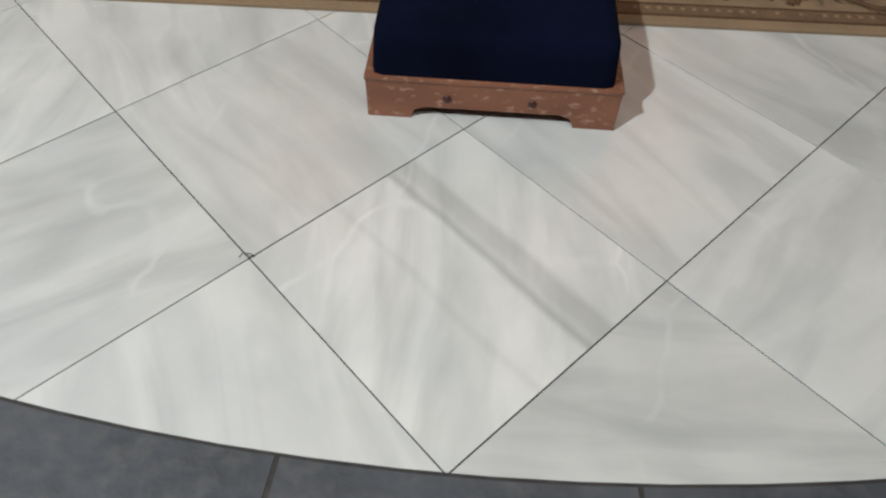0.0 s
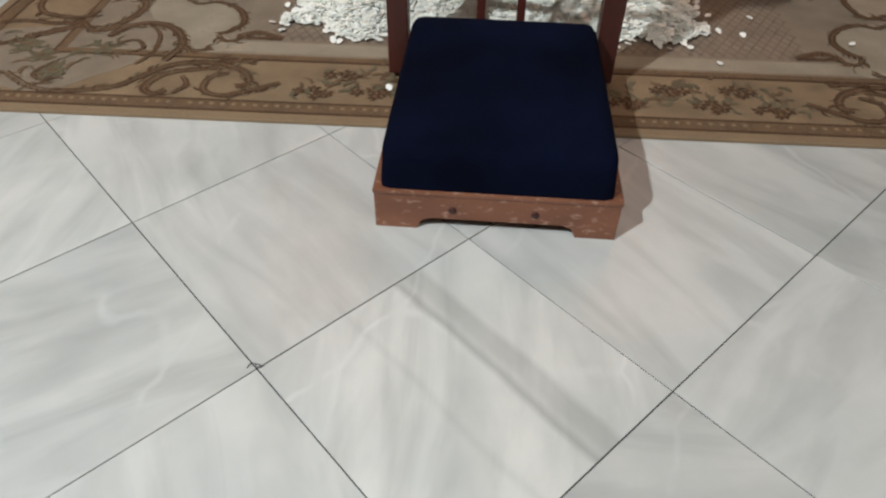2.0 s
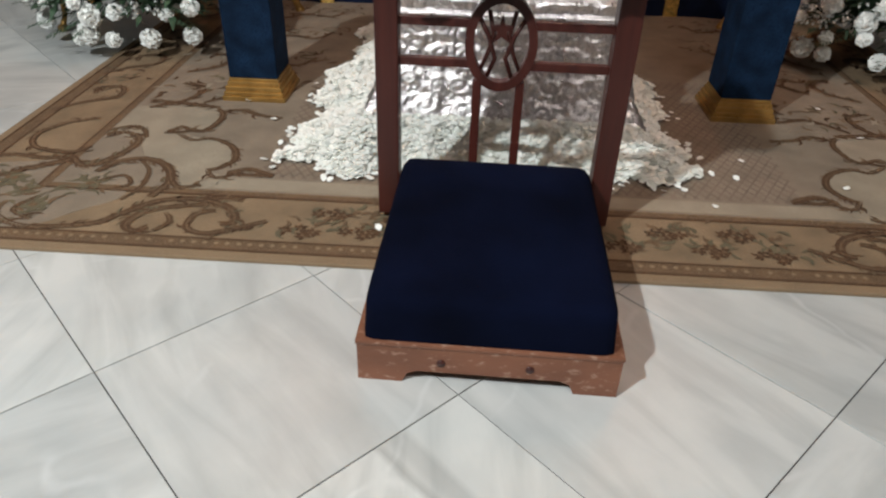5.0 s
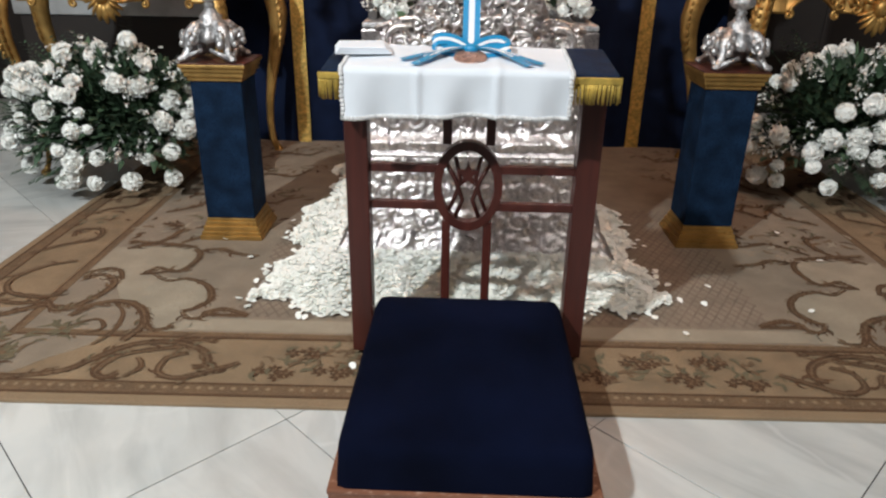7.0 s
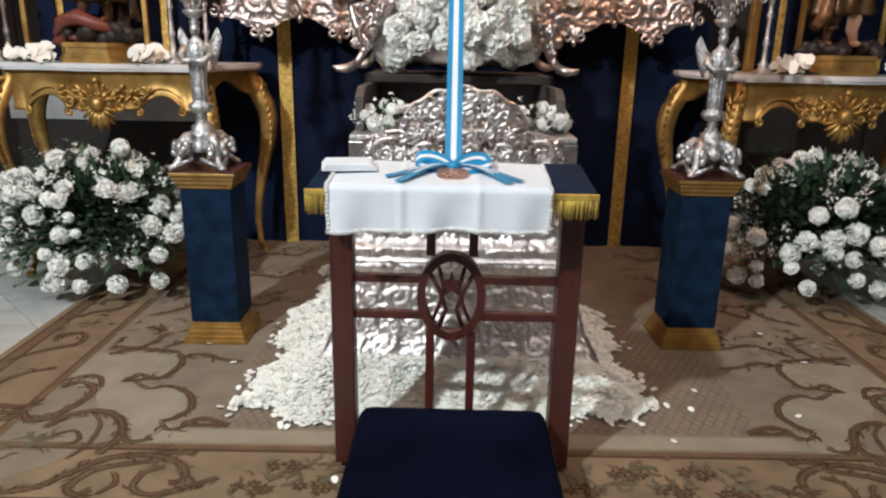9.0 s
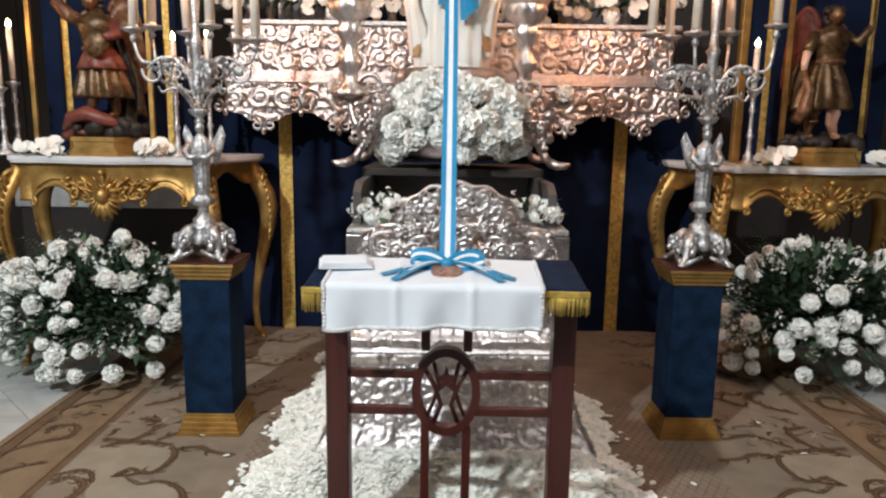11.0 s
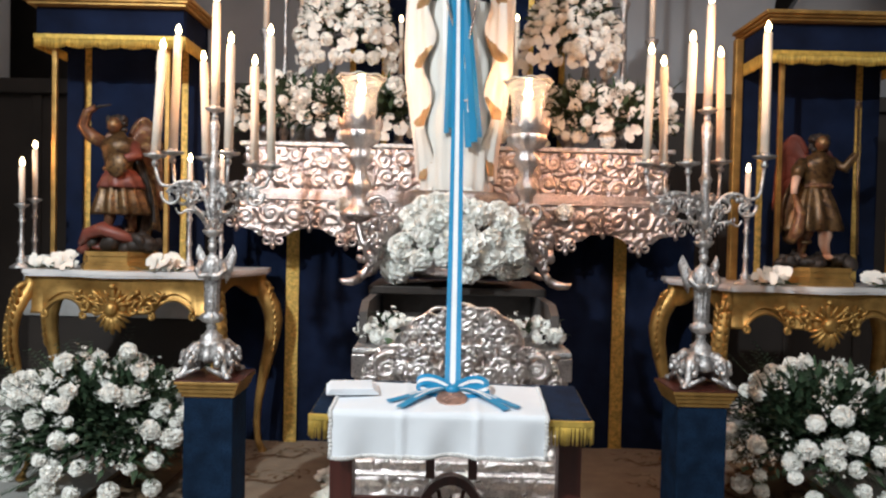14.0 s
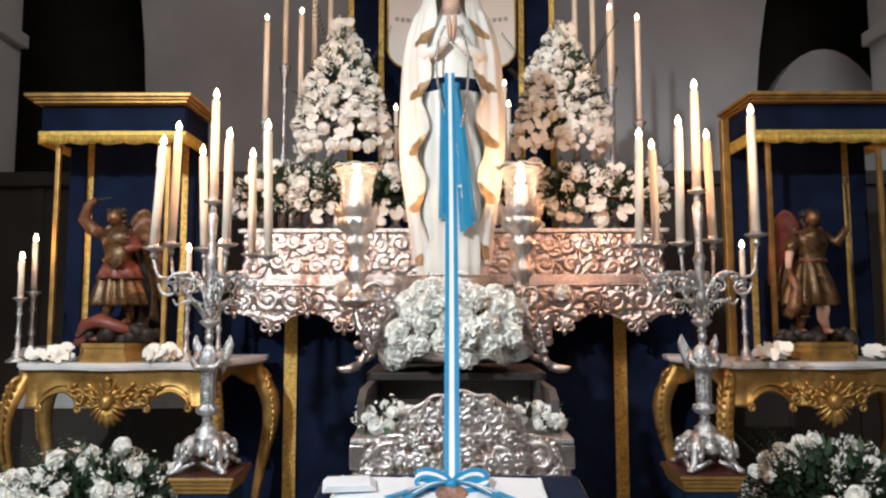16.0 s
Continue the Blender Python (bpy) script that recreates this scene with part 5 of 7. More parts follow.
# ---- candles ----
def candle_meshes(h, r, seed):
    rnd = random.Random(seed)
    g = Geo().lathe([(r, 0), (r * 0.98, h * 0.5), (r * 0.94, h * 0.97), (r * 0.8, h), (r * 0.3, h - 0.004)], n=14, ripple=lambda a, k: 1 + 0.03 * math.sin(3 * a + k))
    for k in range(rnd.randint(1, 3)):
        a, l = rnd.uniform(0, 6.28), rnd.uniform(0.03, 0.12) * min(1, h / 0.35)
        x, y = r * 0.95 * math.cos(a), r * 0.95 * math.sin(a)
        g.tube([(x * 0.9, y * 0.9, h - 0.002), (x * 1.02, y * 1.02, h - l * 0.5), (x * 1.04, y * 1.04, h - l)], [0.003, 0.0026, 0.0034], 6)
    k = 1.7 if r > 0.02 else 1.0
    f = Geo().lathe([(a * k, b * k * 0.9) for a, b in [(0.002, 0), (0.0082, 0.006), (0.0108, 0.014), (0.0098, 0.023), (0.0055, 0.034), (0.001, 0.043)]], (0, 0, h + 0.003), n=10)
    wick = Geo().tube([(0, 0, h - 0.005), (0, 0, h + 0.008)], 0.0012, 5)
    return g, f, wick


def candle(at, h, r=0.0155, seed=0, label="lit ivory wax candle with drips", lean=(0, 0)):
    t = thing("candle", label, "candle", at @ pose(0, 0, 0, lean[0], lean[1], 0), "altar candles")
    body, flame, wick = candle_meshes(h - 0.042 if r < 0.02 else h, r, seed)
    part("wax", body, WAX, t)
    part("wick", wick, DARK_POLY, t)
    part("flame", flame, FLAME, t, "small bright candle flame")
    return t


def drip_pan(g, c, r=0.036):
    g.lathe([(0.010, -0.035), (0.012, -0.022), (0.007, -0.014), (0.016, -0.006), (r * 0.8, -0.002), (r, 0.006), (r * 0.93, 0.007), (r * 0.6, 0.002), (0.0165, 0.003), (0.0165, 0.018), (0.014, 0.018), (0.013, 0.002)], c, n=16, ripple=lambda a, k: 1 + (0.06 * math.cos(8 * a) if k in (5, 6) else 0))


def candelabrum(at, arms, middle, label, seed):
    """arms: (reach to the right, reach away, pan height); middle: the height of the central pan."""
    rnd = random.Random(seed)
    t = thing("candelabrum", label, "candelabrum", at, "candelabra on the pillars")
    hub = Geo().lathe([(0.046, 0.052), (0.066, 0.062), (0.060, 0.085), (0.044, 0.104), (0.050, 0.112), (0.047, 0.122), (0.034, 0.130), (0.038, 0.140), (0.024, 0.150), (0.016, 0.165)], n=32, ripple=lambda a, k: 1 + (0.13 * math.cos(8 * a) if k < 5 else 0.04 * math.cos(10 * a)))
    part("base", hub, OLD_SILVER, t, "pierced domed base")
    for k in range(4):
        a = radians(45 + 90 * k)

        def P(r, z, off=0.0):
            return (r * math.cos(a) - off * math.sin(a), r * math.sin(a) + off * math.cos(a), z)

        leg = Geo()
        leg.tube([P(r, z) for r, z in ((0.030, 0.112), (0.058, 0.108), (0.080, 0.088), (0.084, 0.060), (0.092, 0.030), (0.112, 0.012), (0.130, 0.012))], [0.013, 0.019, 0.020, 0.016, 0.014, 0.012, 0.007], 9)
        for side in (-1, 1):
            leg.tube([P(r, z, side * 0.020) for r, z in spiral(0.078, 0.072, 0.026, 1.3, 1.2, -1, 18)], [0.009 - 0.0003 * i for i in range(18)], 6)
            leg.tube([P(0.105, 0.010, side * 0.004), P(0.092, 0.026, side * 0.026), P(0.066, 0.040, side * 0.048)], [0.011, 0.009, 0.007], 7)
            for i in range(4):
                leg.ball(P(0.060 + 0.012 * i, 0.098 - 0.014 * i, side * (0.014 + 0.004 * i)), (0.012, 0.012, 0.014), 7, rough=0.15)
        leg.ball(P(0.120, 0.0095), (0.016, 0.016, 0.0092), 8)
        part("scroll_foot", leg, OLD_SILVER, t, "cast scroll foot with leaves")
    figure = Geo().lathe([(a * 0.84, b) for a, b in [(0.014, 0.160), (0.024, 0.176), (0.016, 0.184), (0.038, 0.192), (0.047, 0.200), (0.050, 0.208), (0.044, 0.218), (0.028, 0.226), (0.033, 0.232), (0.030, 0.26), (0.031, 0.31), (0.034, 0.345), (0.041, 0.372), (0.042, 0.395), (0.034, 0.418), (0.015, 0.432), (0.013, 0.442)]], n=48, squash=0.82, ripple=lambda a, k: 1 + (0.10 * math.sin(11 * a + 0.3 * k) if 8 < k < 13 else 0.03 * math.cos(9 * a)))
    figure.ball((0, -0.004, 0.458), (0.016, 0.018, 0.020), 12)
    for sx in (-1, 1):
        figure.tube([(sx * 0.038, 0.0, 0.405), (sx * 0.049, -0.018, 0.375), (sx * 0.030, -0.040, 0.356), (-sx * 0.004, -0.042, 0.362)], [0.013, 0.0125, 0.011, 0.008], 8)
    figure.lathe([(0.012, 0.470), (0.018, 0.480), (0.011, 0.490), (0.026, 0.503), (0.036, 0.516), (0.032, 0.520), (0.014, 0.520), (0.012, 0.56)], n=20, ripple=lambda a, k: 1 + (0.08 * math.cos(8 * a) if k in (3, 4, 5) else 0))
    part("figure_stem", figure, OLD_SILVER, t, "silver stem cast as a plain draped figure")
    for sx in (-1, 1):
        wing = Geo()
        wing.tube([(sx * 0.020, 0.030, 0.390), (sx * 0.040, 0.036, 0.420), (sx * 0.062, 0.036, 0.466)], [0.005, 0.0045, 0.002], 7)
        wing = part("wing", wing, OLD_SILVER, t, "raised feathered silver wing")
        for k in range(7):
            u = k / 6
            top = Vector((sx * (0.024 + 0.038 * u), 0.036, 0.385 + 0.078 * u))
            low = top + Vector((sx * (0.012 - 0.008 * u), 0.008, -0.060 - 0.012 * math.sin(3 * u)))
            part("feather", Geo().tube([top, top.lerp(low, 0.5) + Vector((sx * 0.006, 0, 0)), low], [0.004, 0.0055, 0.002], 6, squash=0.4), OLD_SILVER, wing)
    for k in range(8):
        a = radians(22 + 45 * k)
        blade_ = Geo()
        tall = 0.13 if k % 2 else 0.17
        for i in range(9):
            q = i / 8
            p = Vector(((0.014 + 0.085 * q) * math.cos(a), (0.014 + 0.085 * q) * math.sin(a), 0.515 + tall * q - 0.05 * q * q))
            blade_.ball(p, (0.004, 0.010 * math.sin(0.5 + 2.5 * q), 0.011), 6, turn=(0, 0, math.degrees(a)), rough=0.15)
        part("acanthus_leaf", blade_, OLD_SILVER, t)
    for dx, dy, z in arms:
        r, a = math.hypot(dx, dy), math.atan2(dy, dx)
        k = r / 0.21

        def Q(u, v):
            return (u * k * math.cos(a), u * k * math.sin(a), v)

        g = Geo()
        g.tube([Q(u, v) for u, v in glide([(0.010, 0.545), (0.030, 0.63), (0.075, 0.685), (0.130, 0.685), (0.170, 0.650)], 6)], [0.0085 - 0.00015 * i for i in range(25)], 8)
        g.tube([Q(u, v) for u, v in spiral(0.148, 0.640, 0.040, 1.35, 0.3, -1, 30)], [0.0062 - 0.0001 * i for i in range(30)], 7)
        g.tube([Q(u, v) for u, v in spiral(0.070, 0.640, 0.028, 1.4, 1.6, -1, 24)], [0.0058 - 0.00012 * i for i in range(24)], 7)
        g.tube([Q(u, v) for u, v in glide([(0.150, 0.672), (0.185, 0.676), (0.200, 0.700)], 5)] + [(r * math.cos(a), r * math.sin(a), z - 0.03)], [0.006] * 12, 7)
        g.tube([Q(u, v) for u, v in glide([(0.030, 0.575), (0.085, 0.590), (0.120, 0.575), (0.135, 0.595)], 5)], [0.006 - 0.0002 * i for i in range(16)], 7)
        arm = part("branch", g, OLD_SILVER, t, "scrolled silver branch")
        leaves = Geo()
        for i in range(12):
            u = 0.030 + 0.011 * i
            leaves.ball(Q(u, 0.610 + 0.075 * math.sin(math.pi * (0.15 + 0.065 * i)) + rnd.uniform(-0.02, 0.006)), (rnd.uniform(0.006, 0.012), 0.008, rnd.uniform(0.010, 0.018)), 6, turn=(rnd.uniform(0, 60), rnd.uniform(-60, 60), 0), rough=0.2)
        tagged(part("leaf_work", leaves, OLD_SILVER, arm), kind="stuff")
        pan = Geo()
        drip_pan(pan, (r * math.cos(a), r * math.sin(a), z), 0.042)
        part("drip_pan", pan, OLD_SILVER, arm)
    pan = Geo()
    drip_pan(pan, (0, 0, middle))
    pan.lathe([(0.012, 0.56), (0.021, 0.60), (0.015, 0.63), (0.017, 0.72), (0.024, 0.74), (0.015, 0.755), (0.012, 0.80), (0.019, middle - 0.055), (0.010, middle - 0.03)], n=14)
    part("drip_pan", pan, OLD_SILVER, t, "central shaft with its drip pan")
    return t


ZP = 0.6395
for (x0, y0), arms, mid, tops, lab, glow_x, glow_k in (
    ((-0.80, 1.462), [(-0.202, -0.02, 0.775), (-0.172, 0.06, 0.795), (-0.073, 0.13, 0.784), (0.075, -0.08, 0.781), (0.116, 0.10, 0.760), (0.208, -0.02, 0.746)], 0.945,
     [(0.412, 3.4), (0.466, 2.0), (0.401, -2.3), (0.415, 0.6), (0.406, -0.6), (0.498, -1.1)], "silver candelabrum with a draped figure stem on the blue pillar", 0.0, 2.4),
    ((0.958, 1.479), [(-0.22, -0.02, 0.786), (-0.128, 0.08, 0.791), (-0.089, -0.07, 0.785), (0.091, 0.10, 0.812), (0.20, -0.02, 0.820)], 0.982,
     [(0.427, 1.0), (0.406, -1.4), (0.460, 0.5), (0.427, -1.6), (0.481, -0.3)], "silver candelabrum with a winged figure stem on the blue pillar", -0.12, 3.2)):
    candelabrum(pose(x0, y0, ZP), arms, mid, lab, 3)
    for k, ((dx, dy, z), (h, lean)) in enumerate(zip(arms, tops)):
        candle(pose(x0 + dx, y0 + dy, ZP + z + 0.004), h, 0.0155, 40 + k, lean=(0, lean))
    candle(pose(x0, y0, ZP + mid + 0.004), 0.42, 0.0155, 60, lean=(0, 0.2))
    lamp("candlelight", "POINT", (x0, y0 - 0.16, ZP + 1.18), CANDLE_W * 2, (1.0, 0.50, 0.22), radius=0.06)
    lamp("candlelight", "POINT", (x0 + glow_x, y0 + 0.36, ZP + 1.07), CANDLE_W * glow_k, (1.0, 0.42, 0.21), radius=0.06)


# ---- altar ----
AX = 0.085
altar = thing("altar", "altar with navy velvet frontal, gold bands and chased silver frieze", "altar", pose(AX, 2.75, 0))
n = 120
verts, faces = [], []
for i in range(n + 1):
    x = -1.3 + 2.6 * i / n
    for z in (0.012, 0.4, 0.8, 1.2):
        verts.append((x, 0.008 * math.sin(x * 15) * (1.2 - z) + 0.004 * math.sin(x * 37), z))
for i in range(n):
    for j in range(3):
        a = i * 4 + j
        faces.append((a, a + 4, a + 5, a + 1))
part("frontal", Geo().add(verts, faces, 0, True), FRONTAL, altar, "hanging navy velvet frontal")
part("block", Geo().box((-1.02, 0.03, 0.012), (1.02, 0.62, 1.57)), GREY_WOOD, altar, "plain altar block")
for x in (-0.875, 0.895):
    band = Geo()
    band.add([(x + sx * 0.034, -0.016 + 0.008 * math.sin(x * 15) * (1.2 - z), z) for z in (0.013, 0.3, 0.6, 0.9, 1.2) for sx in (-1, 1)], [(2 * k, 2 * k + 1, 2 * k + 3, 2 * k + 2) for k in range(4)])
    for k in range(60):
        z = 0.03 + k * 0.019
        band.box((x - 0.02, -0.0185 + 0.008 * math.sin(x * 15) * (1.2 - z), z), (x + 0.02, -0.0168 + 0.008 * math.sin(x * 15) * (1.2 - z), z + 0.009))
    part("gold_band", band, GALLOON, altar, "woven gold galloon band")
part("mensa", Geo().box((-1.11, -0.232, 1.592), (1.11, 0.64, 1.615), 0.006), OLD_SILVER, altar)
# upper frieze
dxf = 0.0052
H = chased(2.16, 0.215, dxf, 5, cell=0.11, deep=0.016, rich=2.8)
part("upper_frieze", sheet(H, dxf, lambda x, z, h: (x - 1.08, -0.215 - h, 1.375 + z)), SILVER, altar, "chased silver band of scrolls")
ends = chased(0.85, 0.215, 0.008, 6, cell=0.11, deep=0.016)
for sx in (-1, 1):
    part("frieze_side", sheet(ends, 0.008, lambda x, z, h: (sx * (1.08 + h), -0.215 + x, 1.375 + z)), SILVER, altar)
mould = Geo()
for z0, z1, d in ((1.318, 1.328, 0.262), (1.328, 1.342, 0.255), (1.342, 1.352, 0.248), (1.352, 1.366, 0.238), (1.366, 1.376, 0.228)):
    mould.box((-1.0 - d * 0.42, -d, z0), (1.0 + d * 0.42, 0.62, z1 - 0.0004), 0.0022)
part("moulding", mould, SILVER, altar, "polished silver moulding")
# the scalloped lower edge
H = chased(2.22, 0.27, dxf, 15, cell=0.12, deep=0.017, rich=2.8)
nx, nz = H.shape
index, keep = {}, []
for i in range(nx):
    x = i * dxf - 1.11
    wave = abs(((x / 0.37 + 0.5) % 1.0) - 0.5) * 2
    low = 0.035 + 0.10 * (1 - wave) ** 0.8 + 0.010 * abs(math.sin(x * 44))
    if abs(x) < 0.5:
        low = 0.01 + 0.03 * abs(math.sin(x * 19))
    for j in range(nz):
        z = j * dxf
        if z >= low:
            index[i, j] = len(keep)
            keep.append((x, -0.25 - H[i, j] - 0.05 * (z / 0.27) * 0, 1.05 + z))
val = Geo().add(keep, [[index[q] for q in c] for (i, j) in index for c in [[(i, j), (i + 1, j), (i + 1, j + 1), (i, j + 1)]] if all(q in index for q in c)], 0, True)
part("scalloped_valance", val, SILVER, altar, "scalloped chased silver edge")
for k in range(-6, 7):
    if abs(k) < 2:
        continue
    curls = Geo()
    x = k * 0.185
    low = 1.112 if k % 2 else 1.200
    for sx in (-1, 1):
        curls.tube([(u, -0.262, v) for u, v in spiral(x + sx * 0.034, low, 0.032, 1.3, math.pi / 2, sx, 20)], [0.010 - 0.0003 * i for i in range(20)], 7)
    curls.ball((x, -0.262, low - 0.028), (0.013, 0.010, 0.02), 8)
    part("edge_scroll", curls, SILVER, altar)

for x, z in ((0.625, 1.285), (-0.475, 1.295)):
    single = thing("single_blossom", "single white carnation tucked into the silver frieze", "flower", pose(x, 2.462, z), "blossoms on the frieze")
    part("bloom", CARNATIONS[0], None, single, at=facing((0, 0, 0), (0, -1, 0.2), 0.045, 20))
    part("stalk", Geo().tube([(0, 0.0, 0), (0.01, 0.015, -0.03), (0.02, 0.03, -0.06)], 0.003, 6), LEAF, single)

# ---- the carrying frame and the base of the statue ----
frame_w = thing("carrying_frame", "dark wooden carrying frame laid on the silver pedestal", "frame", pose(PX - 0.01, 1.66, 0.7945))
for sx in (-1, 1):
    part("beam", Geo().prism([(-0.38, 0.0), (0.40, 0.0), (0.40, 0.135), (-0.31, 0.135), (-0.38, 0.105)], sx * 0.318 - 0.013, sx * 0.318 + 0.013, "x"), GREY_WOOD, frame_w)
part("cross_board", Geo().box((-0.297, 0.10, 0.0), (0.297, 0.125, 0.135), 0.003), DARK_POLY, frame_w)
part("deck", Geo().box((-0.34, -0.03, 0.136), (0.34, 0.42, 0.165), 0.004), DARK_POLY, frame_w, "dark platform board")
throne = thing("silver_stand", "ornate silver stand under the statue with four spread claw feet", "stand", pose(0.07, 1.83, 0.96))
part("core", Geo().lathe([(0.24, 0.03), (0.27, 0.06), (0.27, 0.12), (0.23, 0.20), (0.20, 0.30), (0.21, 0.34), (0.20, 0.372)], n=28, squash=0.8, ripple=lambda a, k: 1 + 0.03 * math.cos(10 * a)), SILVER, throne)
for sx, sy in ((-1, -1), (1, -1), (-1, 1), (1, 1)):
    leg = Geo()
    q = Vector((sx * 0.80, sy * 0.6, 0)).normalized()
    path = bez(q * 0.22 + Vector((0, 0, 0.24)), q * 0.36 + Vector((0, 0, 0.26)), q * 0.37 + Vector((0, 0, 0.10)), q * 0.42 + Vector((sx * 0.02, 0, 0.03)), 14)
    leg.tube(path, [0.024, 0.029, 0.032, 0.032, 0.029, 0.025, 0.021, 0.018, 0.017, 0.016, 0.015, 0.015, 0.015, 0.015], 9)
    end = path[-1]
    leg.tube([end, end + Vector((sx * 0.03, sy * 0.01, -0.012)), end + Vector((sx * 0.06, sy * 0.015, -0.012)), end + Vector((sx * 0.075, sy * 0.02, -0.004))], [0.017, 0.016, 0.012, 0.004], 8)
    for k in range(12):
        p = path[k] + Vector((random.uniform(-0.015, 0.015), -0.022, 0.012))
        leg.ball(p, (0.026 - 0.0013 * k, 0.014, 0.022 - 0.001 * k), 7, turn=(0, random.uniform(0, 90), 0), rough=0.2)
        if k % 2 == 0:
            leg.tube([(p.x + sx * 0.5 * u, p.y - 0.012, p.z + v) for u, v in spiral(0.02, 0.0, 0.026, 1.3, 0.5 + k, sx, 16)], [0.008 - 0.0003 * i for i in range(16)], 6)
    leg.tube([(sx * u, sy * 0.17 - 0.02, v) for u, v in spiral(0.30, 0.13, 0.055, 1.4, 1.2, -1, 24)], [0.012 - 0.0004 * k for k in range(24)], 7)
    part("claw_foot", leg, SILVER, throne, "scrolled silver leg ending in a pointed claw")
for sx in (-1, 1):
    wing = Geo()
    for k in range(46):
        a, r = random.uniform(-0.3, 1.4), random.uniform(0.05, 0.19)
        wing.ball((sx * (0.19 + r * math.cos(a)), -0.12 - random.uniform(0, 0.05), 0.14 + r * math.sin(a)), (random.uniform(0.012, 0.024), 0.010, random.uniform(0.010, 0.022)), 7, turn=(0, random.uniform(0, 90), 0))
    for k in range(3):
        wing.tube([(u, -0.15, v) for u, v in spiral(sx * (0.24 + 0.03 * k), 0.12 + 0.09 * k, 0.05, 1.4, 1.0 + k, sx, 26)], [0.010 - 0.0003 * i for i in range(26)], 7)
    tagged(part("scroll_wing", wing, SILVER, throne, "openwork silver scroll and leaves"), kind="stuff")

for sx, s in ((-1, 1), (1, 2)):
    bouquet("strewn_flowers", "small heap of white petals and blossoms on the pedestal's top", pose(PX + sx * 0.245, 1.34, 0.795), 0.085, 0.10, 0.075, 14, 0.024, 90 + s, (CARN, ROSE), leaves=10, fern=0, sprays=14, up=0.6)
# white flowers heaped round the statue's feet
bouquet("statue_flowers", "thick mound of white carnations round the statue's feet", pose(0.065, 1.70, 0.962), 0.245, 0.19, 0.315, 125, 0.060, 51, (CARN, CARN, CARN, CARN), leaves=140, fern=0, sprays=10, up=0.3)


# ---- hurricane candle holders on either side of the statue ----
def hurricane(at, label):
    t = thing("hurricane_candle", label, "candle holder", at, "hurricane candles")
    part("stand", Geo().lathe([(0.07, 0.0), (0.072, 0.012), (0.045, 0.03), (0.030, 0.05), (0.026, 0.09), (0.042, 0.11), (0.048, 0.13), (0.030, 0.155), (0.026, 0.195), (0.046, 0.22), (0.054, 0.24), (0.038, 0.258), (0.046, 0.275), (0.068, 0.295), (0.077, 0.32), (0.074, 0.343), (0.06, 0.35)], n=54, ripple=lambda a, k: 1 + 0.09 * math.cos(9 * a + 0.8 * k) * (k % 3 > 0)), LIT_SILVER, t)
    crown = Geo()
    for k in range(14):
        a = 2 * math.pi * k / 14
        m = pose(0.076 * math.cos(a), 0.076 * math.sin(a), 0.335, 0, 0, math.degrees(a) + 90) @ pose(0, 0, 0, 14, 0, 0)
        crown.add([(-0.016, 0, 0), (0.016, 0, 0), (0.020, 0, 0.034), (0, 0, 0.064), (-0.020, 0, 0.034), (0, -0.007, 0.026)], [(0, 1, 5), (1, 2, 5), (2, 3, 5), (3, 4, 5), (4, 0, 5)], 0, True, m)
    part("leaf_crown", crown, LIT_SILVER, t, "crown of upright silver leaves")
    outer = [(0.045, 0.352), (0.056, 0.375), (0.063, 0.41), (0.064, 0.46), (0.068, 0.49), (0.080, 0.52), (0.097, 0.545)]
    glass = Geo().lathe(outer + [(r - 0.0022, z) for r, z in outer[::-1]], n=28)
    glass.f.pop(), glass.m.pop(), glass.s.pop()
    glass.f.pop(), glass.m.pop(), glass.s.pop()
    # rim tube carries the painted glint, since the clear glass barely shows
    lip = Geo().tube([(0.096 * math.cos(a) * (1 + 0.03 * math.cos(8 * a)), 0.096 * math.sin(a) * (1 + 0.03 * math.cos(8 * a)), 0.546 + 0.003 * math.cos(8 * a)) for a in [2 * math.pi * k / 64 for k in range(65)]], 0.0028, 6)
    ob = part("glass_chimney", glass, GLASS, t, "clear flared glass chimney")
    part("lip", lip, RIM_GLINT, ob, "scalloped glass rim with its edge glint put in as pale colour").visible_shadow = False
    ob.visible_shadow = False
    candle(at @ pose(0, 0, 0.352), 0.118, 0.030, 80, "thick lit ivory candle inside a glass chimney")
    return t


for x in (-0.315, 0.345):
    hurricane(pose(x, 1.74, 1.225), "silver hurricane candle holder with a flared glass chimney")
    bracket = Geo()
    sx = 1 if x > 0 else -1
    bracket.tube(bez((x, 1.74, 1.224), (x, 1.74, 1.15), (x - sx * 0.02, 1.70, 1.10), (x - sx * 0.07, 1.72, 1.09), 12), 0.014, 8)
    bracket.lathe([(0.02, 1.205), (0.045, 1.215), (0.05, 1.2245)], (x, 1.74, 0), n=14)
    part("candle_bracket", bracket.mesh("candle_bracket", SILVER), None, throne, at=throne.matrix_basis.inverted())
    lamp("hurricane_light", "POINT", (x, 1.735, 1.775), CANDLE_W * 0.35, (1.0, 0.55, 0.27), radius=0.02)


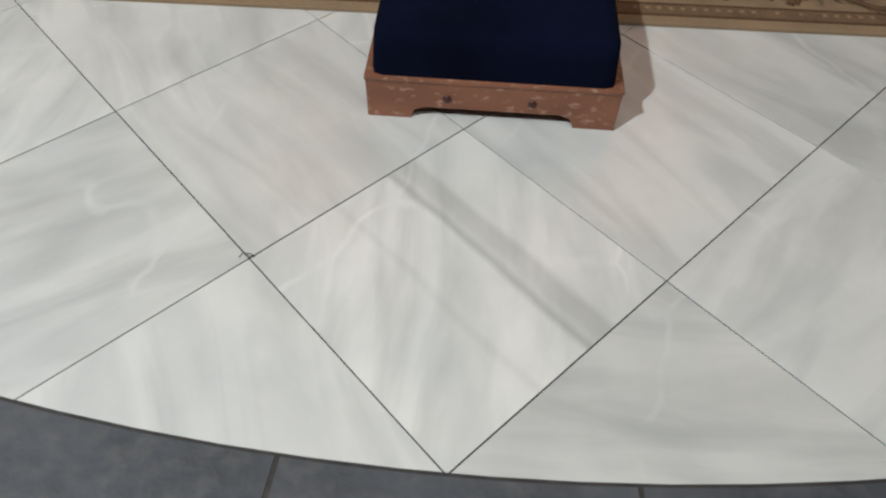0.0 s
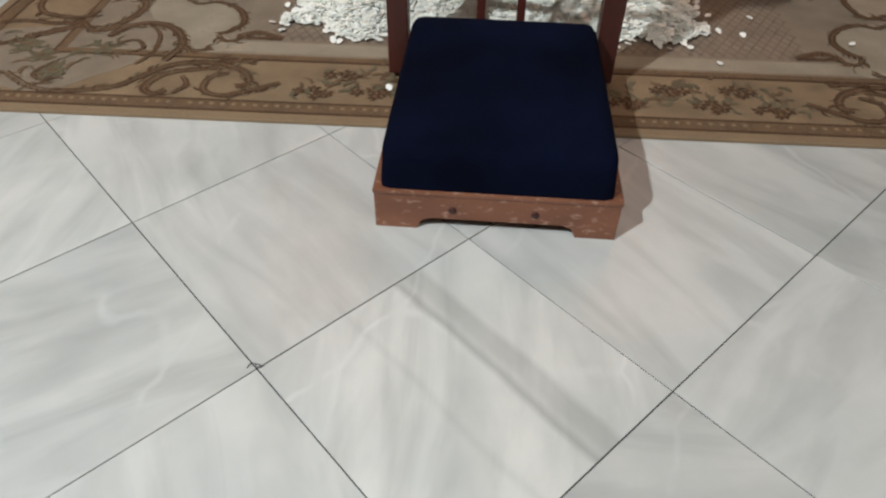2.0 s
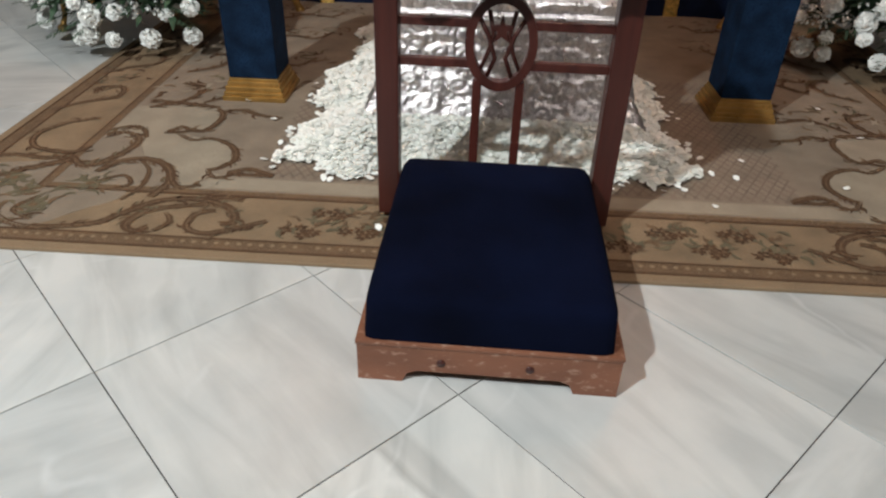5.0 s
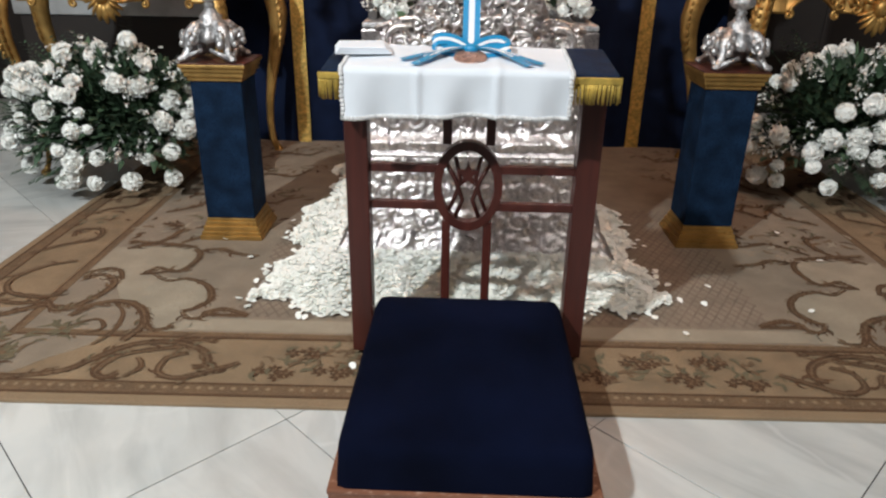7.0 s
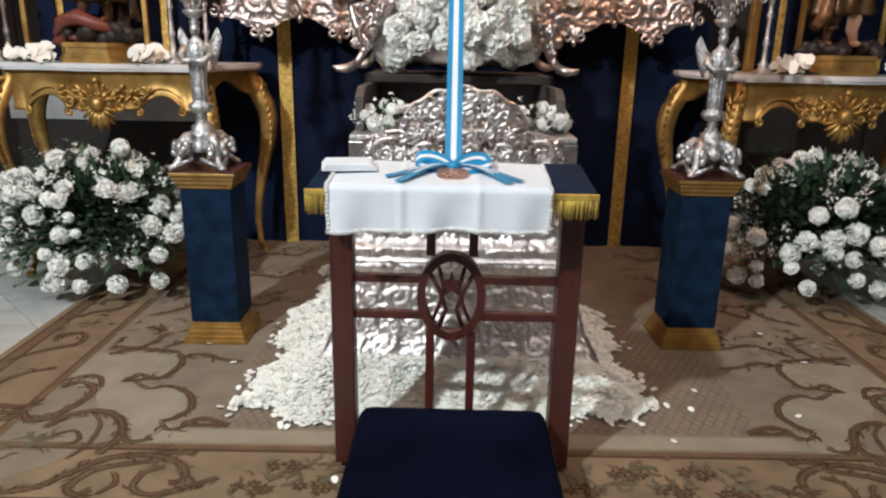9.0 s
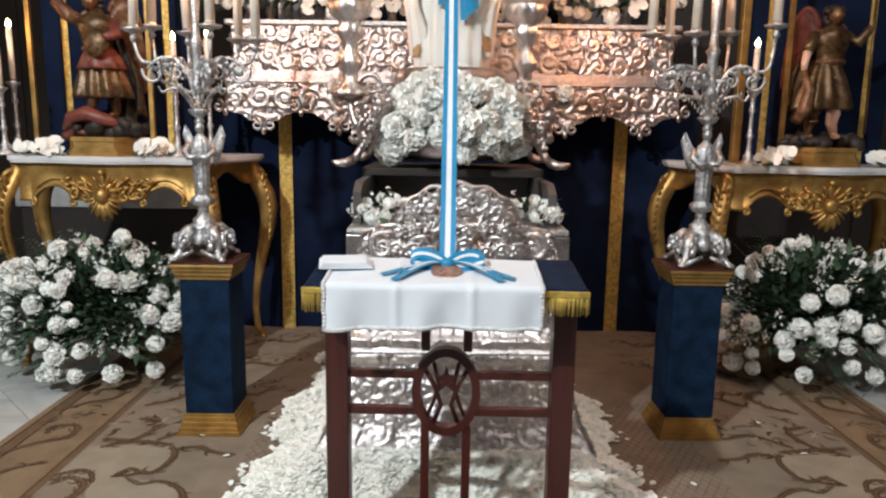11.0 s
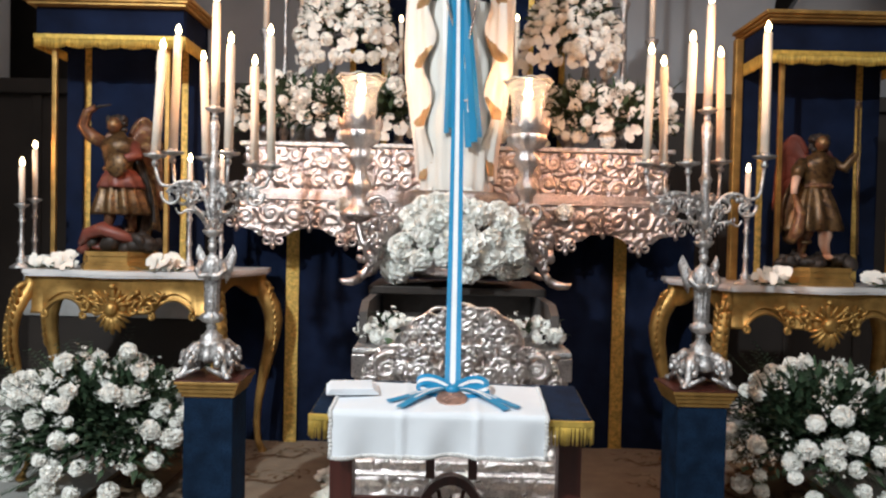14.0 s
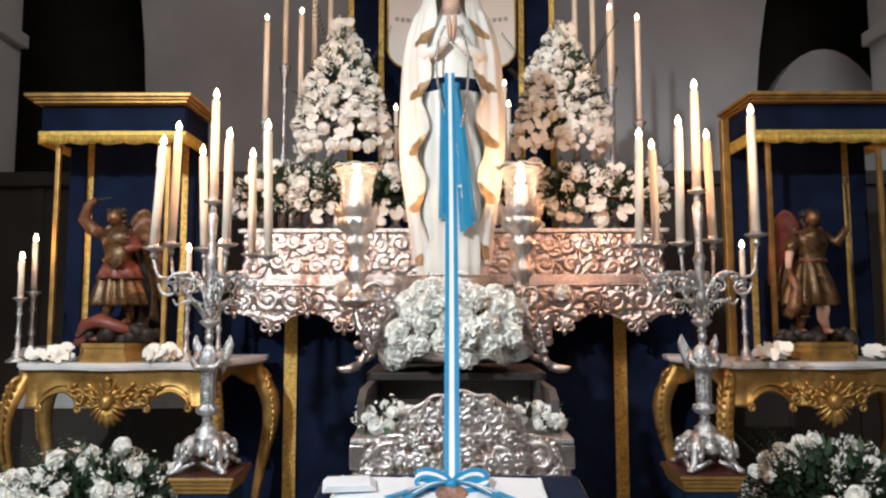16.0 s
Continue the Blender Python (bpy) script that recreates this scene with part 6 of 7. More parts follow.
# ---- the statue ----
def statue_of_lady(at):
    """One closed robe with veil and cloak; no features."""
    g = Geo()
    zs = [-0.06, 0.02, 0.12, 0.25, 0.40, 0.55, 0.68, 0.76, 0.84, 0.92, 1.0, 1.06, 1.10, 1.14]
    ws = [0.146, 0.148, 0.150, 0.152, 0.154, 0.154, 0.152, 0.149, 0.150, 0.148, 0.14, 0.11, 0.06, 0.045]
    g.lathe([(w, z) for w, z in zip(ws, zs)], n=84, squash=0.73, m=0, ripple=lambda a, k: 1 + 0.05 * math.sin(15 * a + 0.6 * math.sin(k)) * max(0.15, 1 - k / 10) + 0.02 * math.sin(6 * a + k * 0.3))
    # cloak: an open shell round the back and the sides, with wavy front edges
    zc = [0.02 + 1.36 * k / 159 for k in range(160)]
    knots_z = [0.0, 0.15, 0.30, 0.45, 0.58, 0.70, 0.80, 0.90, 1.0, 1.08, 1.14, 1.20, 1.27, 1.33, 1.38]
    knots_w = [0.160, 0.172, 0.195, 0.216, 0.222, 0.218, 0.214, 0.208, 0.19, 0.165, 0.135, 0.115, 0.104, 0.085, 0.03]
    knots_o = [0.80, 0.74, 0.66, 0.58, 0.54, 0.52, 0.50, 0.46, 0.44, 0.44, 0.46, 0.50, 0.55, 0.5, 0.4]
    m = 120
    verts, faces = [], []
    for k, z in enumerate(zc):
        w, o = float(np.interp(z, knots_z, knots_w)), float(np.interp(z, knots_z, knots_o))
        for i in range(m + 1):
            left = i > m / 2
            oo = o * (1 + 0.13 * math.sin(z * 27 + (0.9 if left else 0.0)))
            a = -math.pi / 2 + oo + (2 * math.pi - 2 * oo) * i / m
            edge = min(i, m - i)
            fold = 0.03 * math.sin(11 * a + 1.2 * z) + 0.02 * math.sin(23 * a + 3 * z)
            q = w * (1 + fold * (z < 1.1) + 0.10 * math.exp(-edge / 4.0) * math.cos(z * 27 + (0.9 if left else 0.0)))
            verts.append((q * math.cos(a), q * 0.61 * math.sin(a) - 0.012 * math.exp(-edge / 5.0), z))
    for k in range(len(zc) - 1):
        for i in range(m):
            a = k * (m + 1) + i
            faces.append((a, a + 1, a + m + 2, a + m + 1))
    # the gold lining turns outwards in leaf-shaped flaps along both edges
    hem, rest = [], []
    for f in faces:
        i, z = f[0] % (m + 1), zc[f[0] // (m + 1)]
        s = math.sin(z * 27 - 0.5 + (0.9 if i > m / 2 else 0) + 0.09 * min(i, m - i))
        (hem if min(i, m - i) < 16 * (s - 0.40) and z < 1.05 else rest).append(f)
    g.add(verts, rest, 0, True)
    g.add(verts, hem, 1, True)
    g.add([(x * 0.955, y * 0.955 + 0.004, z) for x, y, z in verts], [f[::-1] for f in faces], 0, True)
    # belt and the two falling ends of the sash
    g.lathe([(0.149, 0.742), (0.154, 0.750), (0.154, 0.788), (0.149, 0.795)], n=40, squash=0.77, m=4)
    for x0, x1, w, z1, dy in ((-0.030, -0.026, 0.056, 0.20, 0.0), (0.012, 0.066, 0.066, 0.145, -0.01)):
        for f in range(3):
            pts = [Vector((x0 + (x1 - x0) * s + (f - 1) * w * 0.30 * (0.6 + 0.5 * s), -0.120 - 0.008 * s + dy - 0.006 * (f % 2) - 0.01 * math.sin(3 * s), 0.765 - (0.765 - z1 - 0.02 * f) * s)) for s in [k / 16 for k in range(17)]]
            g.strip(pts, [w * 0.40 * (0.6 + 0.5 * k / 16) for k in range(17)], 2, normal=((f - 1) * 0.5, -1, 0.1))
    # head under the veil, sleeves, joined palms
    g.ball((0, -0.035, 1.225), (0.058, 0.066, 0.083), 16, 3)
    g.tube([(0, -0.02, 1.09), (0, -0.03, 1.17)], [0.042, 0.038], 12, 3)
    for sx in (-1, 1):
        g.tube(bez((sx * 0.13, -0.05, 0.90), (sx * 0.12, -0.12, 0.87), (sx * 0.055, -0.14, 0.90), (sx * 0.020, -0.14, 0.945), 12), [0.028, 0.030, 0.031, 0.031, 0.030, 0.028, 0.026, 0.024, 0.022, 0.019, 0.017, 0.015], 12, 0)
        g.ball((sx * 0.010, -0.142, 0.995), (0.011, 0.024, 0.058), 10, 3, turn=(10, sx * 5, 0))
    g.lathe([(0.17, -0.09), (0.175, -0.075), (0.16, -0.062)], n=30, squash=0.7, m=1)
    return tagged(part("statue", g, [CLOAK, CLOAK_GOLD, BLUE_SATIN, SKIN, PANEL_BLUE], at=at), "tall painted statue of a praying woman in a cream cloak", "statue")


statue_of_lady(pose(0.068, 1.85, 1.362) @ Matrix.Scale(0.985, 4))
rosary = Geo()
for sx, low in ((-1, 1.90), (1, 1.86)):
    path = bez((0.068 + sx * 0.03, 1.70, 2.34), (0.068 + sx * 0.085, 1.69, 2.25), (0.068 + sx * 0.07, 1.69, 2.02), (0.085, 1.72, low), 44)
    for p in path:
        rosary.ball(p, 0.0062, 6)
for k in range(14):
    rosary.ball((0.085 + 0.002 * k, 1.71, 1.86 - 0.011 * k), 0.005, 6)
rosary.box((0.104, 1.703, 1.64), (0.112, 1.709, 1.71), 0.001)
rosary.box((0.09, 1.703, 1.682), (0.126, 1.709, 1.69), 0.001)
tagged(part("rosary", rosary, OLD_SILVER), "silver bead rosary hanging from the statue's joined palms", "rosary")


# ---- gilded console tables ----
def apron_low(a):
    """The lower edge of the apron at a distance from its middle: a drop, an arch, a corner."""
    if a < 0.150:
        return 0.772
    if a < 0.335:
        return 0.772 + 0.062 * math.sin(math.pi * (a - 0.150) / 0.185) ** 0.7
    return 0.765


def apron_front(x):
    s = x / 0.40
    return -0.015 - 0.035 * math.cos(math.pi * s * 1.5) * (1 - abs(s) ** 3) + 0.02 * abs(s) ** 6


def console(at, label):
    """Serpentine console: carved apron, cabriole legs, white marble top."""
    t = thing("console_table", label, "table", at, "console tables")
    front = []
    for k in range(41):
        s = k / 40 * 2 - 1
        front.append((0.42 * s, -0.03 - 0.035 * math.cos(math.pi * s * 1.5) * (1 - abs(s) ** 3) + 0.02 * abs(s) ** 6))
    top_line = [(-0.545, 0.55), (-0.56, 0.42), (-0.52, 0.28), (-0.47, 0.15), (-0.455, 0.02)] + [(a, b - 0.02) for a, b in front] + [(0.455, 0.02), (0.47, 0.15), (0.52, 0.28), (0.56, 0.42), (0.545, 0.55)]
    slab = Geo().prism(top_line, 0.945, 0.965, "z")
    slab.prism([(a * 0.985, 0.27 + (b - 0.27) * 0.985) for a, b in top_line], 0.935, 0.9448, "z")
    part("marble_top", slab, TOP_MARBLE, t, "white marble top with a wavy edge")
    # apron: a curved board with an arched lower edge and a raised border
    n = 80
    verts, faces = [], []
    for i in range(n + 1):
        s = i / n * 2 - 1
        y = -0.015 - 0.035 * math.cos(math.pi * s * 1.5) * (1 - abs(s) ** 3) + 0.02 * abs(s) ** 6
        low = apron_low(0.40 * abs(s))
        for z, dy in ((0.934, 0), (0.915, -0.004), (0.908, 0.0), (low + 0.018, 0.0), (low + 0.012, -0.008), (low, -0.006), (low, 0.022)):
            verts.append((0.40 * s, y + dy, z))
    for i in range(n):
        for j in range(6):
            a = i * 7 + j
            faces.append((a, a + 7, a + 8, a + 1))
    part("apron", Geo().add(verts, faces, 0, True), GOLD, t, "carved gilded apron with an arched edge")
    for sx in (-1, 1):
        edge = [0.150 + 0.185 * k / 24 for k in range(25)]
        roll = Geo().tube([(sx * a, apron_front(a) - 0.010, apron_low(a) + 0.004) for a in edge], 0.0085, 8)
        roll.tube([(sx * a, apron_front(a) - 0.006, apron_low(a) + 0.030) for a in edge[2:-2]], 0.004, 6)
        for a, way in ((0.150, -1), (0.335, 1)):
            roll.tube([(sx * u, apron_front(a) - 0.012, v) for u, v in spiral(a, 0.762, 0.019, 1.3, 1.57, way, 20)], [0.0085 - 0.0002 * k for k in range(20)], 7)
        part("arch_roll", roll, GOLD, t, "rolled gilded moulding of the arch")
        for x, z, r, way in ((0.105, 0.845, 0.030, 1), (0.140, 0.800, 0.026, -1), (0.085, 0.790, 0.024, 1), (0.175, 0.850, 0.020, -1)):
            part("carved_scroll", Geo().tube([(sx * u, apron_front(x) - 0.016, v) for u, v in spiral(x, z, r, 1.4, 0.6 + x * 9, way, 22)], [0.011 - 0.0004 * k for k in range(22)], 7), GOLD, t)
        for k in range(9):
            a = 0.055 + 0.016 * k
            part("carved_leaf", Geo().tube([(sx * a, apron_front(a) - 0.014, 0.815 + 0.02 * math.sin(1.7 * k)), (sx * (a + 0.012), apron_front(a) - 0.024, 0.835 + 0.02 * math.sin(1.7 * k)), (sx * (a + 0.030), apron_front(a) - 0.014, 0.850 + 0.02 * math.sin(1.7 * k + 0.6))], [0.006, 0.010, 0.003], 7, squash=0.6), GOLD, t)
    shell = Geo().lathe([(0.062, 0.0), (0.060, 0.012), (0.044, 0.020), (0.036, 0.018)], n=26, at=pose(0, -0.050, 0.800, 90))
    for k in range(9):
        a = radians(-158 + 17 * k)
        l = 0.118 - 0.030 * abs(k - 4) / 4
        part("shell_leaf", Geo().tube([(q * l * math.cos(a), -0.056 - 0.020 * math.sin(math.pi * q), 0.800 + q * l * math.sin(a)) for q in (0.25, 0.5, 0.75, 0.92, 1.0)], [0.010, 0.016, 0.015, 0.009, 0.002], 8, squash=0.5), GOLD, t)
    for k in range(7):
        a = radians(20 + 23.3 * k)
        part("shell_leaf", Geo().tube([(q * 0.092 * math.cos(a), -0.052 - 0.022 * q, 0.800 + q * 0.092 * math.sin(a)) for q in (0.35, 0.65, 0.9, 1.0)], [0.010, 0.014, 0.010, 0.003], 8, squash=0.5), GOLD, t)
    part("cartouche", shell, GOLD, t, "round gilded cartouche frame")
    part("boss", Geo().ball((0, -0.080, 0.800), (0.032, 0.026, 0.034), 16), GOLD, t, "round gilded boss")
    part("crown_bead", Geo().ball((0, -0.075, 0.898), (0.015, 0.012, 0.013), 10), GOLD, t)
    for sx in (-1, 1):
        board = Geo()
        verts, faces = [], []
        for k in range(17):
            x, y = 0.41 + 0.10 * (k / 16) ** 1.3, 0.04 + 0.40 * k / 16
            low = 0.855 - 0.035 * math.cos(2 * math.pi * k / 16)
            verts += [(sx * x, y, 0.934), (sx * (x + 0.004), y, low + 0.012), (sx * x, y, low), (sx * (x - 0.02), y, low), (sx * (x - 0.02), y, 0.934)]
        for k in range(16):
            faces += [(5 * k + i, 5 * k + 5 + i, 5 * k + 6 + i, 5 * k + 1 + i) for i in range(4)]
        board.add(verts, faces, 0, False)
        part("side_apron", board, GOLD, t)
        for y, out, ang in ((0.02, 0.41, -50), (0.46, 0.50, 8)):
            leg = Geo()
            q = Vector((sx * math.cos(radians(ang)), math.sin(radians(ang)), 0))
            c = Vector((sx * out, y, 0))
            path = [(0.0, 0.934), (0.005, 0.88), (0.035, 0.83), (0.068, 0.77), (0.082, 0.70), (0.078, 0.62), (0.058, 0.52), (0.032, 0.40), (0.012, 0.28), (0.004, 0.16), (0.012, 0.07), (0.030, 0.028), (0.048, 0.02)]
            rad = [0.038, 0.040, 0.046, 0.050, 0.048, 0.041, 0.033, 0.026, 0.021, 0.018, 0.017, 0.020, 0.014]
            leg.tube([c + q * a + Vector((0, 0, b)) for a, b in path], [v * (0.72 if ang < 0 else 1.0) for v in rad], 8, squash=0.8)
            for k in range(10):
                p = c + q * (0.045 + 0.062 * math.sin(math.pi * (0.15 + 0.06 * k))) + Vector((0, 0, 0.86 - 0.034 * k))
                leg.ball(p, (0.009, 0.009, 0.012), 7)
                for side in (-1, 1):
                    leg.ball(p + Vector((-q.y, q.x, 0)) * side * 0.026 - q * 0.012, (0.010, 0.010, 0.030), 7, turn=(side * 35, 0, 0), rough=0.08)
            leg.tube([c + q * (0.03 + u) + Vector((0, 0, 0.86 + v)) for u, v in spiral(0, 0, 0.042, 1.3, 2.2, -1, 20)], [0.014 - 0.0005 * k for k in range(20)], 7)
            leg.ball(c + q * 0.035 + Vector((0, 0, 0.018)), (0.024, 0.024, 0.018), 8)
            part("cabriole_leg", leg, GOLD, t, "carved gilded cabriole leg with leaves")
    return t


def canopy(at, label, post_mat, wide_post=False):
    t = thing("canopy", label, "canopy", at, "canopies over the statuettes")
    part("back_cloth", Geo().box((-0.345, 0.31, 0.0), (0.345, 0.325, 1.20)), FRONTAL, t, "navy velvet back cloth")
    for x in (-0.24, 0.24):
        g = Geo().box((x - 0.015, 0.3065, 0.0), (x + 0.015, 0.3095, 1.12))
        for k in range(40):
            g.box((x - 0.009, 0.304, 0.01 + 0.0275 * k), (x + 0.009, 0.3062, 0.024 + 0.0275 * k))
        part("galloon", g, GALLOON, t, "woven gold band")
    for x in (-0.265, 0.255):
        part("post", Geo().box((x - 0.010, 0.05, 0.0), (x + 0.010, 0.07, 1.10), 0.003), GOLD, t, "slim gilt post")
    if wide_post:
        part("wide_post", Geo().box((-0.385, 0.285, 0.0), (-0.3455, 0.325, 1.19), 0.005), GOLD, t, "broad gilded corner post")
    g = Geo()
    for z0, z1, d in ((1.19, 1.203, 0.012), (1.203, 1.214, 0.026), (1.214, 1.232, 0.040)):
        g.box((-0.345 - d, -d, z0), (0.345 + d, 0.34, z1 - 0.0005), 0.003)
    part("cornice", g, post_mat, t, "gilded moulded cornice")
    part("valance", Geo().box((-0.335, 0.030, 1.05), (0.335, 0.042, 1.1905)), FRONTAL, t, "navy velvet valance")
    for sx in (-1, 1):
        part("side_valance", Geo().box((sx * 0.334 - 0.006, 0.043, 1.05), (sx * 0.334 + 0.006, 0.306, 1.1905)), FRONTAL, t)
    fr = Geo()
    for k in range(170):
        x = -0.34 + 0.68 * k / 169
        low = 1.006 + 0.004 * math.sin(k * 0.21) + random.uniform(-0.003, 0.003)
        fr.tube([(x, 0.024, 1.058), (x + random.uniform(-0.002, 0.002), 0.022, low)], [0.0028, 0.0022], 5)
    for sx in (-1, 1):
        for k in range(60):
            y = 0.03 + 0.27 * k / 59
            fr.tube([(sx * 0.343, y, 1.058), (sx * 0.344, y, 1.006)], [0.0028, 0.0022], 5)
        fr.box((sx * 0.343 - 0.002, 0.03, 1.046), (sx * 0.343 + 0.002, 0.30, 1.066))
    fr.box((-0.345, 0.020, 1.046), (0.345, 0.0285, 1.066), 0.001)
    part("fringe", fr, FRINGE, t, "gold fringe round the canopy")
    return t


def gilt_base(at, label):
    t = thing("gilded_plinth", label, "plinth", at, "gilded bases")
    for k, (z0, z1, a) in enumerate(((0, 0.022, 0.165), (0.022, 0.036, 0.152), (0.036, 0.064, 0.142), (0.064, 0.084, 0.150))):
        out = [(-a, -0.02), (-a * 0.62, -0.105 - 0.006 * (a > 0.145)), (a * 0.62, -0.105 - 0.006 * (a > 0.145)), (a, -0.02), (a, 0.09), (-a, 0.09)]
        part("step", Geo().prism(out, z0, z1 - 0.0005, "z"), GOLD, t)
    return t


def limb(g, pts, r, m=0):
    g.tube(pts, r, 10, m)


def winged_figure(at, label, seed, raised):
    """A carved winged figure in tunic and cloak, kept plain."""
    rnd = random.Random(seed)
    g = Geo()
    s = 1 if raised else -1
    for k in range(40 if raised else 26):
        x = rnd.uniform(-0.15, 0.14)
        tone = 1 if raised and x < 0.06 and k % 4 else 2
        g.ball((x, rnd.uniform(-0.06, 0.06), rnd.uniform(0.01, (0.105 if raised else 0.055) * (1 - abs(x) * 4.5))), (rnd.uniform(0.025, 0.06), rnd.uniform(0.02, 0.045), rnd.uniform(0.015, 0.032)), 10, tone, turn=(rnd.uniform(0, 60), rnd.uniform(0, 60), rnd.uniform(0, 180)), rough=0.12)
    if raised:
        limb(g, [(-0.13, -0.05, 0.03), (-0.09, -0.07, 0.08), (-0.03, -0.075, 0.10), (0.05, -0.07, 0.07), (0.11, -0.05, 0.04)], [0.012, 0.026, 0.032, 0.026, 0.012], 1)
    foot = 0.10 if raised else 0.055
    limb(g, [(-0.022 * s, -0.055, foot), (-0.016 * s, -0.040, foot + 0.05), (-0.018 * s, -0.045, foot + 0.09), (-0.010 * s, -0.030, 0.24), (0.0, -0.02, 0.30)], [0.014, 0.022, 0.027, 0.024, 0.036], 3 if not raised else 0)
    limb(g, [(0.060 * s, 0.0, foot), (0.052 * s, 0.0, foot + 0.06), (0.046 * s, -0.015, foot + 0.10), (0.040 * s, -0.01, 0.24), (0.03 * s, -0.01, 0.30)], [0.014, 0.022, 0.026, 0.024, 0.036], 0)
    for x in (-0.022, 0.060):
        g.ball((x * s - 0.006, -0.07 if x < 0 else -0.02, foot - 0.006), (0.017, 0.038, 0.014), 8, 3 if x < 0 and not raised else 0)
        g.tube([(x * s - 0.02, -0.03, foot + 0.055), (x * s + 0.02, -0.045, foot + 0.06)], 0.008, 7, 4)
    # pleated tunic with a broken hem, a red over-skirt and the bodice
    g.lathe([(0.104, 0.165), (0.108, 0.178), (0.096, 0.235), (0.080, 0.29), (0.066, 0.33), (0.052, 0.365), (0.050, 0.372)], (0.006 * s, 0, 0), n=66, squash=0.80, m=4, ripple=lambda a, k: 1 + 0.16 * math.sin(11 * a + 0.5 * k) * (1 - k / 7) + 0.06 * math.sin(5 * a))
    if raised:
        g.lathe([(0.086, 0.285), (0.090, 0.295), (0.076, 0.335), (0.058, 0.368)], (0.012, -0.006, 0), n=50, squash=0.85, m=1, ripple=lambda a, k: 1 + 0.12 * math.sin(8 * a + 0.8 * k) * (1 - k / 4))
    g.lathe([(0.050, 0.358), (0.058, 0.368), (0.051, 0.38), (0.058, 0.41), (0.070, 0.45), (0.074, 0.475), (0.063, 0.50), (0.030, 0.522), (0.022, 0.54)], (0.0, -0.004, 0), n=28, squash=0.74, m=4, ripple=lambda a, k: 1 + 0.03 * math.cos(7 * a + k))
    for k in range(14):
        a = -math.pi * (0.1 + 0.8 * k / 13)
        g.ball((0.056 * math.cos(a), 0.045 * math.sin(a), 0.372), (0.010, 0.008, 0.012), 6, 0)
    tip = -0.012 if raised else 0.004
    g.ball((tip, -0.020, 0.566), (0.027, 0.031, 0.037), 12, 0)
    for k in range(30):
        a = rnd.uniform(-0.4, 3.6)
        g.ball((tip + 0.031 * math.cos(a), 0.002 + 0.026 * math.sin(a), 0.578 + rnd.uniform(-0.04, 0.028)), (0.014, 0.014, 0.012), 6, 2, rough=0.2)
    g.ball((tip, 0.004, 0.586), (0.034, 0.033, 0.032), 10, 2, rough=0.12)
    # wings: an arched shoulder edge with three rows of feathers
    for sx in ((1, -1) if raised else (-1, 1)):
        big = (1.0 if sx == s else 0.45)
        m = 0 if raised else 1
        for row in range(3):
            for k in range(12):
                u = k / 11
                top = Vector((0.028 + 0.088 * u * big, 0.055 - 0.009 * row, 0.49 + 0.115 * big * math.sin(math.pi * (0.10 + 0.62 * u))))
                fall = (0.19 + 0.17 * (1 - abs(u - 0.75))) * big * (1.2 if raised else 1.0) * (1.0, 0.62, 0.30)[row]
                low = top + Vector((0.030 * big * (0.3 + u), 0.014, -fall))
                g.tube([(sx * p.x, p.y, p.z) for p in (top, top.lerp(low, 0.45) + Vector((0.006, 0, 0)), top.lerp(low, 0.85), low)], [0.009, 0.012, 0.010, 0.003], 7, m, squash=0.6)
        g.tube([(sx * (0.028 + 0.088 * u * big), 0.044, 0.49 + 0.115 * big * math.sin(math.pi * (0.10 + 0.62 * u))) for u in [k / 12 for k in range(13)]], [0.016] * 6 + [0.014, 0.013, 0.012, 0.010, 0.008, 0.006, 0.004], 8, m)
    # cloak: a hanging sheet in deep folds, gilt along its edge
    rows, cols = 26, 34
    verts, faces, hem = [], [], []
    low = 0.075 if raised else 0.13
    for r in range(rows + 1):
        q = r / rows
        for c in range(cols + 1):
            u = c / cols
            fold = 0.014 * math.sin(17 * u + 2.5 * q) * (0.3 + q)
            x = s * (0.015 + (0.045 + 0.105 * q ** 0.7) * u + 0.02 * q * math.sin(4 * q))
            y = 0.045 - 0.055 * u * (1 - q) + fold
            verts.append((x, y, 0.495 - (0.495 - low - 0.03 * math.sin(9 * u)) * q))
    for r in range(rows):
        for c in range(cols):
            f = (r * (cols + 1) + c, r * (cols + 1) + c + 1, (r + 1) * (cols + 1) + c + 1, (r + 1) * (cols + 1) + c)
            (hem if c > cols - 3 or r > rows - 3 else faces).append(f)
    for dy in (0.0, 0.012):
        g.add([(x, y + dy, z) for x, y, z in verts], faces, 2 if raised else 0, True)
        g.add([(x, y + dy, z) for x, y, z in verts], hem, 4, True)
    if raised:
        limb(g, [(-0.058, 0, 0.485), (-0.108, -0.005, 0.515), (-0.140, -0.02, 0.560), (-0.118, -0.03, 0.625), (-0.085, -0.03, 0.645)], [0.027, 0.030, 0.024, 0.018, 0.013], 0)
        for k in range(5):
            g.ball((-0.10 - 0.008 * k, -0.01, 0.505 + 0.012 * k), (0.022, 0.026, 0.016), 8, 0, rough=0.15)
        limb(g, [(-0.11, -0.02, 0.635), (-0.070, -0.03, 0.648), (-0.02, -0.035, 0.655)], [0.004, 0.007, 0.003], 2)
        limb(g, [(0.058, 0, 0.48), (0.092, -0.045, 0.43), (0.045, -0.085, 0.405)], [0.026, 0.024, 0.016], 1)
        g.ball((0.03, -0.088, 0.385), (0.045, 0.014, 0.055), 10, 4, rough=0.06)
    else:
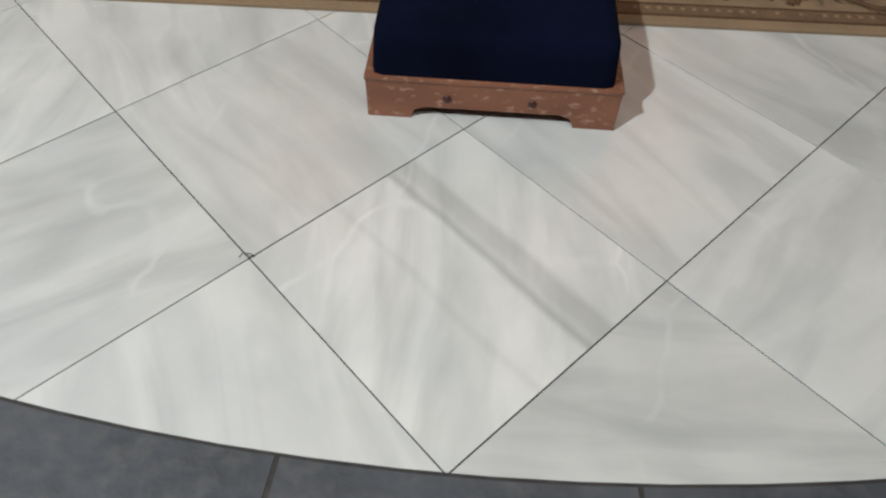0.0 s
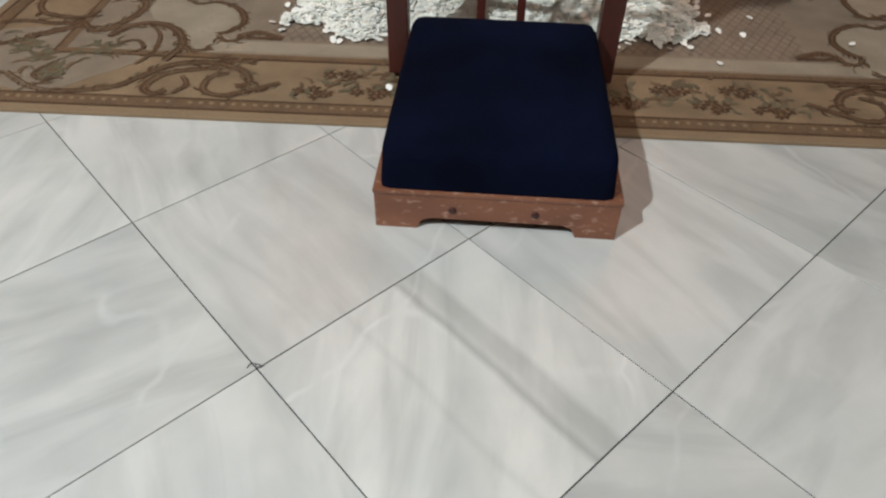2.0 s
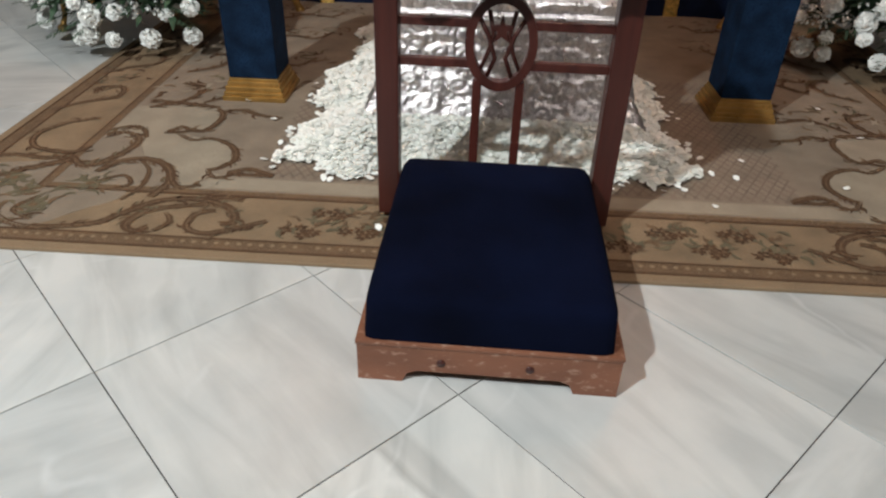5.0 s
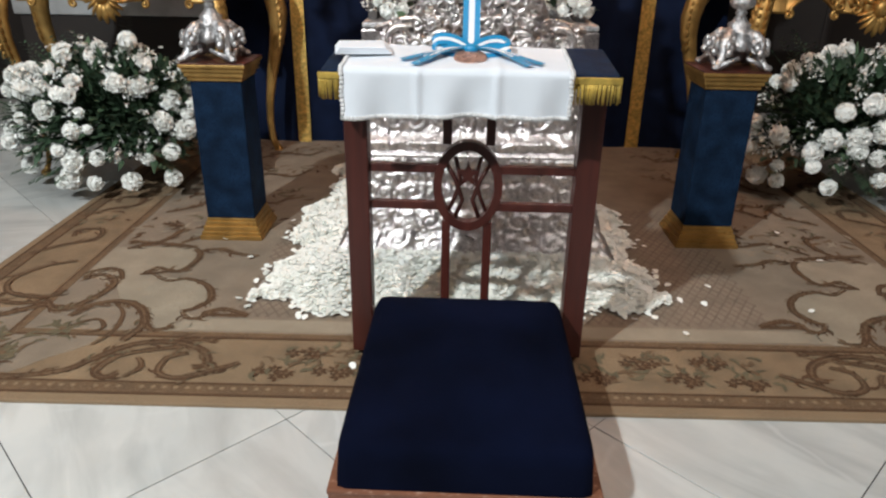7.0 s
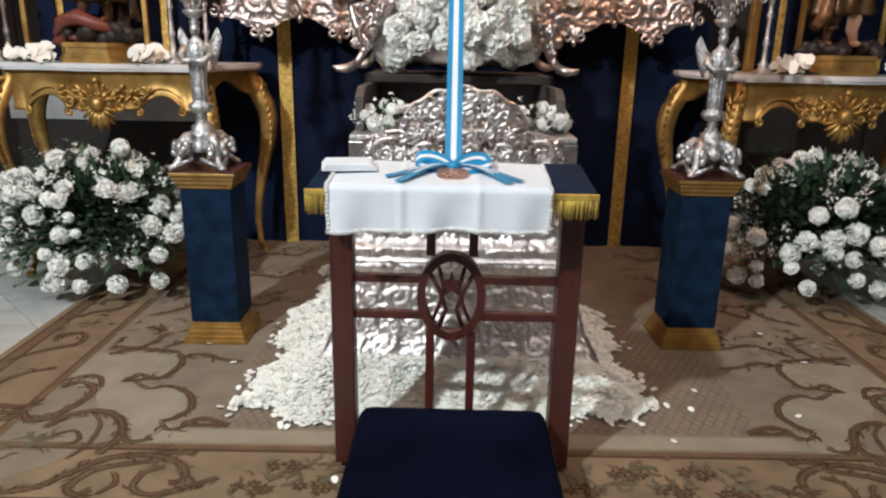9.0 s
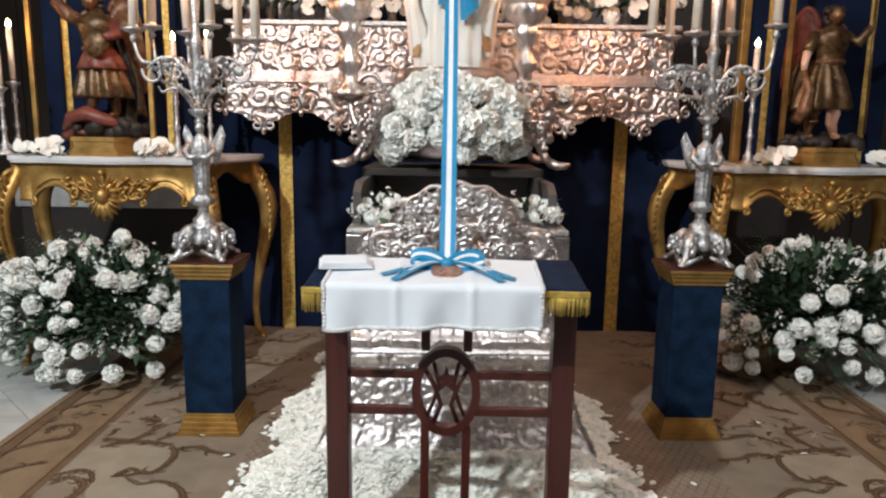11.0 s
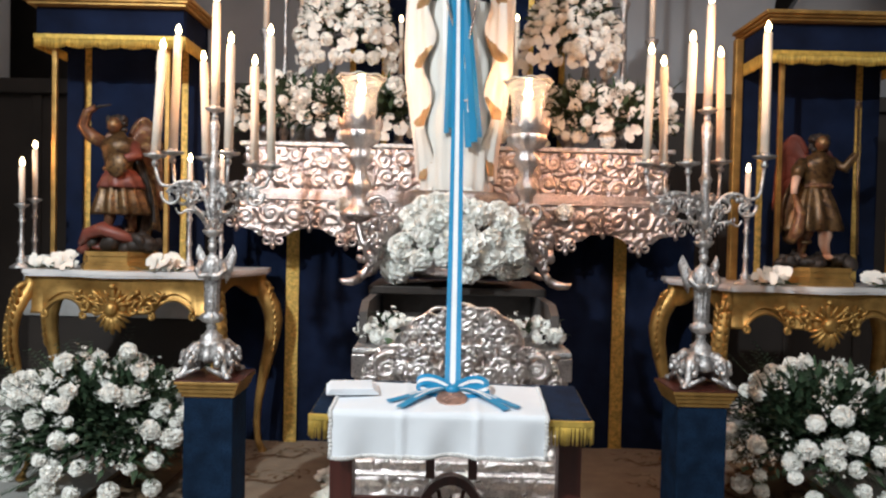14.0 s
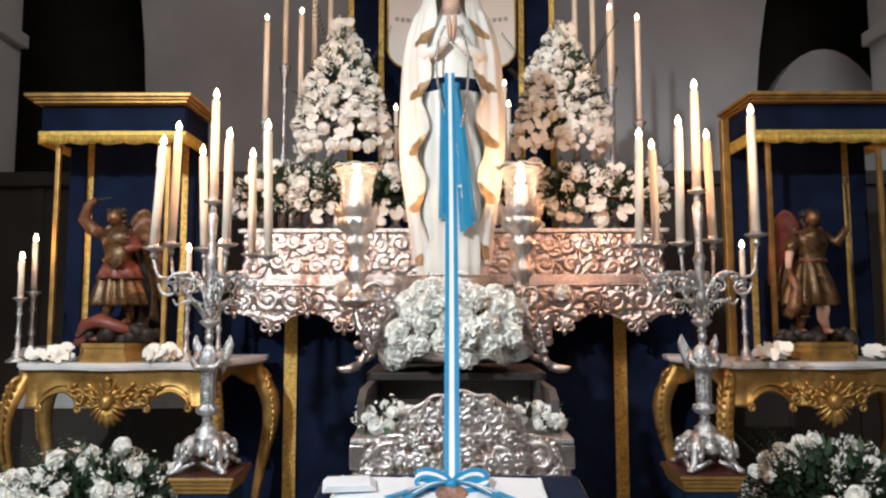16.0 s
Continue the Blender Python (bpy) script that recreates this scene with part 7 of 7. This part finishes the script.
        limb(g, [(-0.06, 0, 0.485), (-0.095, -0.02, 0.44), (-0.105, -0.03, 0.41)], [0.027, 0.029, 0.022], 4)
        limb(g, [(-0.105, -0.03, 0.41), (-0.122, -0.05, 0.37), (-0.128, -0.06, 0.33)], [0.018, 0.015, 0.012], 3)
        limb(g, [(-0.128, -0.06, 0.33), (-0.10, -0.065, 0.24), (-0.11, -0.06, 0.16), (-0.135, -0.055, 0.115)], [0.010, 0.022, 0.030, 0.020], 0)
        limb(g, [(0.06, 0, 0.485), (0.100, -0.03, 0.455), (0.128, -0.06, 0.52)], [0.027, 0.025, 0.015], 4)
        limb(g, [(0.145, -0.06, 0.06), (0.13, -0.06, 0.72)], [0.0055, 0.0055], 4)
        g.ball((0.13, -0.06, 0.74), (0.014, 0.010, 0.022), 8, 4)
    return tagged(part("statuette", g, [POLYCHROME, RED_POLY, DARK_POLY, SKIN, GILT_POLY], at=at), label, "statuette")


def small_stick(at, h, wax, label, seed):
    t = thing("candlestick", label, "candlestick", at, "small candlesticks")
    k = h / 0.30
    part("stick", Geo().lathe([(0.046, 0), (0.047, 0.008), (0.03, 0.018), (0.018, 0.03), (0.024, 0.04), (0.012, 0.055), (0.009, 0.10 * k), (0.016, 0.115 * k), (0.010, 0.13 * k), (0.008, 0.20 * k), (0.015, 0.215 * k), (0.009, 0.23 * k), (0.012, 0.27 * k), (0.03, 0.285 * k), (0.031, 0.29 * k), (0.013, 0.292 * k), (0.013, h)], n=14), OLD_SILVER, t)
    candle(at @ pose(0, 0, h + 0.001), wax, 0.0125, seed)


def tabletop_flowers(at, label, seed):
    rnd = random.Random(seed)
    t = thing("tabletop_flowers", label, "flowers", at, "flowers on the consoles")
    for k in range(9):
        p = Vector((rnd.uniform(-0.085, 0.085), rnd.uniform(-0.03, 0.05), rnd.uniform(0.02, 0.055)))
        part("blossom", ORCHIDS[k % 3], None, t, at=facing(p, (rnd.uniform(-0.7, 0.7), -1, rnd.uniform(0.2, 1.2)), rnd.uniform(0.034, 0.046), rnd.uniform(0, 360)))
    g = Geo()
    for k in range(14):
        leaf_blade(g, (rnd.uniform(-0.08, 0.08), rnd.uniform(-0.03, 0.04), 0.004), (rnd.uniform(-1, 1), rnd.uniform(-1, 0.3), 0.25), 0.06, 0.012)
    part("leaves", g, LEAF, t)


TLX, TRX, TY, TOPZ = -1.43, 1.725, 2.10, 0.9652
console(pose(TLX, TY, 0), "gilded carved console table with a white marble top")
console(pose(TRX, TY, 0), "gilded carved console table with a white marble top")
canopy(pose(-1.515, 2.13, TOPZ), "navy velvet canopy with slim posts and gold fringe on the console", GOLD)
canopy(pose(1.825, 2.13, TOPZ), "navy velvet canopy with a broad gilded post on the console", GOLD, True)
gilt_base(pose(-1.485, 2.20, TOPZ), "stepped gilded base on the marble top")
gilt_base(pose(1.76, 2.20, TOPZ), "stepped gilded base on the marble top")
winged_figure(pose(-1.485, 2.20, TOPZ + 0.084), "carved gilt archangel statuette trampling a red beast", 4, True).scale = (1.12, 1.12, 1.02)
winged_figure(pose(1.745, 2.20, TOPZ + 0.084), "carved winged statuette holding a thin staff", 6, False).scale = (1.08, 1.08, 1.0)
small_stick(pose(-1.885, 2.12, TOPZ), 0.30, 0.20, "small silver candlestick with a lit candle on the console", 91)
small_stick(pose(-1.88, 2.21, TOPZ), 0.33, 0.26, "small silver candlestick with a lit candle on the console", 92)
small_stick(pose(-1.145, 2.17, TOPZ), 0.33, 0.21, "small silver candlestick with a lit candle on the console", 93)
small_stick(pose(-1.06, 2.36, TOPZ), 0.36, 0.22, "small silver candlestick with a lit candle on the console", 95)
small_stick(pose(1.39, 2.12, TOPZ), 0.335, 0.21, "small silver candlestick with a lit candle on the console", 94)
tabletop_flowers(pose(-1.74, 2.10, TOPZ), "loose white orchids laid on the marble top", 3)
tabletop_flowers(pose(-1.23, 2.10, TOPZ), "loose white orchids laid on the marble top", 4)
tabletop_flowers(pose(1.505, 2.10, TOPZ), "loose white orchids laid on the marble top", 5)
tabletop_flowers(pose(2.03, 2.10, TOPZ), "loose white orchids laid on the marble top", 6)
lamp("candlelight", "POINT", (-1.88, 2.02, 1.53), CANDLE_W * 0.5, (1.0, 0.50, 0.22), radius=0.03)

bench = thing("stone_ledge", "pale grey stone ledge on a dark block behind the console", "ledge", pose(-1.95, 3.42, 0))
part("slab", Geo().box((-0.62, -0.16, 0.60), (0.62, 0.16, 0.97), 0.01), SIDE_STONE, bench)
part("block", Geo().box((-0.60, -0.14, 0.0), (0.60, 0.16, 0.5995), 0.01), SHADE, bench)

# ---- on the altar ----
ALT = 1.6155
def vase(at, h, r, label):
    t = thing("flower_vase", label, "vase", at, "silver vases on the altar")
    part("body", Geo().lathe([(r * 0.7, 0), (r * 0.72, 0.015), (r * 0.35, 0.03), (r * 0.3, 0.05), (r * 0.85, h * 0.4), (r, h * 0.6), (r * 0.8, h * 0.8), (r * 0.7, h * 0.9), (r * 0.95, h), (r * 0.85, h)], n=22, ripple=lambda a, k: 1 + (0.05 * math.cos(9 * a) if 3 < k < 8 else 0)), OLD_SILVER, t)
    for sx in (-1, 1):
        part("handle", Geo().tube(bez((sx * r * 0.8, 0, h * 0.85), (sx * r * 1.9, 0, h * 0.95), (sx * r * 1.6, 0, h * 0.35), (sx * r * 0.9, 0, h * 0.4), 12), 0.008, 7), OLD_SILVER, t)


for x, s in ((-0.545, 1), (0.71, 2)):
    vase(pose(x, 2.90, ALT), 0.36, 0.10, "embossed silver vase holding a tall flower arrangement")
    bouquet("tall_arrangement", "tall pointed arrangement of white orchids and roses in a vase", pose(x, 2.88, ALT + 0.345), 0.29, 0.18, 0.86, 104, 0.043, 60 + s, (ORC, ORC, ROSE, CARN), leaves=1900, fern=10, sprays=150, up=0.0, cone=0.85)
for x, rx, s in ((-0.86, 0.25, 3), (-0.35, 0.20, 4), (0.98, 0.26, 5), (0.47, 0.16, 6), (-0.62, 0.2, 8), (0.72, 0.2, 9)):
    bouquet("low_arrangement", "low spread of white roses and orchids along the altar", pose(x, 2.72, ALT), rx, 0.13, 0.36, 26, 0.042, 70 + s, (ORC, ORC, ROSE, CARN), leaves=900, fern=6, sprays=40, up=0.1)


def tall_stick(at, h, wax, r, label, seed):
    t = thing("altar_candlestick", label, "candlestick", at, "tall candlesticks on the altar")
    g = Geo().lathe([(0.07, 0), (0.072, 0.02), (0.04, 0.05), (0.02, 0.08), (0.03, 0.12), (0.016, 0.16), (0.012, h * 0.4), (0.026, h * 0.45), (0.014, h * 0.5), (0.011, h * 0.8), (0.022, h * 0.85), (0.012, h * 0.9), (0.036, h - 0.02), (0.038, h - 0.012), (0.018, h - 0.01), (0.018, h)], n=16)
    part("stick", g, OLD_SILVER, t)
    candle(at @ pose(0, 0, h + 0.001), wax, r, seed, "tall lit ivory wax candle on the altar")


for k, (x, y, h, wax) in enumerate(((-0.985, 2.85, 0.66, 0.63), (-0.925, 3.05, 1.06, 0.60), (-0.80, 2.92, 0.80, 0.56), (-0.755, 3.08, 0.95, 0.65), (-0.66, 3.1, 1.12, 0.6), (1.155, 2.86, 0.66, 0.63), (1.01, 2.92, 0.88, 0.50), (1.06, 3.08, 1.06, 0.55), (0.95, 3.1, 1.0, 0.6), (0.845, 3.12, 1.12, 0.6))):
    tall_stick(pose(x, y, ALT), h, wax, 0.017, "tall slender silver candlestick on the altar", 100 + k)
for k, (x, y, top) in enumerate(((-0.245, 2.95, 2.40), (0.415, 2.95, 2.42), (0.40, 3.05, 2.58))):
    tall_stick(pose(x, y, ALT), 0.45, top - ALT - 0.45, 0.013, "slim silver candlestick beside the statue", 120 + k)
lamp("altar_candlelight", "POINT", (-0.85, 2.5, 2.75), CANDLE_W * 1.0, (1.0, 0.50, 0.22), radius=0.08)
lamp("altar_candlelight", "POINT", (1.0, 2.5, 2.75), CANDLE_W * 1.0, (1.0, 0.50, 0.22), radius=0.08)

# reredos of navy velvet with gold rails, and the white banner
reredos = thing("reredos", "navy velvet backcloth with gold edges behind the altar", "backcloth", pose(AX, 3.36, 0))
part("cloth", Geo().box((-0.66, 0.0, 0.0), (0.66, 0.04, 3.9)), FRONTAL, reredos)
for x in (-0.655, -0.455, 0.455, 0.655):
    part("gold_rail", Geo().box((x - 0.018, -0.012, 0.0), (x + 0.018, -0.001, 3.6), 0.003), GALLOON, reredos)
banner = thing("banner", "white silk banner with rounded corners hanging behind the statue", "banner", pose(AX, 3.18, 0))
out = [(-0.40, 3.7), (-0.40, 2.82)] + [(-0.40 + 0.16 * (1 - math.cos(a)), 2.82 - 0.13 * math.sin(a)) for a in (0.4, 0.8, 1.2, 1.57)]
out += [(0.0, 2.62)] + [(-a, b) for a, b in out[::-1]]
part("silk", Geo().prism(out, 0.0, 0.008), BANNER, banner)
rim = Geo()
for a, b in zip(out[:-1], out[1:]):
    rim.tube([(a[0], -0.003, a[1]), (b[0], -0.003, b[1])], 0.006, 6)
part("rod", Geo().tube([(-0.46, 0.004, 3.70), (0.46, 0.004, 3.70)], 0.012, 10), GOLD, banner, "gilded hanging rod")
for x in (-0.3, 0.3):
    part("bracket", Geo().tube([(x, 0.0, 3.70), (x, 0.182, 3.70)], 0.007, 8), GOLD, banner)
part("edging", rim, FRINGE, banner, "thin gold cord edging")
bars = Geo()
for sx in (-1, 1):
    for k in range(5):
        x = sx * (0.20 + 0.035 * k)
        bars.box((x - 0.013, -0.002, 2.985 + 0.004 * k), (x + 0.011, -0.0008, 3.012 + 0.004 * k))
part("lettering", bars, GREY_PAINT, banner, "faint grey lettering")
